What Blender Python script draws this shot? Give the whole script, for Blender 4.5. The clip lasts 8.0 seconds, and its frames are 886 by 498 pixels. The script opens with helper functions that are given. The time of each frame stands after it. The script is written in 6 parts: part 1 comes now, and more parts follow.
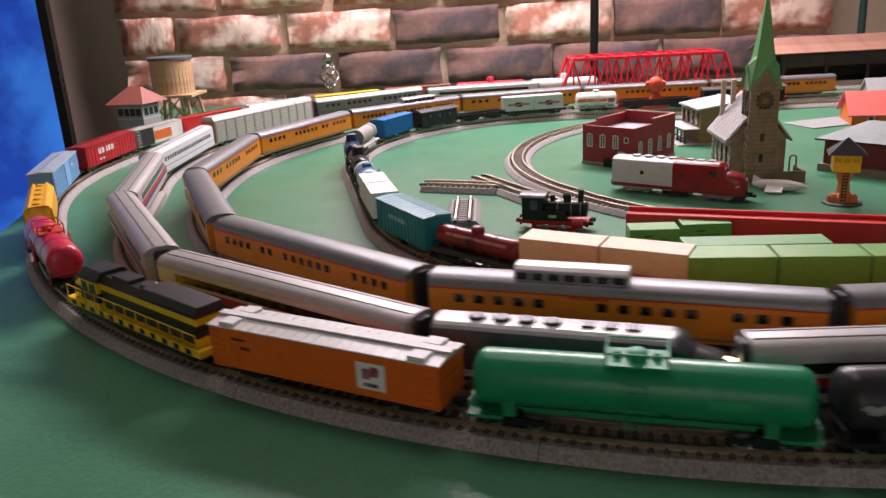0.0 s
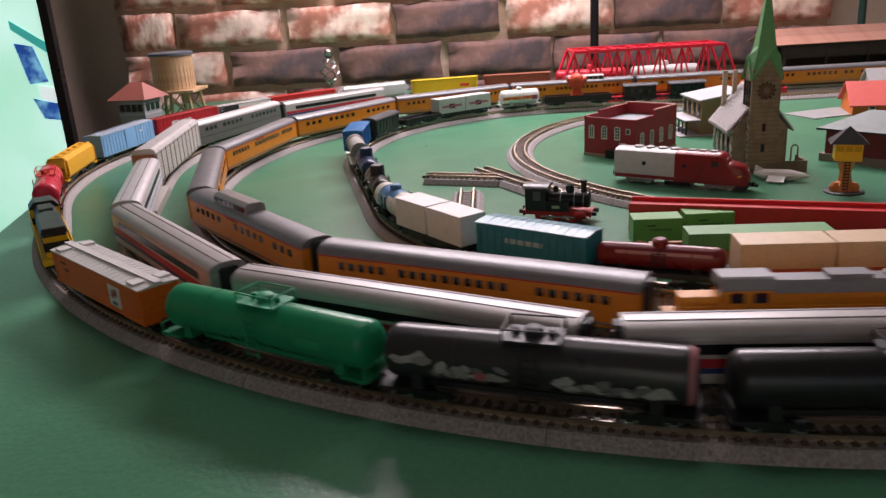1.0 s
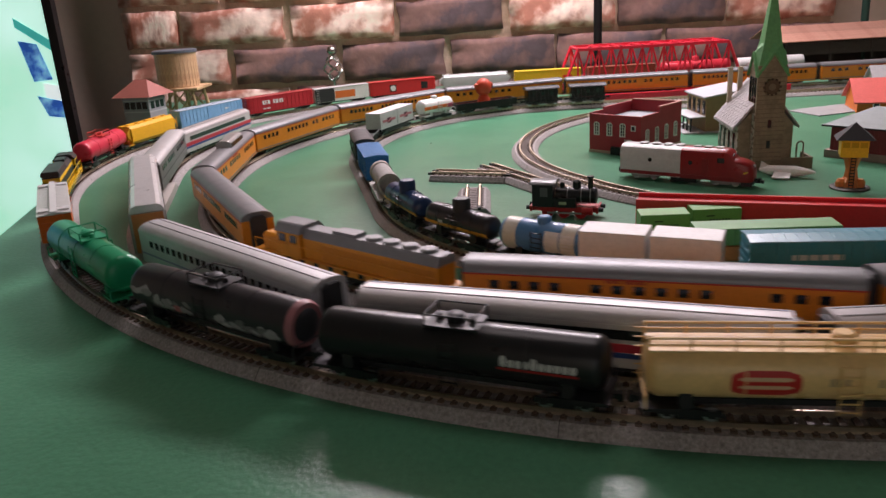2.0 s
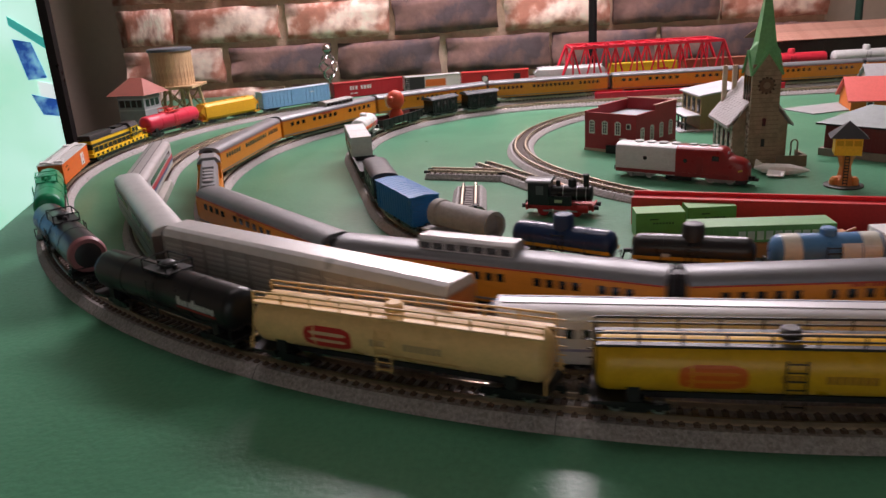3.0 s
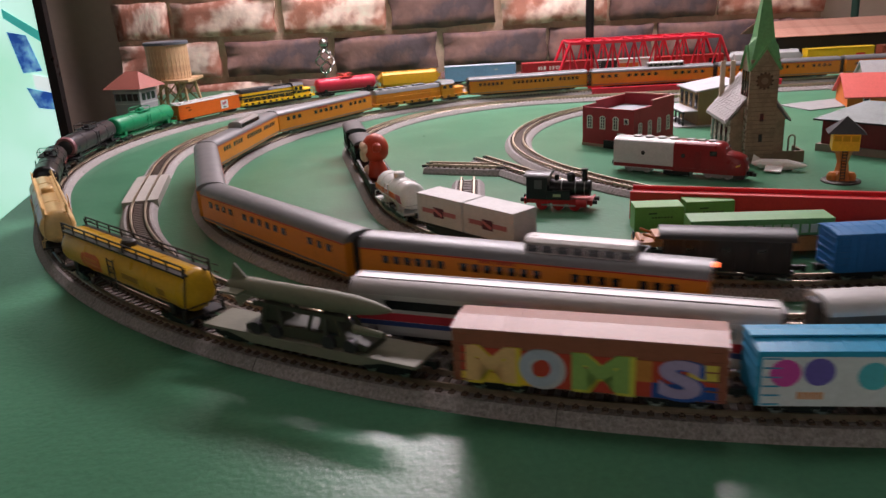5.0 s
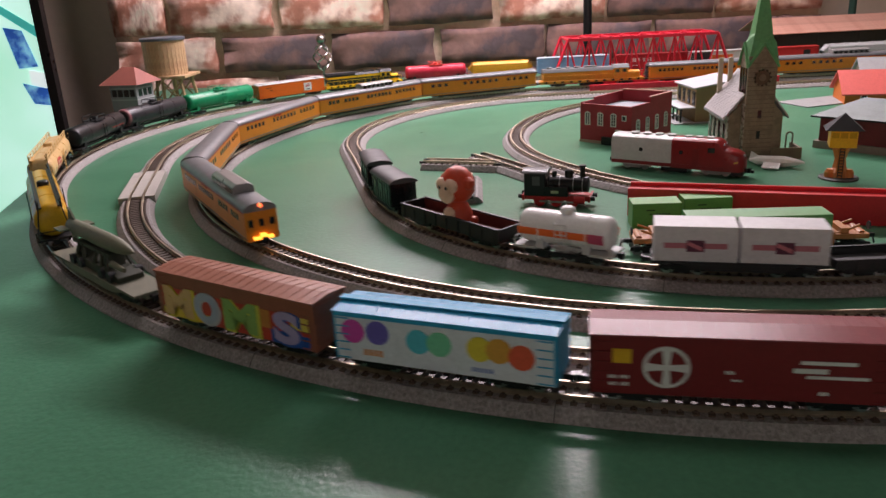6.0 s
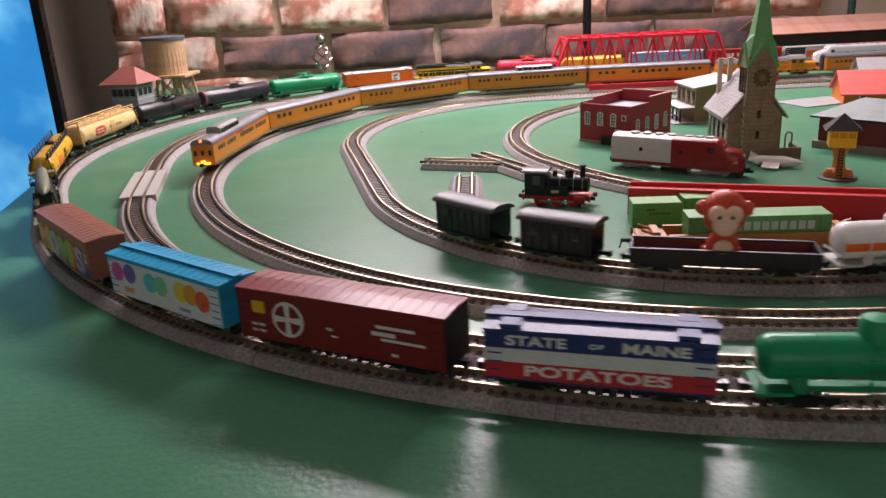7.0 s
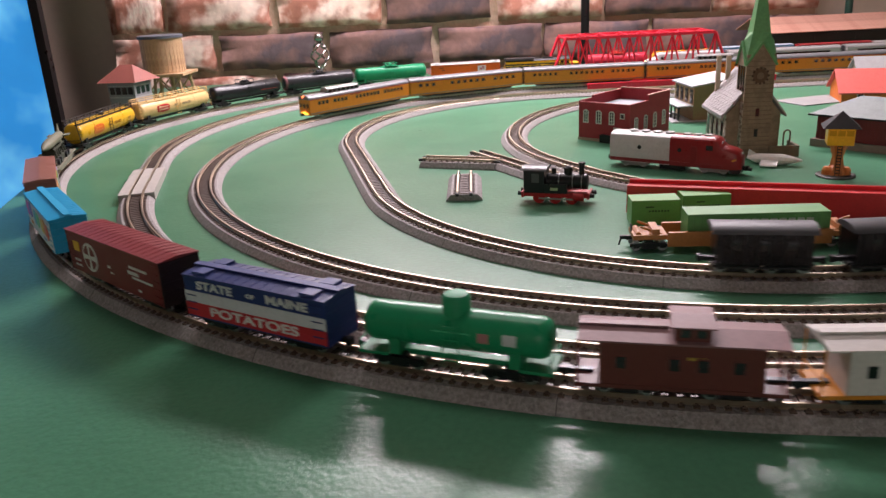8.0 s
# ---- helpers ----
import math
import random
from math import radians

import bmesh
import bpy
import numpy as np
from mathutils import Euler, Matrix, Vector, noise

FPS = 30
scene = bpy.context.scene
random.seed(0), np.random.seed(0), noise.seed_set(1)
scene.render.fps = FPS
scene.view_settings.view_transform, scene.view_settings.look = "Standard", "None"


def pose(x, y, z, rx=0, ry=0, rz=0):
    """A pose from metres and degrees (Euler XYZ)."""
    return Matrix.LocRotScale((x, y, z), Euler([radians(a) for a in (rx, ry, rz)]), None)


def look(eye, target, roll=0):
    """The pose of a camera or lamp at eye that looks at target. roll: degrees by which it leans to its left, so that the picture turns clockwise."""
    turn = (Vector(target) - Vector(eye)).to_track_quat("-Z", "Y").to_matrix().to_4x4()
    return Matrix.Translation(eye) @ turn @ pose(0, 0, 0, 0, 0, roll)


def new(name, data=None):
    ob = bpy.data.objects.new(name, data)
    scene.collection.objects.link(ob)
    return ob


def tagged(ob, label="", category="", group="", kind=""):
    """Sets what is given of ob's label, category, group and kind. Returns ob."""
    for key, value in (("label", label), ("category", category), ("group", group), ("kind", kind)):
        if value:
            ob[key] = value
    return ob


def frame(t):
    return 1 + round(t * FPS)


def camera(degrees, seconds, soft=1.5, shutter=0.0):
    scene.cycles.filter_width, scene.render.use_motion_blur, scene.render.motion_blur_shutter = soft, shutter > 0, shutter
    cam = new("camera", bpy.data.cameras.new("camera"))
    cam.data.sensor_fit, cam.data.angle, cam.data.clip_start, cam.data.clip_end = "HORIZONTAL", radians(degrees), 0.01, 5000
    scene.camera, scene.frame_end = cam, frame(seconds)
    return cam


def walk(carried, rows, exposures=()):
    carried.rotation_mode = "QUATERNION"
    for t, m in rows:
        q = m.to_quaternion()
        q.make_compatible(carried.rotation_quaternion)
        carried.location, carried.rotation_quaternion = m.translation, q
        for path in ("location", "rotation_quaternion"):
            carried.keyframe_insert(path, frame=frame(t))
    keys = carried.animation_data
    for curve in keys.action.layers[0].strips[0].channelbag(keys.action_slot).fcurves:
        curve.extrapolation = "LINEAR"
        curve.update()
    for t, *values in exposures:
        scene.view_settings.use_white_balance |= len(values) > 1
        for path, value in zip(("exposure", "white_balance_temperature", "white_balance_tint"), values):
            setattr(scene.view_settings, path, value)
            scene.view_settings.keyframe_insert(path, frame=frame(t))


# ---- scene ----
cam = camera(60.02, 8.0, soft=1.5, shutter=0.4)
PATH = [
    (0, 0.0122, 0.0084, 0.1453, 1.1479, -17.6659, 2.9356),
    (0.5, 0.0109, 0.0072, 0.1441, 1.1616, -17.8558, 3.2741),
    (1, 0.0099, 0.0054, 0.1437, 1.0506, -18.0232, 3.3352),
    (1.5, 0.0073, 0.0042, 0.1430, 1.2393, -18.0982, 3.3907),
    (3, 0.0050, 0.0020, 0.1432, 0.7381, -18.2851, 3.3131),
    (3.5, 0.0048, 0.0027, 0.1422, 0.7712, -18.4122, 3.3005),
    (4, 0.0044, 0.0018, 0.1418, 0.6345, -18.5187, 3.2227),
    (4.5, 0.0034, 0.0014, 0.1420, 0.5411, -18.4990, 3.1241),
    (6, 0.0023, 0.0022, 0.1414, 0.2486, -18.8318, 2.9156),
    (6.5, 0.0021, 0.0009, 0.1421, 0.2578, -18.6396, 2.8702),
    (7, 0.0012, 0.0007, 0.1417, 0.1835, -18.8625, 2.8407),
    (7.5, 0.0007, 0.0001, 0.1416, 0.0271, -18.9225, 2.8079),
    (8, 0.0000, 0.0000, 0.1406, 0.0000, -18.9075, 2.7828),
]
walk(cam, [(t, pose(x, y, z, 90 + p, r, w)) for t, x, y, z, w, p, r in PATH],
     [(0.0, 0.0), (0.5, 0.0), (0.9, -0.3), (1.5, -0.36), (3.0, -0.34), (6.05, -0.32), (6.5, -0.03), (8.0, 0.0)])

# ---- light: a long tube lamp under a shelf on the brick wall, a ceiling lamp, a window in the side wall, an added fill behind the camera ----
world = bpy.data.worlds.new("sky")
scene.world = world
world.use_nodes = True
sky = world.node_tree.nodes.new("ShaderNodeTexSky")
sky.sky_type, sky.sun_disc = "NISHITA", False
sky.sun_elevation, sky.sun_rotation = radians(25), radians(200)
world.node_tree.links.new(sky.outputs[0], world.node_tree.nodes["Background"].inputs[0])
world.node_tree.nodes["Background"].inputs[1].default_value = 0.1


def area(name, place, target, sx, sy, watts, color):
    lamp = bpy.data.lights.new(name, "AREA")
    lamp.shape, lamp.size, lamp.size_y, lamp.energy, lamp.color = "RECTANGLE", sx, sy, watts, color
    ob = new(name, lamp)
    ob.matrix_world = look(place, target)
    return ob


LAMP_WATTS, WINDOW_WATTS, FRONT_WATTS, CEILING_WATTS = 16.5, 0.9, 0.4, 7.2
area("shelf_lamp_tube", (0.12, 1.15, 0.55), (0.02, 0.72, 0.0), 0.75, 0.06, LAMP_WATTS, (1.0, 0.86, 0.93))
area("window_light", (2.28, 0.75, 0.75), (0.2, 0.7, 0.1), 1.0, 0.9, WINDOW_WATTS, (0.97, 0.93, 1.0))
# added fill that lifts the near sides of the cars
area("front_fill_light", (0.1, -1.58, 0.62), (0.1, 0.5, 0.15), 1.5, 0.95, FRONT_WATTS, (0.97, 0.94, 1.0))
area("ceiling_lamp_bulb", (-0.05, 0.80, 1.60), (-0.05, 0.72, 0.0), 0.9, 0.5, CEILING_WATTS, (1.0, 0.84, 0.86))
scene.view_settings.exposure = 0.0


# ---- materials ----
def shader(name, color, rough=0.5, metal=0.0, scale=200.0, vary=0.12, bump=0.0, coat=0.0, second=None, mixscale=None, glow=0.0, island=0.0, spread=(0.45, 0.6), spec=0.5):
    """A procedural surface: base colour with fine grain and wide mottling, optional second tone in patches, relief."""
    m = bpy.data.materials.new(name)
    m.use_nodes = True
    nt = m.node_tree
    b = nt.nodes["Principled BSDF"]
    N, L = nt.nodes.new, nt.links.new
    co = N("ShaderNodeTexCoord")
    fine, wide = N("ShaderNodeTexNoise"), N("ShaderNodeTexNoise")
    fine.inputs["Scale"].default_value, fine.inputs["Detail"].default_value = scale, 5
    wide.inputs["Scale"].default_value, wide.inputs["Detail"].default_value = (mixscale or scale / 9), 4
    for n in (fine, wide):
        L(co.outputs["Object"], n.inputs["Vector"])
    base = N("ShaderNodeRGB")
    base.outputs[0].default_value = (*color, 1)
    out = base.outputs[0]
    if second:
        ramp, mix = N("ShaderNodeMapRange"), N("ShaderNodeMix")
        mix.data_type = "RGBA"
        ramp.inputs["From Min"].default_value, ramp.inputs["From Max"].default_value = spread
        L(wide.outputs["Fac"], ramp.inputs["Value"])
        L(ramp.outputs[0], mix.inputs["Factor"])
        L(out, mix.inputs["A"])
        mix.inputs["B"].default_value = (*second, 1)
        out = mix.outputs["Result"]
    hsv = N("ShaderNodeHueSaturation")
    L(out, hsv.inputs["Color"])
    add, rng = N("ShaderNodeMath"), N("ShaderNodeMapRange")
    L(fine.outputs["Fac"], add.inputs[0])
    L(wide.outputs["Fac"], add.inputs[1])
    rng.inputs["From Min"].default_value, rng.inputs["From Max"].default_value = 0.6, 1.4
    rng.inputs["To Min"].default_value, rng.inputs["To Max"].default_value = 1 - vary, 1 + vary
    L(add.outputs[0], rng.inputs["Value"])
    val = rng.outputs[0]
    if island:
        info, mul, r2 = N("ShaderNodeObjectInfo"), N("ShaderNodeMath"), N("ShaderNodeMapRange")
        r2.inputs["To Min"].default_value, r2.inputs["To Max"].default_value = 1 - island, 1 + island
        L(info.outputs["Random"], r2.inputs["Value"])
        mul.operation = "MULTIPLY"
        L(val, mul.inputs[0])
        L(r2.outputs[0], mul.inputs[1])
        val = mul.outputs[0]
    L(val, hsv.inputs["Value"])
    L(hsv.outputs[0], b.inputs["Base Color"])
    rr = N("ShaderNodeMapRange")
    rr.inputs["To Min"].default_value, rr.inputs["To Max"].default_value = max(0.03, rough - 0.08), min(1, rough + 0.08)
    L(wide.outputs["Fac"], rr.inputs["Value"])
    L(rr.outputs[0], b.inputs["Roughness"])
    b.inputs["Metallic"].default_value = metal
    b.inputs["Specular IOR Level"].default_value = spec
    b.inputs["Coat Weight"].default_value = coat
    if bump:
        bp = N("ShaderNodeBump")
        bp.inputs["Strength"].default_value, bp.inputs["Distance"].default_value = 1.0, bump
        L(fine.outputs["Fac"], bp.inputs["Height"])
        L(bp.outputs[0], b.inputs["Normal"])
    if glow:
        L(hsv.outputs[0], b.inputs["Emission Color"])
        b.inputs["Emission Strength"].default_value = glow
    return m


CACHE = {}


def paint(rgb, rough=0.42, metal=0.0):
    """Moulded and painted plastic of a model, one material for each colour."""
    key = (rgb, rough, metal)
    if key not in CACHE:
        CACHE[key] = shader("painted_plastic", rgb, rough, metal, 700, 0.13, 0.00004, second=tuple(c * 0.8 for c in rgb), mixscale=90, spread=(0.5, 0.75), spec=0.3)
    return CACHE[key]


M_TABLE = shader("green_table_sheet", (0.07, 0.212, 0.12), 0.31, 0, 360, 0.2, 0.0002, second=(0.055, 0.176, 0.097), mixscale=11, spec=0.23)
M_BALLAST = shader("grey_ballast", (0.33, 0.3, 0.29), 0.85, 0, 700, 0.5, 0.0006, second=(0.22, 0.2, 0.19), mixscale=420, spread=(0.48, 0.62))
M_TIE = shader("brown_tie_plastic", (0.085, 0.055, 0.04), 0.55, 0, 900, 0.3, 0.00006)
M_JOINT = shader("dark_joint", (0.13, 0.12, 0.115), 0.9, 0, 400, 0.2)
M_RAIL = shader("nickel_rail", (0.5, 0.42, 0.32), 0.4, 1.0, 500, 0.2)
M_BLACK = paint((0.01, 0.01, 0.011), 0.3)
M_DARK = paint((0.03, 0.03, 0.032), 0.5)
M_STEEL = shader("wheel_steel", (0.4, 0.4, 0.4), 0.3, 1.0, 600, 0.15)
M_SILVER = paint((0.44, 0.435, 0.42), 0.32, 0.35)
M_WHITE = paint((0.72, 0.71, 0.68))
M_GLASS = shader("dark_model_glazing", (0.012, 0.015, 0.016), 0.08, 0, 300, 0.1)
M_BRICK = shader("antique_brick", (0.5, 0.21, 0.145), 0.85, 0, 55, 0.3, 0.0013, second=(0.8, 0.63, 0.53), mixscale=26, island=0.2, spread=(0.42, 0.58))
M_BRICKDARK = shader("dark_brick", (0.3, 0.165, 0.14), 0.85, 0, 55, 0.34, 0.0013, second=(0.11, 0.078, 0.085), mixscale=24, island=0.24, spread=(0.42, 0.6))
M_MORTAR = shader("tan_mortar", (0.66, 0.49, 0.37), 0.9, 0, 120, 0.2, 0.002, second=(0.5, 0.35, 0.25), mixscale=10)
M_WALL = shader("taupe_wall_paint", (0.66, 0.53, 0.43), 0.7, 0, 90, 0.06, 0.0003)
M_CEIL = shader("white_ceiling_paint", (0.75, 0.73, 0.7), 0.8, 0, 60, 0.05, 0.0003)
M_FLOOR = shader("brown_wood_floor", (0.2, 0.12, 0.07), 0.4, 0, 40, 0.2, 0.0003, second=(0.13, 0.075, 0.045))
M_WOOD = shader("light_wood", (0.55, 0.36, 0.2), 0.55, 0, 260, 0.2, 0.0001, second=(0.42, 0.26, 0.14), mixscale=60)
M_TABLEEDGE = shader("table_edge_wood", (0.25, 0.16, 0.09), 0.5, 0, 60, 0.2, 0.0003)
M_RED = paint((0.55, 0.025, 0.03), 0.35)
M_BRIDGE = paint((0.75, 0.03, 0.06), 0.3)


# ---- mesh helpers, in millimetres of the model ----
K = 0.001


def box(bm, x0, x1, y0, y1, z0, z1, taper=0.0):
    v = []
    for z, g in ((z0, 0), (z1, taper)):
        for x, y in ((x0 + g, y0 + g), (x1 - g, y0 + g), (x1 - g, y1 - g), (x0 + g, y1 - g)):
            v.append(bm.verts.new((x * K, y * K, z * K)))
    for f in ((3, 2, 1, 0), (4, 5, 6, 7), (0, 1, 5, 4), (1, 2, 6, 5), (2, 3, 7, 6), (3, 0, 4, 7)):
        bm.faces.new([v[i] for i in f])
    return bm


def tube(bm, a, b, r, r2=None, seg=10):
    """A closed rod or cone from a to b."""
    a, b = Vector(a), Vector(b)
    r2 = r if r2 is None else r2
    q = (b - a).to_track_quat("Z", "Y")
    rings = []
    for p, rad in ((a, r), (b, r2)):
        rings.append([bm.verts.new((p + q @ Vector((rad * math.cos(2 * math.pi * i / seg), rad * math.sin(2 * math.pi * i / seg), 0))) * K) for i in range(seg)])
    for i in range(seg):
        j = (i + 1) % seg
        bm.faces.new((rings[0][i], rings[0][j], rings[1][j], rings[1][i]))
    bm.faces.new(rings[0][::-1])
    bm.faces.new(rings[1])
    return bm


def lathe(bm, axis_pts, seg=20, along="x", cy=0, cz=0):
    """Rings of (place, radius) along x or z, closed at both ends."""
    rings = []
    for p, r in axis_pts:
        ring = []
        for i in range(seg):
            a = 2 * math.pi * i / seg
            c, s = r * math.cos(a), r * math.sin(a)
            ring.append(bm.verts.new(((p * K, (cy + c) * K, (cz + s) * K) if along == "x" else ((cy + c) * K, (cz + s) * K, p * K))))
        rings.append(ring)
    for q, w in zip(rings, rings[1:]):
        for i in range(seg):
            j = (i + 1) % seg
            bm.faces.new((q[i], q[j], w[j], w[i]) if along == "z" else (q[i], q[j], w[j], w[i]))
    bm.faces.new(rings[0][::-1])
    bm.faces.new(rings[-1])
    return bm


def prism(bm, profile, x0, x1):
    """A closed (y, z) outline drawn out along x."""
    a = [bm.verts.new((x0 * K, y * K, z * K)) for y, z in profile]
    b = [bm.verts.new((x1 * K, y * K, z * K)) for y, z in profile]
    n = len(profile)
    for i in range(n):
        j = (i + 1) % n
        bm.faces.new((a[i], a[j], b[j], b[i]))
    bm.faces.new(a[::-1])
    bm.faces.new(b)
    return bm


def prism_y(bm, profile, y0, y1):
    """A closed (x, z) outline drawn out along y."""
    a = [bm.verts.new((x * K, y0 * K, z * K)) for x, z in profile]
    b = [bm.verts.new((x * K, y1 * K, z * K)) for x, z in profile]
    n = len(profile)
    for i in range(n):
        j = (i + 1) % n
        bm.faces.new((a[i], b[i], b[j], a[j]))
    bm.faces.new(a)
    bm.faces.new(b[::-1])
    return bm


def mesh_of(bm, material, smooth=False, bevel=0.0):
    if bevel:
        bmesh.ops.bevel(bm, geom=list(bm.edges), offset=bevel * K, segments=2, profile=0.5, affect="EDGES")
    bmesh.ops.recalc_face_normals(bm, faces=list(bm.faces))
    me = bpy.data.meshes.new("mesh")
    bm.to_mesh(me)
    bm.free()
    me.materials.append(material)
    if smooth:
        me.shade_smooth()
        me.set_sharp_from_angle(angle=radians(38))
    return me


def part(name, bm, material, parent, label="", smooth=False, bevel=0.0):
    ob = new(name, mesh_of(bm, material, smooth, bevel))
    ob.parent = parent
    if label:
        tagged(ob, label)
    return ob


def shared(name, me, parent, m):
    ob = new(name, me)
    ob.parent = parent
    ob.matrix_basis = m
    return ob


def mm(x, y, z, rx=0, ry=0, rz=0):
    return pose(x * K, y * K, z * K, rx, ry, rz)


def thing(name, label, category, m=None, group="", kind=""):
    ob = tagged(new(name), label, category, group, kind)
    ob.empty_display_size = 0.01
    if m is not None:
        ob.matrix_basis = m
    return ob


def letters(text, size, material, parent, m, depth=0.12, name="lettering", wide=1.0, bold=0.022):
    cu = bpy.data.curves.new("text", "FONT")
    cu.body, cu.size, cu.extrude, cu.align_x, cu.align_y = text, size * K, depth * K, "CENTER", "CENTER"
    cu.offset = size * K * bold
    tmp = bpy.data.objects.new("text", cu)
    scene.collection.objects.link(tmp)
    me = bpy.data.meshes.new_from_object(tmp.evaluated_get(bpy.context.evaluated_depsgraph_get()))
    bpy.data.objects.remove(tmp)
    me.transform(Matrix.Diagonal((wide, 1, 1, 1)))
    me.materials.clear()
    me.materials.append(material)
    ob = new(name, me)
    ob.parent = parent
    ob.matrix_basis = m
    return ob


SIDES = ((-1, 0), (1, 180))


def side_pose(x, sgn, y, z):
    """A sign's pose on the side of a car: upright, facing out."""
    return mm(x, sgn * y, z, 90, 0, 0 if sgn < 0 else 180)


# ---- the room ----
def slab(name, x0, x1, y0, y1, z0, z1, material, label="", category="", kind="structure", bevel=0.0):
    ob = new(name, mesh_of(box(bmesh.new(), x0 / K, x1 / K, y0 / K, y1 / K, z0 / K, z1 / K), material, bevel=bevel))
    return tagged(ob, label, category, "", kind)


X0, X1, Y0, Y1, ZF, ZC = -2.1, 2.3, -1.6, 1.40, -0.76, 1.70
slab("floor", X0, X1, Y0, Y1, ZF - 0.1, ZF, M_FLOOR, "brown wooden floor under the table", "floor")
slab("ceiling", X0, X1, Y0, Y1, ZC, ZC + 0.1, M_CEIL, "white painted ceiling", "ceiling")
slab("wall_north", X0 - 0.1, X1 + 0.1, Y1, Y1 + 0.1, ZF - 0.1, ZC + 0.1, M_WALL, "taupe painted wall behind the layout", "wall")
slab("wall_west", X0 - 0.1, X0, Y0, Y1, ZF - 0.1, ZC + 0.1, M_WALL, "taupe painted wall", "wall")


def side_wall_with_window():
    bm = bmesh.new()
    y0, y1, z0, z1 = 0.25, 1.25, 0.30, 1.20
    for a, b, c, d in ((Y0, y0, ZF - 0.1, ZC + 0.1), (y1, Y1, ZF - 0.1, ZC + 0.1), (y0, y1, ZF - 0.1, z0), (y0, y1, z1, ZC + 0.1)):
        box(bm, X1 / K, X1 / K + 100, a / K, b / K, c / K, d / K)
    wall = tagged(new("wall_east", mesh_of(bm, M_WALL)), "taupe painted wall with a window", "wall", "", "structure")
    win = thing("window_1", "white framed window in the side wall", "window", kind="structure")
    bm = bmesh.new()
    for a, b, c, d in ((y0, y0 + .04, z0, z1), (y1 - .04, y1, z0, z1), (y0 + .04, y1 - .04, z0, z0 + .04), (y0 + .04, y1 - .04, z1 - .04, z1)):
        box(bm, X1 / K + 30, X1 / K + 70, a / K, b / K, c / K, d / K)
    part("window_frame", bm, M_WHITE, win)
    return wall


side_wall_with_window()


# the opening and frame are added to house the fill light, never in view
def front_wall_with_added_window():
    bm = bmesh.new()
    x0, x1, z0, z1 = -0.68, 0.88, 0.12, 1.12
    for a, b, c, d in ((X0 - .1, x0, ZF - 0.1, ZC + 0.1), (x1, X1 + .1, ZF - 0.1, ZC + 0.1), (x0, x1, ZF - 0.1, z0), (x0, x1, z1, ZC + 0.1)):
        box(bm, a / K, b / K, Y0 / K - 100, Y0 / K, c / K, d / K)
    tagged(new("wall_south", mesh_of(bm, M_WALL)), "taupe painted wall with an added wide window", "wall", "", "structure")
    win = thing("unseen_window", "added wide white framed window behind the table, unseen", "window", kind="structure")
    bm = bmesh.new()
    for a, b, c, d in ((x0, x0 + .04, z0, z1), (x1 - .04, x1, z0, z1), (x0 + .04, x1 - .04, z0, z0 + .04), (x0 + .04, x1 - .04, z1 - .04, z1)):
        box(bm, a / K, b / K, Y0 / K - 70, Y0 / K - 30, c / K, d / K)
    part("window_frame", bm, M_WHITE, win)


front_wall_with_added_window()
ceil_lamp = thing("ceiling_lamp", "flat white ceiling lamp", "lamp")
part("housing", box(bmesh.new(), -520, 420, 530, 1070, 1612, 1700), M_WHITE, ceil_lamp, bevel=8)

shelf = thing("wall_shelf", "dark wooden shelf on the brick wall with a tube lamp", "shelf")
part("board", box(bmesh.new(), -650, 750, 1100, 1345, 590, 612), M_TABLEEDGE, shelf, bevel=2)
part("lamp_housing", box(bmesh.new(), -220, 560, 1128, 1176, 566, 590), M_WHITE, shelf, bevel=2)


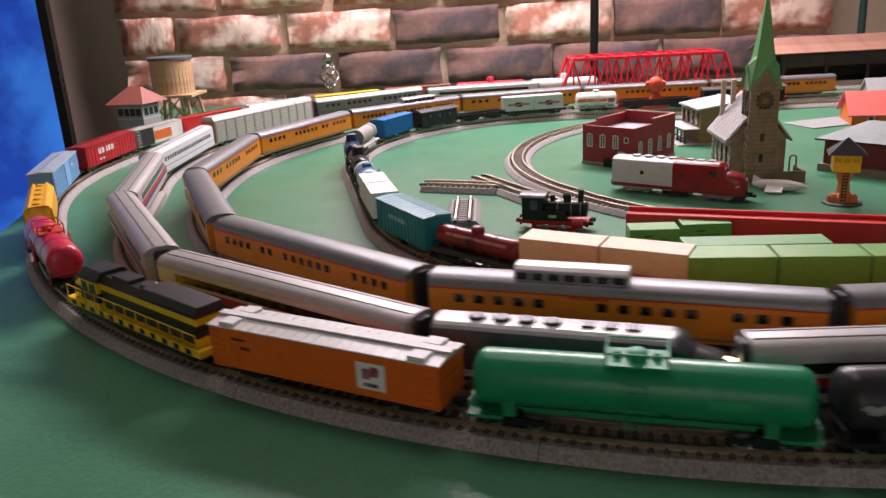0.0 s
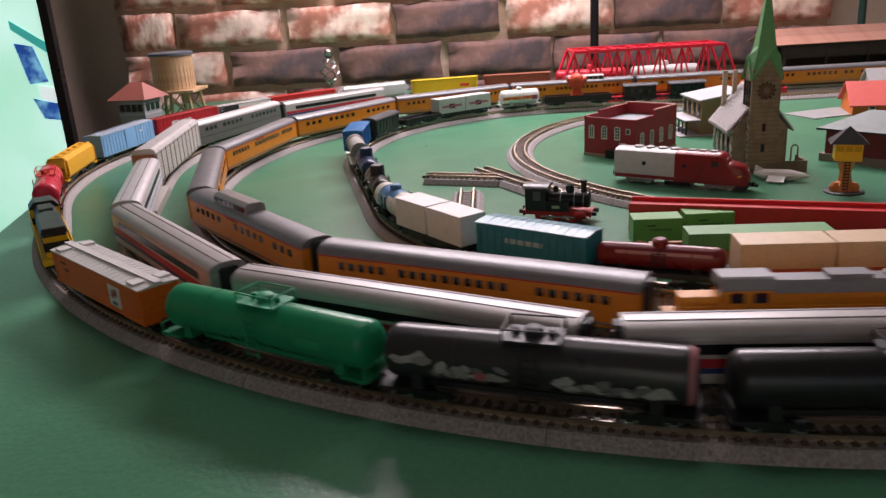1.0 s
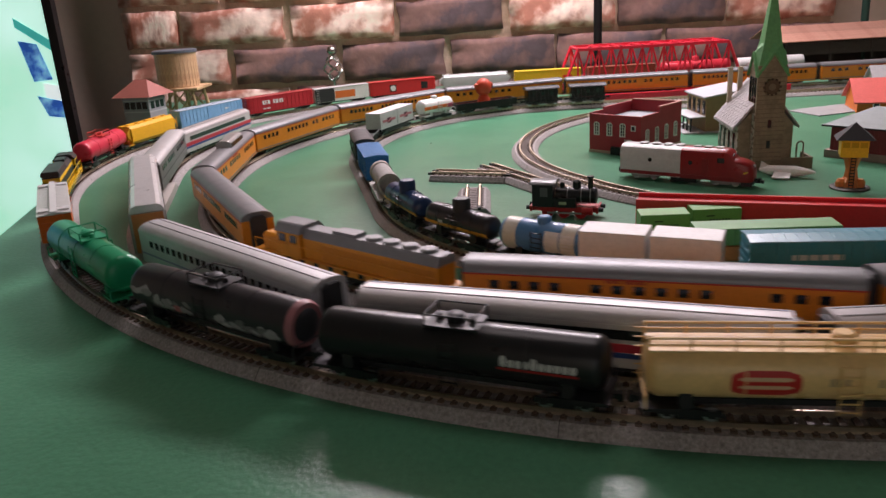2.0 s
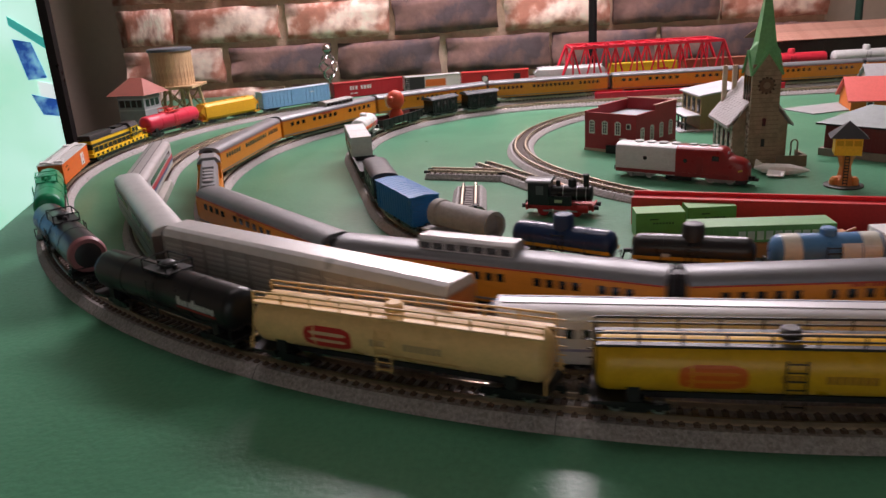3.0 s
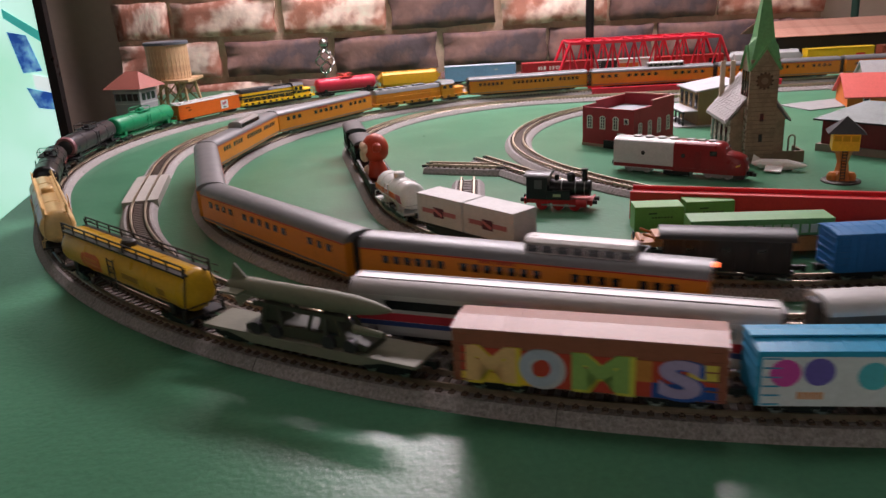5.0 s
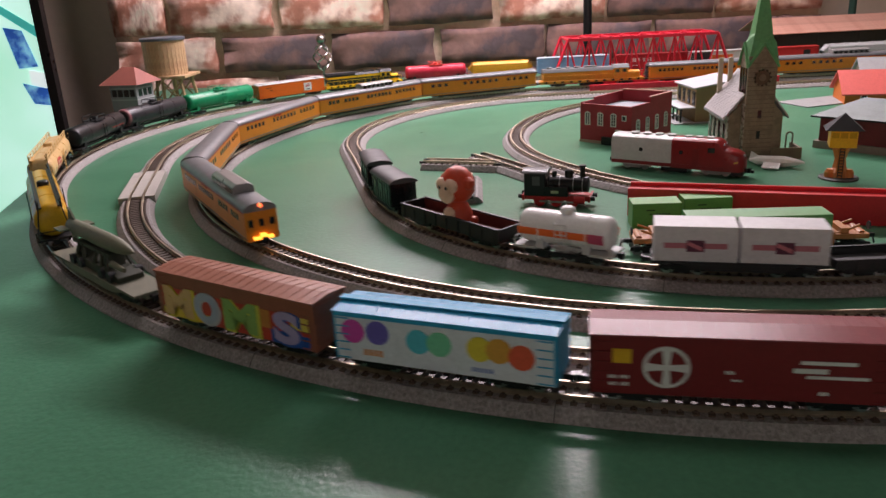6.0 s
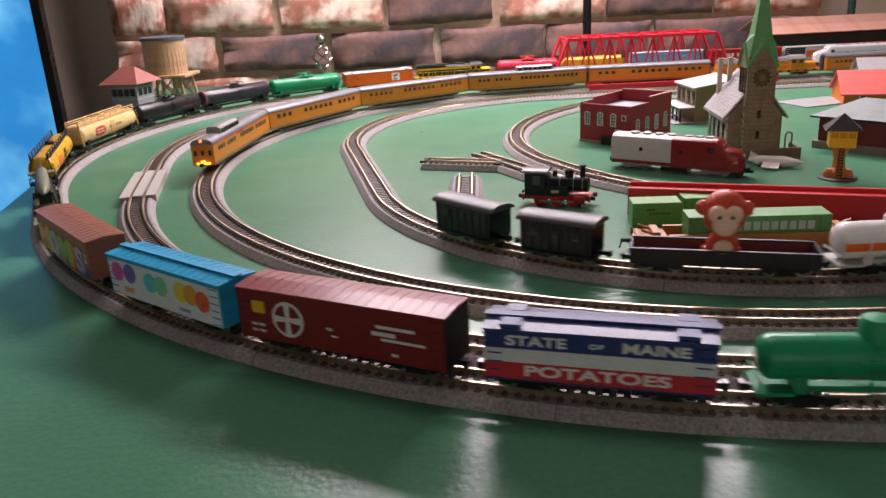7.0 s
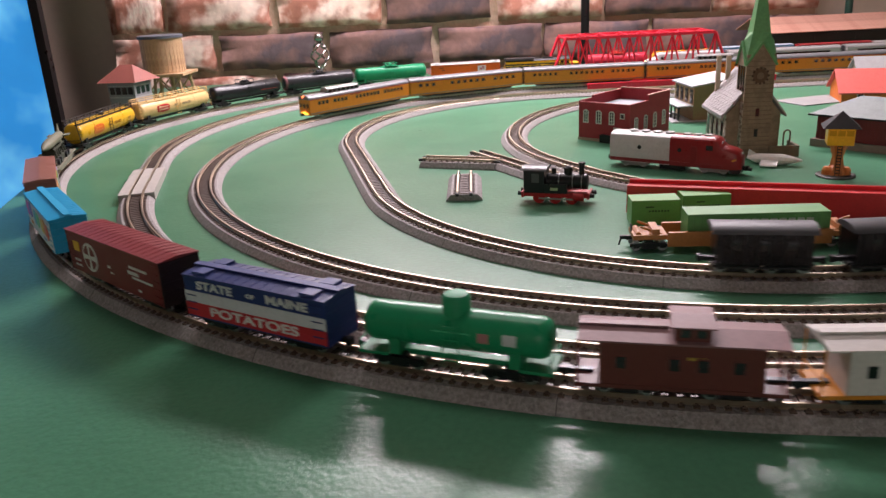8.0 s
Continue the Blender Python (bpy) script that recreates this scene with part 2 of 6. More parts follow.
def brick_wall():
    """A chimney breast of worn antique bricks with deep mortar joints, each brick its own piece."""
    back = slab("wall_brick", -0.572, 0.633, 1.372, 1.40, ZF, ZC, M_MORTAR, "worn antique red brick facing with deep tan mortar joints", "brick wall")
    pitch_x, pitch_z = 0.1865, 0.0680
    shapes = []
    for k in range(10):
        rng = random.Random(40 + k)
        bm = box(bmesh.new(), -88, 88, -14, 8, -29, 29)
        bmesh.ops.subdivide_edges(bm, edges=list(bm.edges), cuts=5, use_grid_fill=True)
        for v in bm.verts:
            n = noise.noise_vector(v.co * 34 + Vector((k * 7.1, 0, 0)))
            v.co += Vector((n.x * 0.005, n.y * 0.006, n.z * 0.0045))
            ex, ez = abs(v.co.x) / 0.087, abs(v.co.z) / 0.0285
            if v.co.y < -0.01 and (ex > 0.9 or ez > 0.85):
                v.co.y += 0.003 + rng.random() * 0.003
        bmesh.ops.recalc_face_normals(bm, faces=list(bm.faces))
        me = bpy.data.meshes.new("mesh")
        bm.to_mesh(me)
        bm.free()
        me.shade_smooth()
        shapes.append(me)
    rng = random.Random(5)
    dark = {}
    for row in range(-3, 8):
        z = 0.046 + row * pitch_z
        off = 0.073 if row % 2 == 0 else -0.012
        for col in range(-4, 5):
            x = col * pitch_x + off + rng.uniform(-0.004, 0.004)
            x0, x1 = max(x - 0.087, -0.571), min(x + 0.087, 0.632)
            if x1 - x0 < 0.035:
                continue
            # lower rows turn dark right of the first few bricks, others at random
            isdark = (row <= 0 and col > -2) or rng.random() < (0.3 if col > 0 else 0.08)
            k = rng.randrange(10)
            key = (k, isdark)
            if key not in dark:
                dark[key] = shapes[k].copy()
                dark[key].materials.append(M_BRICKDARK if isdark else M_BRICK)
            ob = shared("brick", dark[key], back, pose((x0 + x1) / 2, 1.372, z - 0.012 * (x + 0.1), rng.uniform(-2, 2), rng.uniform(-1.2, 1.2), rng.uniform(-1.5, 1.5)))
            ob.scale = ((x1 - x0) / 0.174, 1, rng.uniform(0.95, 1.04))


# ---- the table ----
def table():
    t = thing("layout_table", "large table covered with a glossy green painted sheet", "table")
    edge = [(-0.135, -0.33), (-0.512, 1.285), (-0.49, 1.335), (2.15, 1.335), (2.15, -0.33)]
    for name, z0, z1, grow, mat in (("tabletop", -0.0395, 0.0, 0.0, M_TABLE), ("apron", -0.12, -0.04, -0.03, M_TABLEEDGE)):
        bm = bmesh.new()
        c = Vector((0.8, 0.5))
        pts = [Vector(p) + (c - Vector(p)).normalized() * -grow for p in edge]
        lo, hi = [bm.verts.new((p.x, p.y, z0)) for p in pts], [bm.verts.new((p.x, p.y, z1)) for p in pts]
        for i in range(5):
            bm.faces.new((lo[i], lo[(i + 1) % 5], hi[(i + 1) % 5], hi[i]))
        bm.faces.new(lo[::-1])
        bm.faces.new(hi)
        part(name, bm, mat, t, bevel=4 if name == "tabletop" else 0)
    for x, y in ((-0.02, -0.24), (-0.36, 1.22), (2.05, 1.22), (2.05, -0.24)):
        part("leg", box(bmesh.new(), x / K - 30, x / K + 30, y / K - 30, y / K + 30, -760, -120), M_TABLEEDGE, t)


table()


# ---- the tracks ----
class Line:
    """A closed track: near arc, a straight at the turn, far arc, straights and the far-off return bend."""

    def __init__(self, c, r, theta, straight, r2, right):
        th = radians(theta)
        pts = []
        for i in range(300):
            a = 1.5 * math.pi + (th - 1.5 * math.pi) * i / 300
            pts.append((c[0] + r * math.cos(a), c[1] + r * math.sin(a)))
        b = Vector((c[0] + r * math.cos(th), c[1] + r * math.sin(th)))
        d = Vector((math.sin(th), -math.cos(th)))
        for i in range(60 if straight else 0):
            pts.append(tuple(b + d * straight * i / 60))
        e = b + d * straight
        c2 = e - r2 * Vector((math.cos(th), math.sin(th)))
        for i in range(300):
            a = th + (0.5 * math.pi - th) * i / 300
            pts.append((c2.x + r2 * math.cos(a), c2.y + r2 * math.sin(a)))
        near, far = c[1] - r, c2.y + r2
        rr, ym = (far - near) / 2, (far + near) / 2
        for i in range(150):
            pts.append((c2.x + (right - c2.x) * i / 150, far))
        for i in range(250):
            a = 0.5 * math.pi - math.pi * i / 250
            pts.append((right + rr * math.cos(a), ym + rr * math.sin(a)))
        for i in range(151):
            pts.append((right + (c[0] - right) * i / 150, near))
        self.finish(pts)

    def finish(self, pts, closed=True):
        self.p = np.array(pts)
        self.s = np.concatenate([[0], np.cumsum(np.linalg.norm(np.diff(self.p, axis=0), axis=1))])
        self.length, self.closed = self.s[-1], closed

    def at(self, s):
        s = s % self.length if self.closed else s
        return Vector((np.interp(s, self.s, self.p[:, 0]), np.interp(s, self.s, self.p[:, 1])))

    def heading(self, s):
        d = self.at(s + 0.003) - self.at(s - 0.003)
        return math.atan2(d.y, d.x)


class Open(Line):
    def __init__(self, pts):
        self.finish(pts, False)


OUTER = Line((0.1852, 0.7360), 0.5173, 206.43, 0.0875, 0.4151, 1.25)
SECOND = Line((0.1685, 0.6667), 0.4188, 193.96, 0.1141, 0.3810, 1.25)
THIRD = Line((0.1852, 0.6791), 0.3901, 180.0, 0.0, 0.3693, 1.25)
INNER = Line((0.1883, 0.5794), 0.2445, 192.86, 0.1786, 0.2361, 1.15)
SIDING = Open([(1.3, 0.435), (0.318, 0.435)] + [(0.318 + 0.249 * math.cos(a), 0.684 + 0.249 * math.sin(a)) for a in np.linspace(1.5 * math.pi, math.radians(207), 60)][1:]
              + [(0.309 + 0.249 * math.cos(a), 0.701 + 0.249 * math.sin(a)) for a in np.linspace(math.radians(206), math.radians(97), 90)])
RAIL_TOP = 0.0072


def sweep(bm, line, profile, s0, s1, step=0.009):
    n = max(2, int((s1 - s0) / step))
    prev = None
    for i in range(n + 1):
        s = s0 + (s1 - s0) * i / n
        p, h = line.at(min(s, s1 - 1e-6)), line.heading(min(max(s, s0 + 0.004), s1 - 0.004))
        w = Vector((-math.sin(h), math.cos(h)))
        ring = [bm.verts.new((p.x + w.x * y * K, p.y + w.y * y * K, z * K)) for y, z in profile]
        if prev:
            for k in range(len(ring)):
                j = (k + 1) % len(ring)
                bm.faces.new((prev[k], prev[j], ring[j], ring[k]))
        else:
            bm.faces.new(ring[::-1])
        prev = ring
    bm.faces.new(prev)
    return bm


TIE = None


def track(line, label, s0, s1, lower=0.0, near=0, name="railway_track", m=None, kind="structure"):
    global TIE
    t = thing(name, label, "model track", m, kind=kind)
    d = -lower
    part("roadbed", sweep(bmesh.new(), line, [(-12.6, 0.1), (12.6, 0.1), (12.3, 1.0), (9.2, 4.6 + d), (-9.2, 4.6 + d), (-12.3, 1.2)], s0, s1), M_BALLAST, t)
    for y in (-4.75, 4.75):
        part("rail", sweep(bmesh.new(), line, [(y - .9, 5.0 + d), (y + .9, 5.0 + d), (y + .3, 5.5 + d), (y + .48, 7.2 + d), (y - .48, 7.2 + d), (y - .3, 5.5 + d)], s0, s1), M_RAIL, t)
    for i in range(1, int((s1 - s0) / 0.124) + 1):
        s = s0 + i * 0.124 - 0.06
        if kind and s < s1 - 0.01:
            part("joint", sweep(bmesh.new(), line, [(-12.65, 0.2), (12.65, 0.2), (12.36, 1.05), (9.24, 4.66 + d), (-9.24, 4.66 + d), (-12.36, 1.25)], s, s + 0.0004, 0.0002), M_JOINT, t)
    if TIE is None:
        bm = box(bmesh.new(), -1.15, 1.15, -7.6, 7.6, 3.6, 5.15)
        for y in (-4.75, 4.75):
            for o in (-1.35, 1.35):
                box(bm, -.5, .5, y + o - .45, y + o + .45, 5.1, 5.75)
        TIE = mesh_of(bm, M_TIE)
    count = int((s1 - s0) / 0.0049)
    bm = bmesh.new()
    for i in range(count):
        s = s0 + 0.0025 + i * 0.0049
        p, h = line.at(s), line.heading(s)
        if i < near:
            shared("tie", TIE, t, Matrix.Translation((p.x, p.y, d * K)) @ Matrix.Rotation(h, 4, "Z"))
        else:
            mt = Matrix.Translation((p.x, p.y, d * K)) @ Matrix.Rotation(h, 4, "Z")
            n0 = len(bm.verts)
            box(bm, -1.15, 1.15, -7.6, 7.6, 3.6, 5.15)
            bm.verts.ensure_lookup_table()
            for v in bm.verts[n0:]:
                v.co = mt @ v.co
    if len(bm.verts):
        tagged(part("ties", bm, M_TIE, t), kind="stuff")
    else:
        bm.free()
    return t


def wrap(line, back):
    """The same closed line, begun a stretch earlier."""
    n = 900
    return Open([tuple(line.at(-back + line.length * i / n)) for i in range(n + 1)])


# ---- rolling stock; x ahead, z up from the rail top, in millimetres ----
def truck_meshes():
    bm = bmesh.new()
    for y in (-6.2, 6.2):
        box(bm, -10.5, 10.5, y - .6, y + .6, 2.6, 4.6)
        box(bm, -4, 4, y - .8, y + .8, 1.4, 4.9)
        for x in (-7, 7):
            box(bm, x - 1.6, x + 1.6, y - .9, y + .9, 2.0, 4.4)
    box(bm, -2.2, 2.2, -6, 6, 3.4, 5.6)
    frame_mesh = mesh_of(bm, M_BLACK)
    bm = bmesh.new()
    tube(bm, (0, -5.6, 2.7), (0, 5.6, 2.7), .6, seg=6)
    for y in (-4.6, 4.6):
        tube(bm, (0, y - .8, 2.7), (0, y + .8, 2.7), 2.7, seg=14)
    return frame_mesh, mesh_of(bm, M_STEEL)


TRUCK, WHEELS = truck_meshes()
TRUCK_KEYS = []


def running_gear(car, half, inset=15, color=None):
    """Two swivelling trucks with wheelsets, and a coupler at each end."""
    for sgn in (1, -1):
        tr = shared("truck", TRUCK, car, mm(sgn * (half - inset), 0, 0))
        for x in (-7, 7):
            shared("wheelset", WHEELS, tr, mm(x, 0, 0))
        bm = box(bmesh.new(), half - 6, half + 3.2, -1.1, 1.1, 4.4, 6.4)
        box(bm, half + 2.4, half + 4.4, -1.8, 1.2, 3.9, 6.9)
        c = part("coupler", bm, M_BLACK, car)
        if sgn < 0:
            c.matrix_basis = mm(0, 0, 0, 0, 0, 180)
    car["base"] = (half - inset) * K


def grabs(bm, x, y, z0, z1, n=5, w=2.6):
    for i in range(n):
        z = z0 + (z1 - z0) * i / (n - 1)
        box(bm, x - w, x + w, y - .18, y + .18, z - .2, z + .2)


def boxcar(label, L, H, W, color, roof, stripes=(), ribs=0, door=None, name="boxcar", walk_color=None, ends=None, hatches=True):
    """Box or refrigerator car: sides, peaked roof with running board, ends, doors, ladders."""
    car = thing(name, label, "model railcar")
    h, w, z0, z1 = L / 2, W / 2, 5.2, H
    part("body", prism(bmesh.new(), [(-w, z0), (w, z0), (w, z1), (-w, z1)], -h, h), paint(color), car, bevel=.25)
    bm = prism(bmesh.new(), [(-w - .5, z1), (w + .5, z1), (w + .5, z1 + .5), (0, z1 + 1.5), (-w - .5, z1 + .5)], -h - .3, h + .3)
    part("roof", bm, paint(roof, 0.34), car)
    rib = mesh_of(prism(bmesh.new(), [(-w, z1 + .4), (w, z1 + .4), (w, z1 + .72), (0, z1 + 1.75), (-w, z1 + .72)], -.3, .3), paint(roof, 0.34))
    for i in range(int(L / 5)):
        shared("roof_rib", rib, car, mm(-h + 2.5 + i * 5, 0, 0))
    if walk_color:
        bm = box(bmesh.new(), -h - 1, h + 1, -1.9, 1.9, z1 + 1.8, z1 + 2.4)
        for sx in (-1, 1) if hatches else ():
            for sy in (-1, 1):
                box(bm, sx * (h - 9) - 3.5, sx * (h - 9) + 3.5, sy * 6 - 3, sy * 6 + 3, z1 + .8, z1 + 2.1)
        part("running_board", bm, paint(walk_color, 0.5), car)
    part("underframe", box(bmesh.new(), -h + 3, h - 3, -4, 4, 3.6, 5.2), M_BLACK, car)
    if ribs:
        bm = bmesh.new()
        for sgn in (-1, 1):
            for i in range(ribs):
                x = -h + (i + .5) * L / ribs
                if door and abs(x) < 9:
                    continue
                box(bm, x - .4, x + .4, sgn * w - .45, sgn * w + .45, z0 + .3, z1 - .2)
        part("ribs", bm, paint(color), car)
    if door:
        for sgn in (-1, 1):
            bm = box(bmesh.new(), -9, 9, sgn * (w + .3) - .4, sgn * (w + .3) + .4, z0 + .6, z1 - .8)
            for k in range(3):
                z = z0 + 4 + k * (z1 - z0 - 6) / 3
                box(bm, -8.4, 8.4, sgn * (w + .6) - .35, sgn * (w + .6) + .35, z, z + .5)
            part("door", bm, paint(door), car)
    for sgn in (-1, 1):
        bm = bmesh.new()
        for i in range(5):
            z = z0 + 2 + i * (z1 - z0 - 4) / 4
            box(bm, sgn * h - .4, sgn * h + .4, -w + .6, w - .6, z, z + .8)
        part("end_ribs", bm, paint(ends or color), car)
        if ends:
            part("end", box(bmesh.new(), *sorted((sgn * (h - .5), sgn * (h + .12))), -w - .1, w + .1, z0, z1 - .05), paint(ends), car)
        rung = mesh_of(box(bmesh.new(), -2.6, 2.6, -.18, .18, -.2, .2), paint(color))
        for sx in (-1, 1):
            for i in range(6):
                shared("ladder_rung", rung, car, mm(sx * (h - 4), sgn * (w + .5), z0 + 1 + (z1 - z0 - 3) * i / 5))
    for sgn in (-1, 1):
        for a, b, c, d, rgb in stripes:
            a, b = sorted((-sgn * a, -sgn * b))
            part("marking", box(bmesh.new(), a, b, sgn * (w + .14) - .12, sgn * (w + .14) + .12, c, d), paint(rgb), car)
    running_gear(car, h)
    car["top"], car["w"] = z1, w
    return car


def disc_marking(car, x, z, r, y, rgb, seg=24, inner=None):
    x_ = x
    for sgn in (-1, 1):
        x = -sgn * x_
        bm = tube(bmesh.new(), (x, sgn * (y - .1), z), (x, sgn * (y + .24), z), r, seg=seg)
        part("marking", bm, paint(rgb), car)
        if inner:
            arc = [math.radians(14 + 62 * i / 6) for i in range(7)]
            wedge = [(.13 * r, .13 * r)] + [(.84 * r * math.cos(a), .84 * r * math.sin(a)) for a in arc]
            for a, b in ((-1, 1), (1, 1), (-1, -1), (1, -1)):
                part("marking", prism_y(bmesh.new(), [(x + a * p, z + b * q) for p, q in wedge], *sorted((sgn * (y - .1), sgn * (y + .36)))), paint(inner), car)


def bars(car, x, z, y, words, height, rgb):
    """Lettering too small to read: one bar for each letter."""
    for sgn in (-1, 1):
        bm = bmesh.new()
        p = x
        for n in words:
            for i in range(n):
                box(bm, *sorted((-sgn * p, -sgn * (p + height * .62))), sgn * (y + .12) - .12, sgn * (y + .12) + .12, z, z + height)
                p += height * .85
            p += height * .8
        part("lettering", bm, paint(rgb), car)


def tankcar(label, L, R, color, zc=None, dome="platform", rail_color=None, ends=None, frame_color=None, marks=(), walkway=False, name="tank_car"):
    """Tank car: a cylinder with domed ends on saddles, hatch and platform, walkway rails."""
    car = thing(name, label, "model tank car")
    h = L / 2
    zc = zc or R + 7.2
    prof = [(-h + .2, R * .25), (-h + .6, R * .6), (-h + 1.8, R * .86), (-h + 3.6, R * .98), (-h + 5, R)]
    prof = prof + [(-p, r) for p, r in prof[::-1]]
    part("tank", lathe(bmesh.new(), prof, 28, "x", 0, zc), paint(color, 0.3), car, smooth=True)
    hoop = mesh_of(lathe(bmesh.new(), [(-.3, R + .22), (.3, R + .22)], 28, "x", 0, zc), paint(color, 0.35))
    for x in (-L * .25, 0, L * .25):
        shared("band", hoop, car, mm(x, 0, 0))
    fc = frame_color or (0.015, 0.015, 0.016)
    bm = box(bmesh.new(), -h - 1, h + 1, -2, 2, 4.4, 6.4)
    for sx in (-1, 1):
        box(bm, sx * (h - 5) - 6, sx * (h - 5) + 6, -R - .3, R + .3, 5.6, 6.8)
        box(bm, sx * (h - 13) - 2.2, sx * (h - 13) + 2.2, -R * .8, R * .8, 5.6, zc - R * .55)
    part("frame", bm, paint(fc, 0.5), car)
    rc = rail_color or fc
    for sx in (-1, 1):
        bm = bmesh.new()
        for sy in (-1, 1):
            tube(bm, (sx * h, sy * R, 6.6), (sx * h, sy * R, 11), .35, seg=6)
        tube(bm, (sx * h, -R, 11), (sx * h, R, 11), .35, seg=6)
        part("handrail", bm, paint(rc, 0.5), car)
    for sy in (-1, 1):
        bm = bmesh.new()
        for x in (-3, 3):
            tube(bm, (x, sy * (R + .8), 6), (x, sy * (R + .8), zc + R * .6), .3, seg=6)
        grabs(bm, 0, sy * (R + .8), 7, zc + R * .5, 6, 3.2)
        part("ladder", bm, paint(rc, 0.5), car)
    top = zc + R
    bm = bmesh.new()
    if dome == "platform":
        box(bm, -10, 10, -7, 7, top - .5, top + .2)
        lathe(bm, [(top - 1, 3.4), (top + 2.6, 3.4), (top + 3.2, 2.6)], 14, "z", 0, 0)
        for x in (-6.2, 6.2):
            lathe(bm, [(top - .5, 1.3), (top + 2.2, 1.3), (top + 2.5, .8)], 10, "z", x, 0)
        for sx in (-1, 1):
            for sy in (-1, 1):
                tube(bm, (sx * 9.6, sy * 6.8, top - 1.4), (sx * 9.6, sy * 6.8, top + 4.2), .35, seg=6)
            tube(bm, (sx * 9.6, -6.8, top + 4.2), (sx * 9.6, 6.8, top + 4.2), .35, seg=6)
        for sy in (-1, 1):
            tube(bm, (-9.6, sy * 6.8, top + 4.2), (9.6, sy * 6.8, top + 4.2), .35, seg=6)
    elif dome == "dome":
        lathe(bm, [(top - 3, 5.2), (top + 4.6, 5.2), (top + 5.8, 4.4), (top + 6.4, 2.4)], 20, "z", 0, 0)
        box(bm, -7, 7, -R - 1, R + 1, zc + 1, zc + 1.6)
    else:
        lathe(bm, [(top - 2, 3.6), (top + 2.2, 3.6), (top + 3.0, 2.6)], 16, "z", 0, 0)
    part("dome", bm, paint(rc if rail_color else color, 0.5), car, smooth=True)
    if walkway:
        bm = bmesh.new()
        for sy in (-1, 1):
            box(bm, -h + 1, h - 1, sy * 5.6 - 1.3, sy * 5.6 + 1.3, top - 1.9, top - 1.0)
            tube(bm, (-h + 1, sy * 6.4, top + 3.0), (h - 1, sy * 6.4, top + 3.0), .45, seg=6)
            tube(bm, (-h + 1, sy * 6.4, top + .9), (h - 1, sy * 6.4, top + .9), .35, seg=6)
            for i in range(10):
                x = -h + 1 + i * (L - 2) / 9
                tube(bm, (x, sy * 6.4, top - 2.2), (x, sy * 6.4, top + 3.0), .4, seg=6)
        for sx in (-1, 1):
            for sy in (-1, 1):
                tube(bm, (sx * (h - 1), sy * 5.4, top + 2.4), (sx * (h - .2), sy * R * .95, 6), .35, seg=6)
            grabs(bm, sx * (h - .4), -R * .9, 6.5, top, 7, 2.2)
        part("walkway", bm, paint(rc, 0.45), car)
    for x0, x1, z0, z1, rgb in marks:
        xa, xb = x0, x1
        for sgn in (-1, 1):
            x0, x1 = sorted((-sgn * xa, -sgn * xb))
            bm = bmesh.new()
            a0, a1 = math.asin(max(-.98, min(.98, (z0 - zc) / R))), math.asin(max(-.98, min(.98, (z1 - zc) / R)))
            ring = []
            for i in range(7):
                a = a0 + (a1 - a0) * i / 6
                ring.append([bm.verts.new((x * K, sgn * (R + o) * math.cos(a) * K, (zc + (R + o) * math.sin(a)) * K)) for x, o in ((x0, .16), (x1, .16), (x1, -.2), (x0, -.2))])
            for q, v in zip(ring, ring[1:]):
                for i in range(4):
                    bm.faces.new((q[i], q[(i + 1) % 4], v[(i + 1) % 4], v[i]))
            bm.faces.new(ring[0]), bm.faces.new(ring[-1])
            part("marking", bm, paint(rgb, 0.35), car)
    if ends:
        for sx in (-1, 1):
            part("end_band", lathe(bmesh.new(), sorted([(sx * (h - 4), R + .15), (sx * (h - 12), R + .15)]), 28, "x", 0, zc), paint(ends, 0.35), car, smooth=True)
    running_gear(car, h)
    return car


def patch(car, rows, R, zc, rgb, name="marking", label="", sides=(-1, 1), lift=.16):
    """A painted patch that follows the tank's curve: rows of (z, x from, x to), low to high."""
    for sgn in sides:
        bm = bmesh.new()
        ring = []
        for z, xa, xb in rows:
            a = math.asin(max(-.99, min(.99, (z - zc) / R)))
            xa, xb = sorted((-sgn * xa, -sgn * xb))
            ring.append([bm.verts.new((x * K, sgn * (R + o) * math.cos(a) * K, (zc + (R + o) * math.sin(a)) * K)) for x, o in ((xa, lift), (xb, lift), (xb, -.2), (xa, -.2))])
        for q, v in zip(ring, ring[1:]):
            for i in range(4):
                bm.faces.new((q[i], q[(i + 1) % 4], v[(i + 1) % 4], v[i]))
        bm.faces.new(ring[0]), bm.faces.new(ring[-1])
        part(name, bm, paint(rgb, 0.4), car, label)


def oval_rows(x0, x1, z0, z1, n=9, power=4.0):
    """A rounded plate's outline as rows for patch()."""
    rows = []
    for i in range(n):
        f = -0.97 + 1.94 * i / (n - 1)
        half = (1 - abs(f) ** power) ** (1 / power)
        rows.append(((z0 + z1) / 2 + f * (z1 - z0) / 2, (x0 + x1) / 2 - half * (x1 - x0) / 2, (x0 + x1) / 2 + half * (x1 - x0) / 2))
    return rows


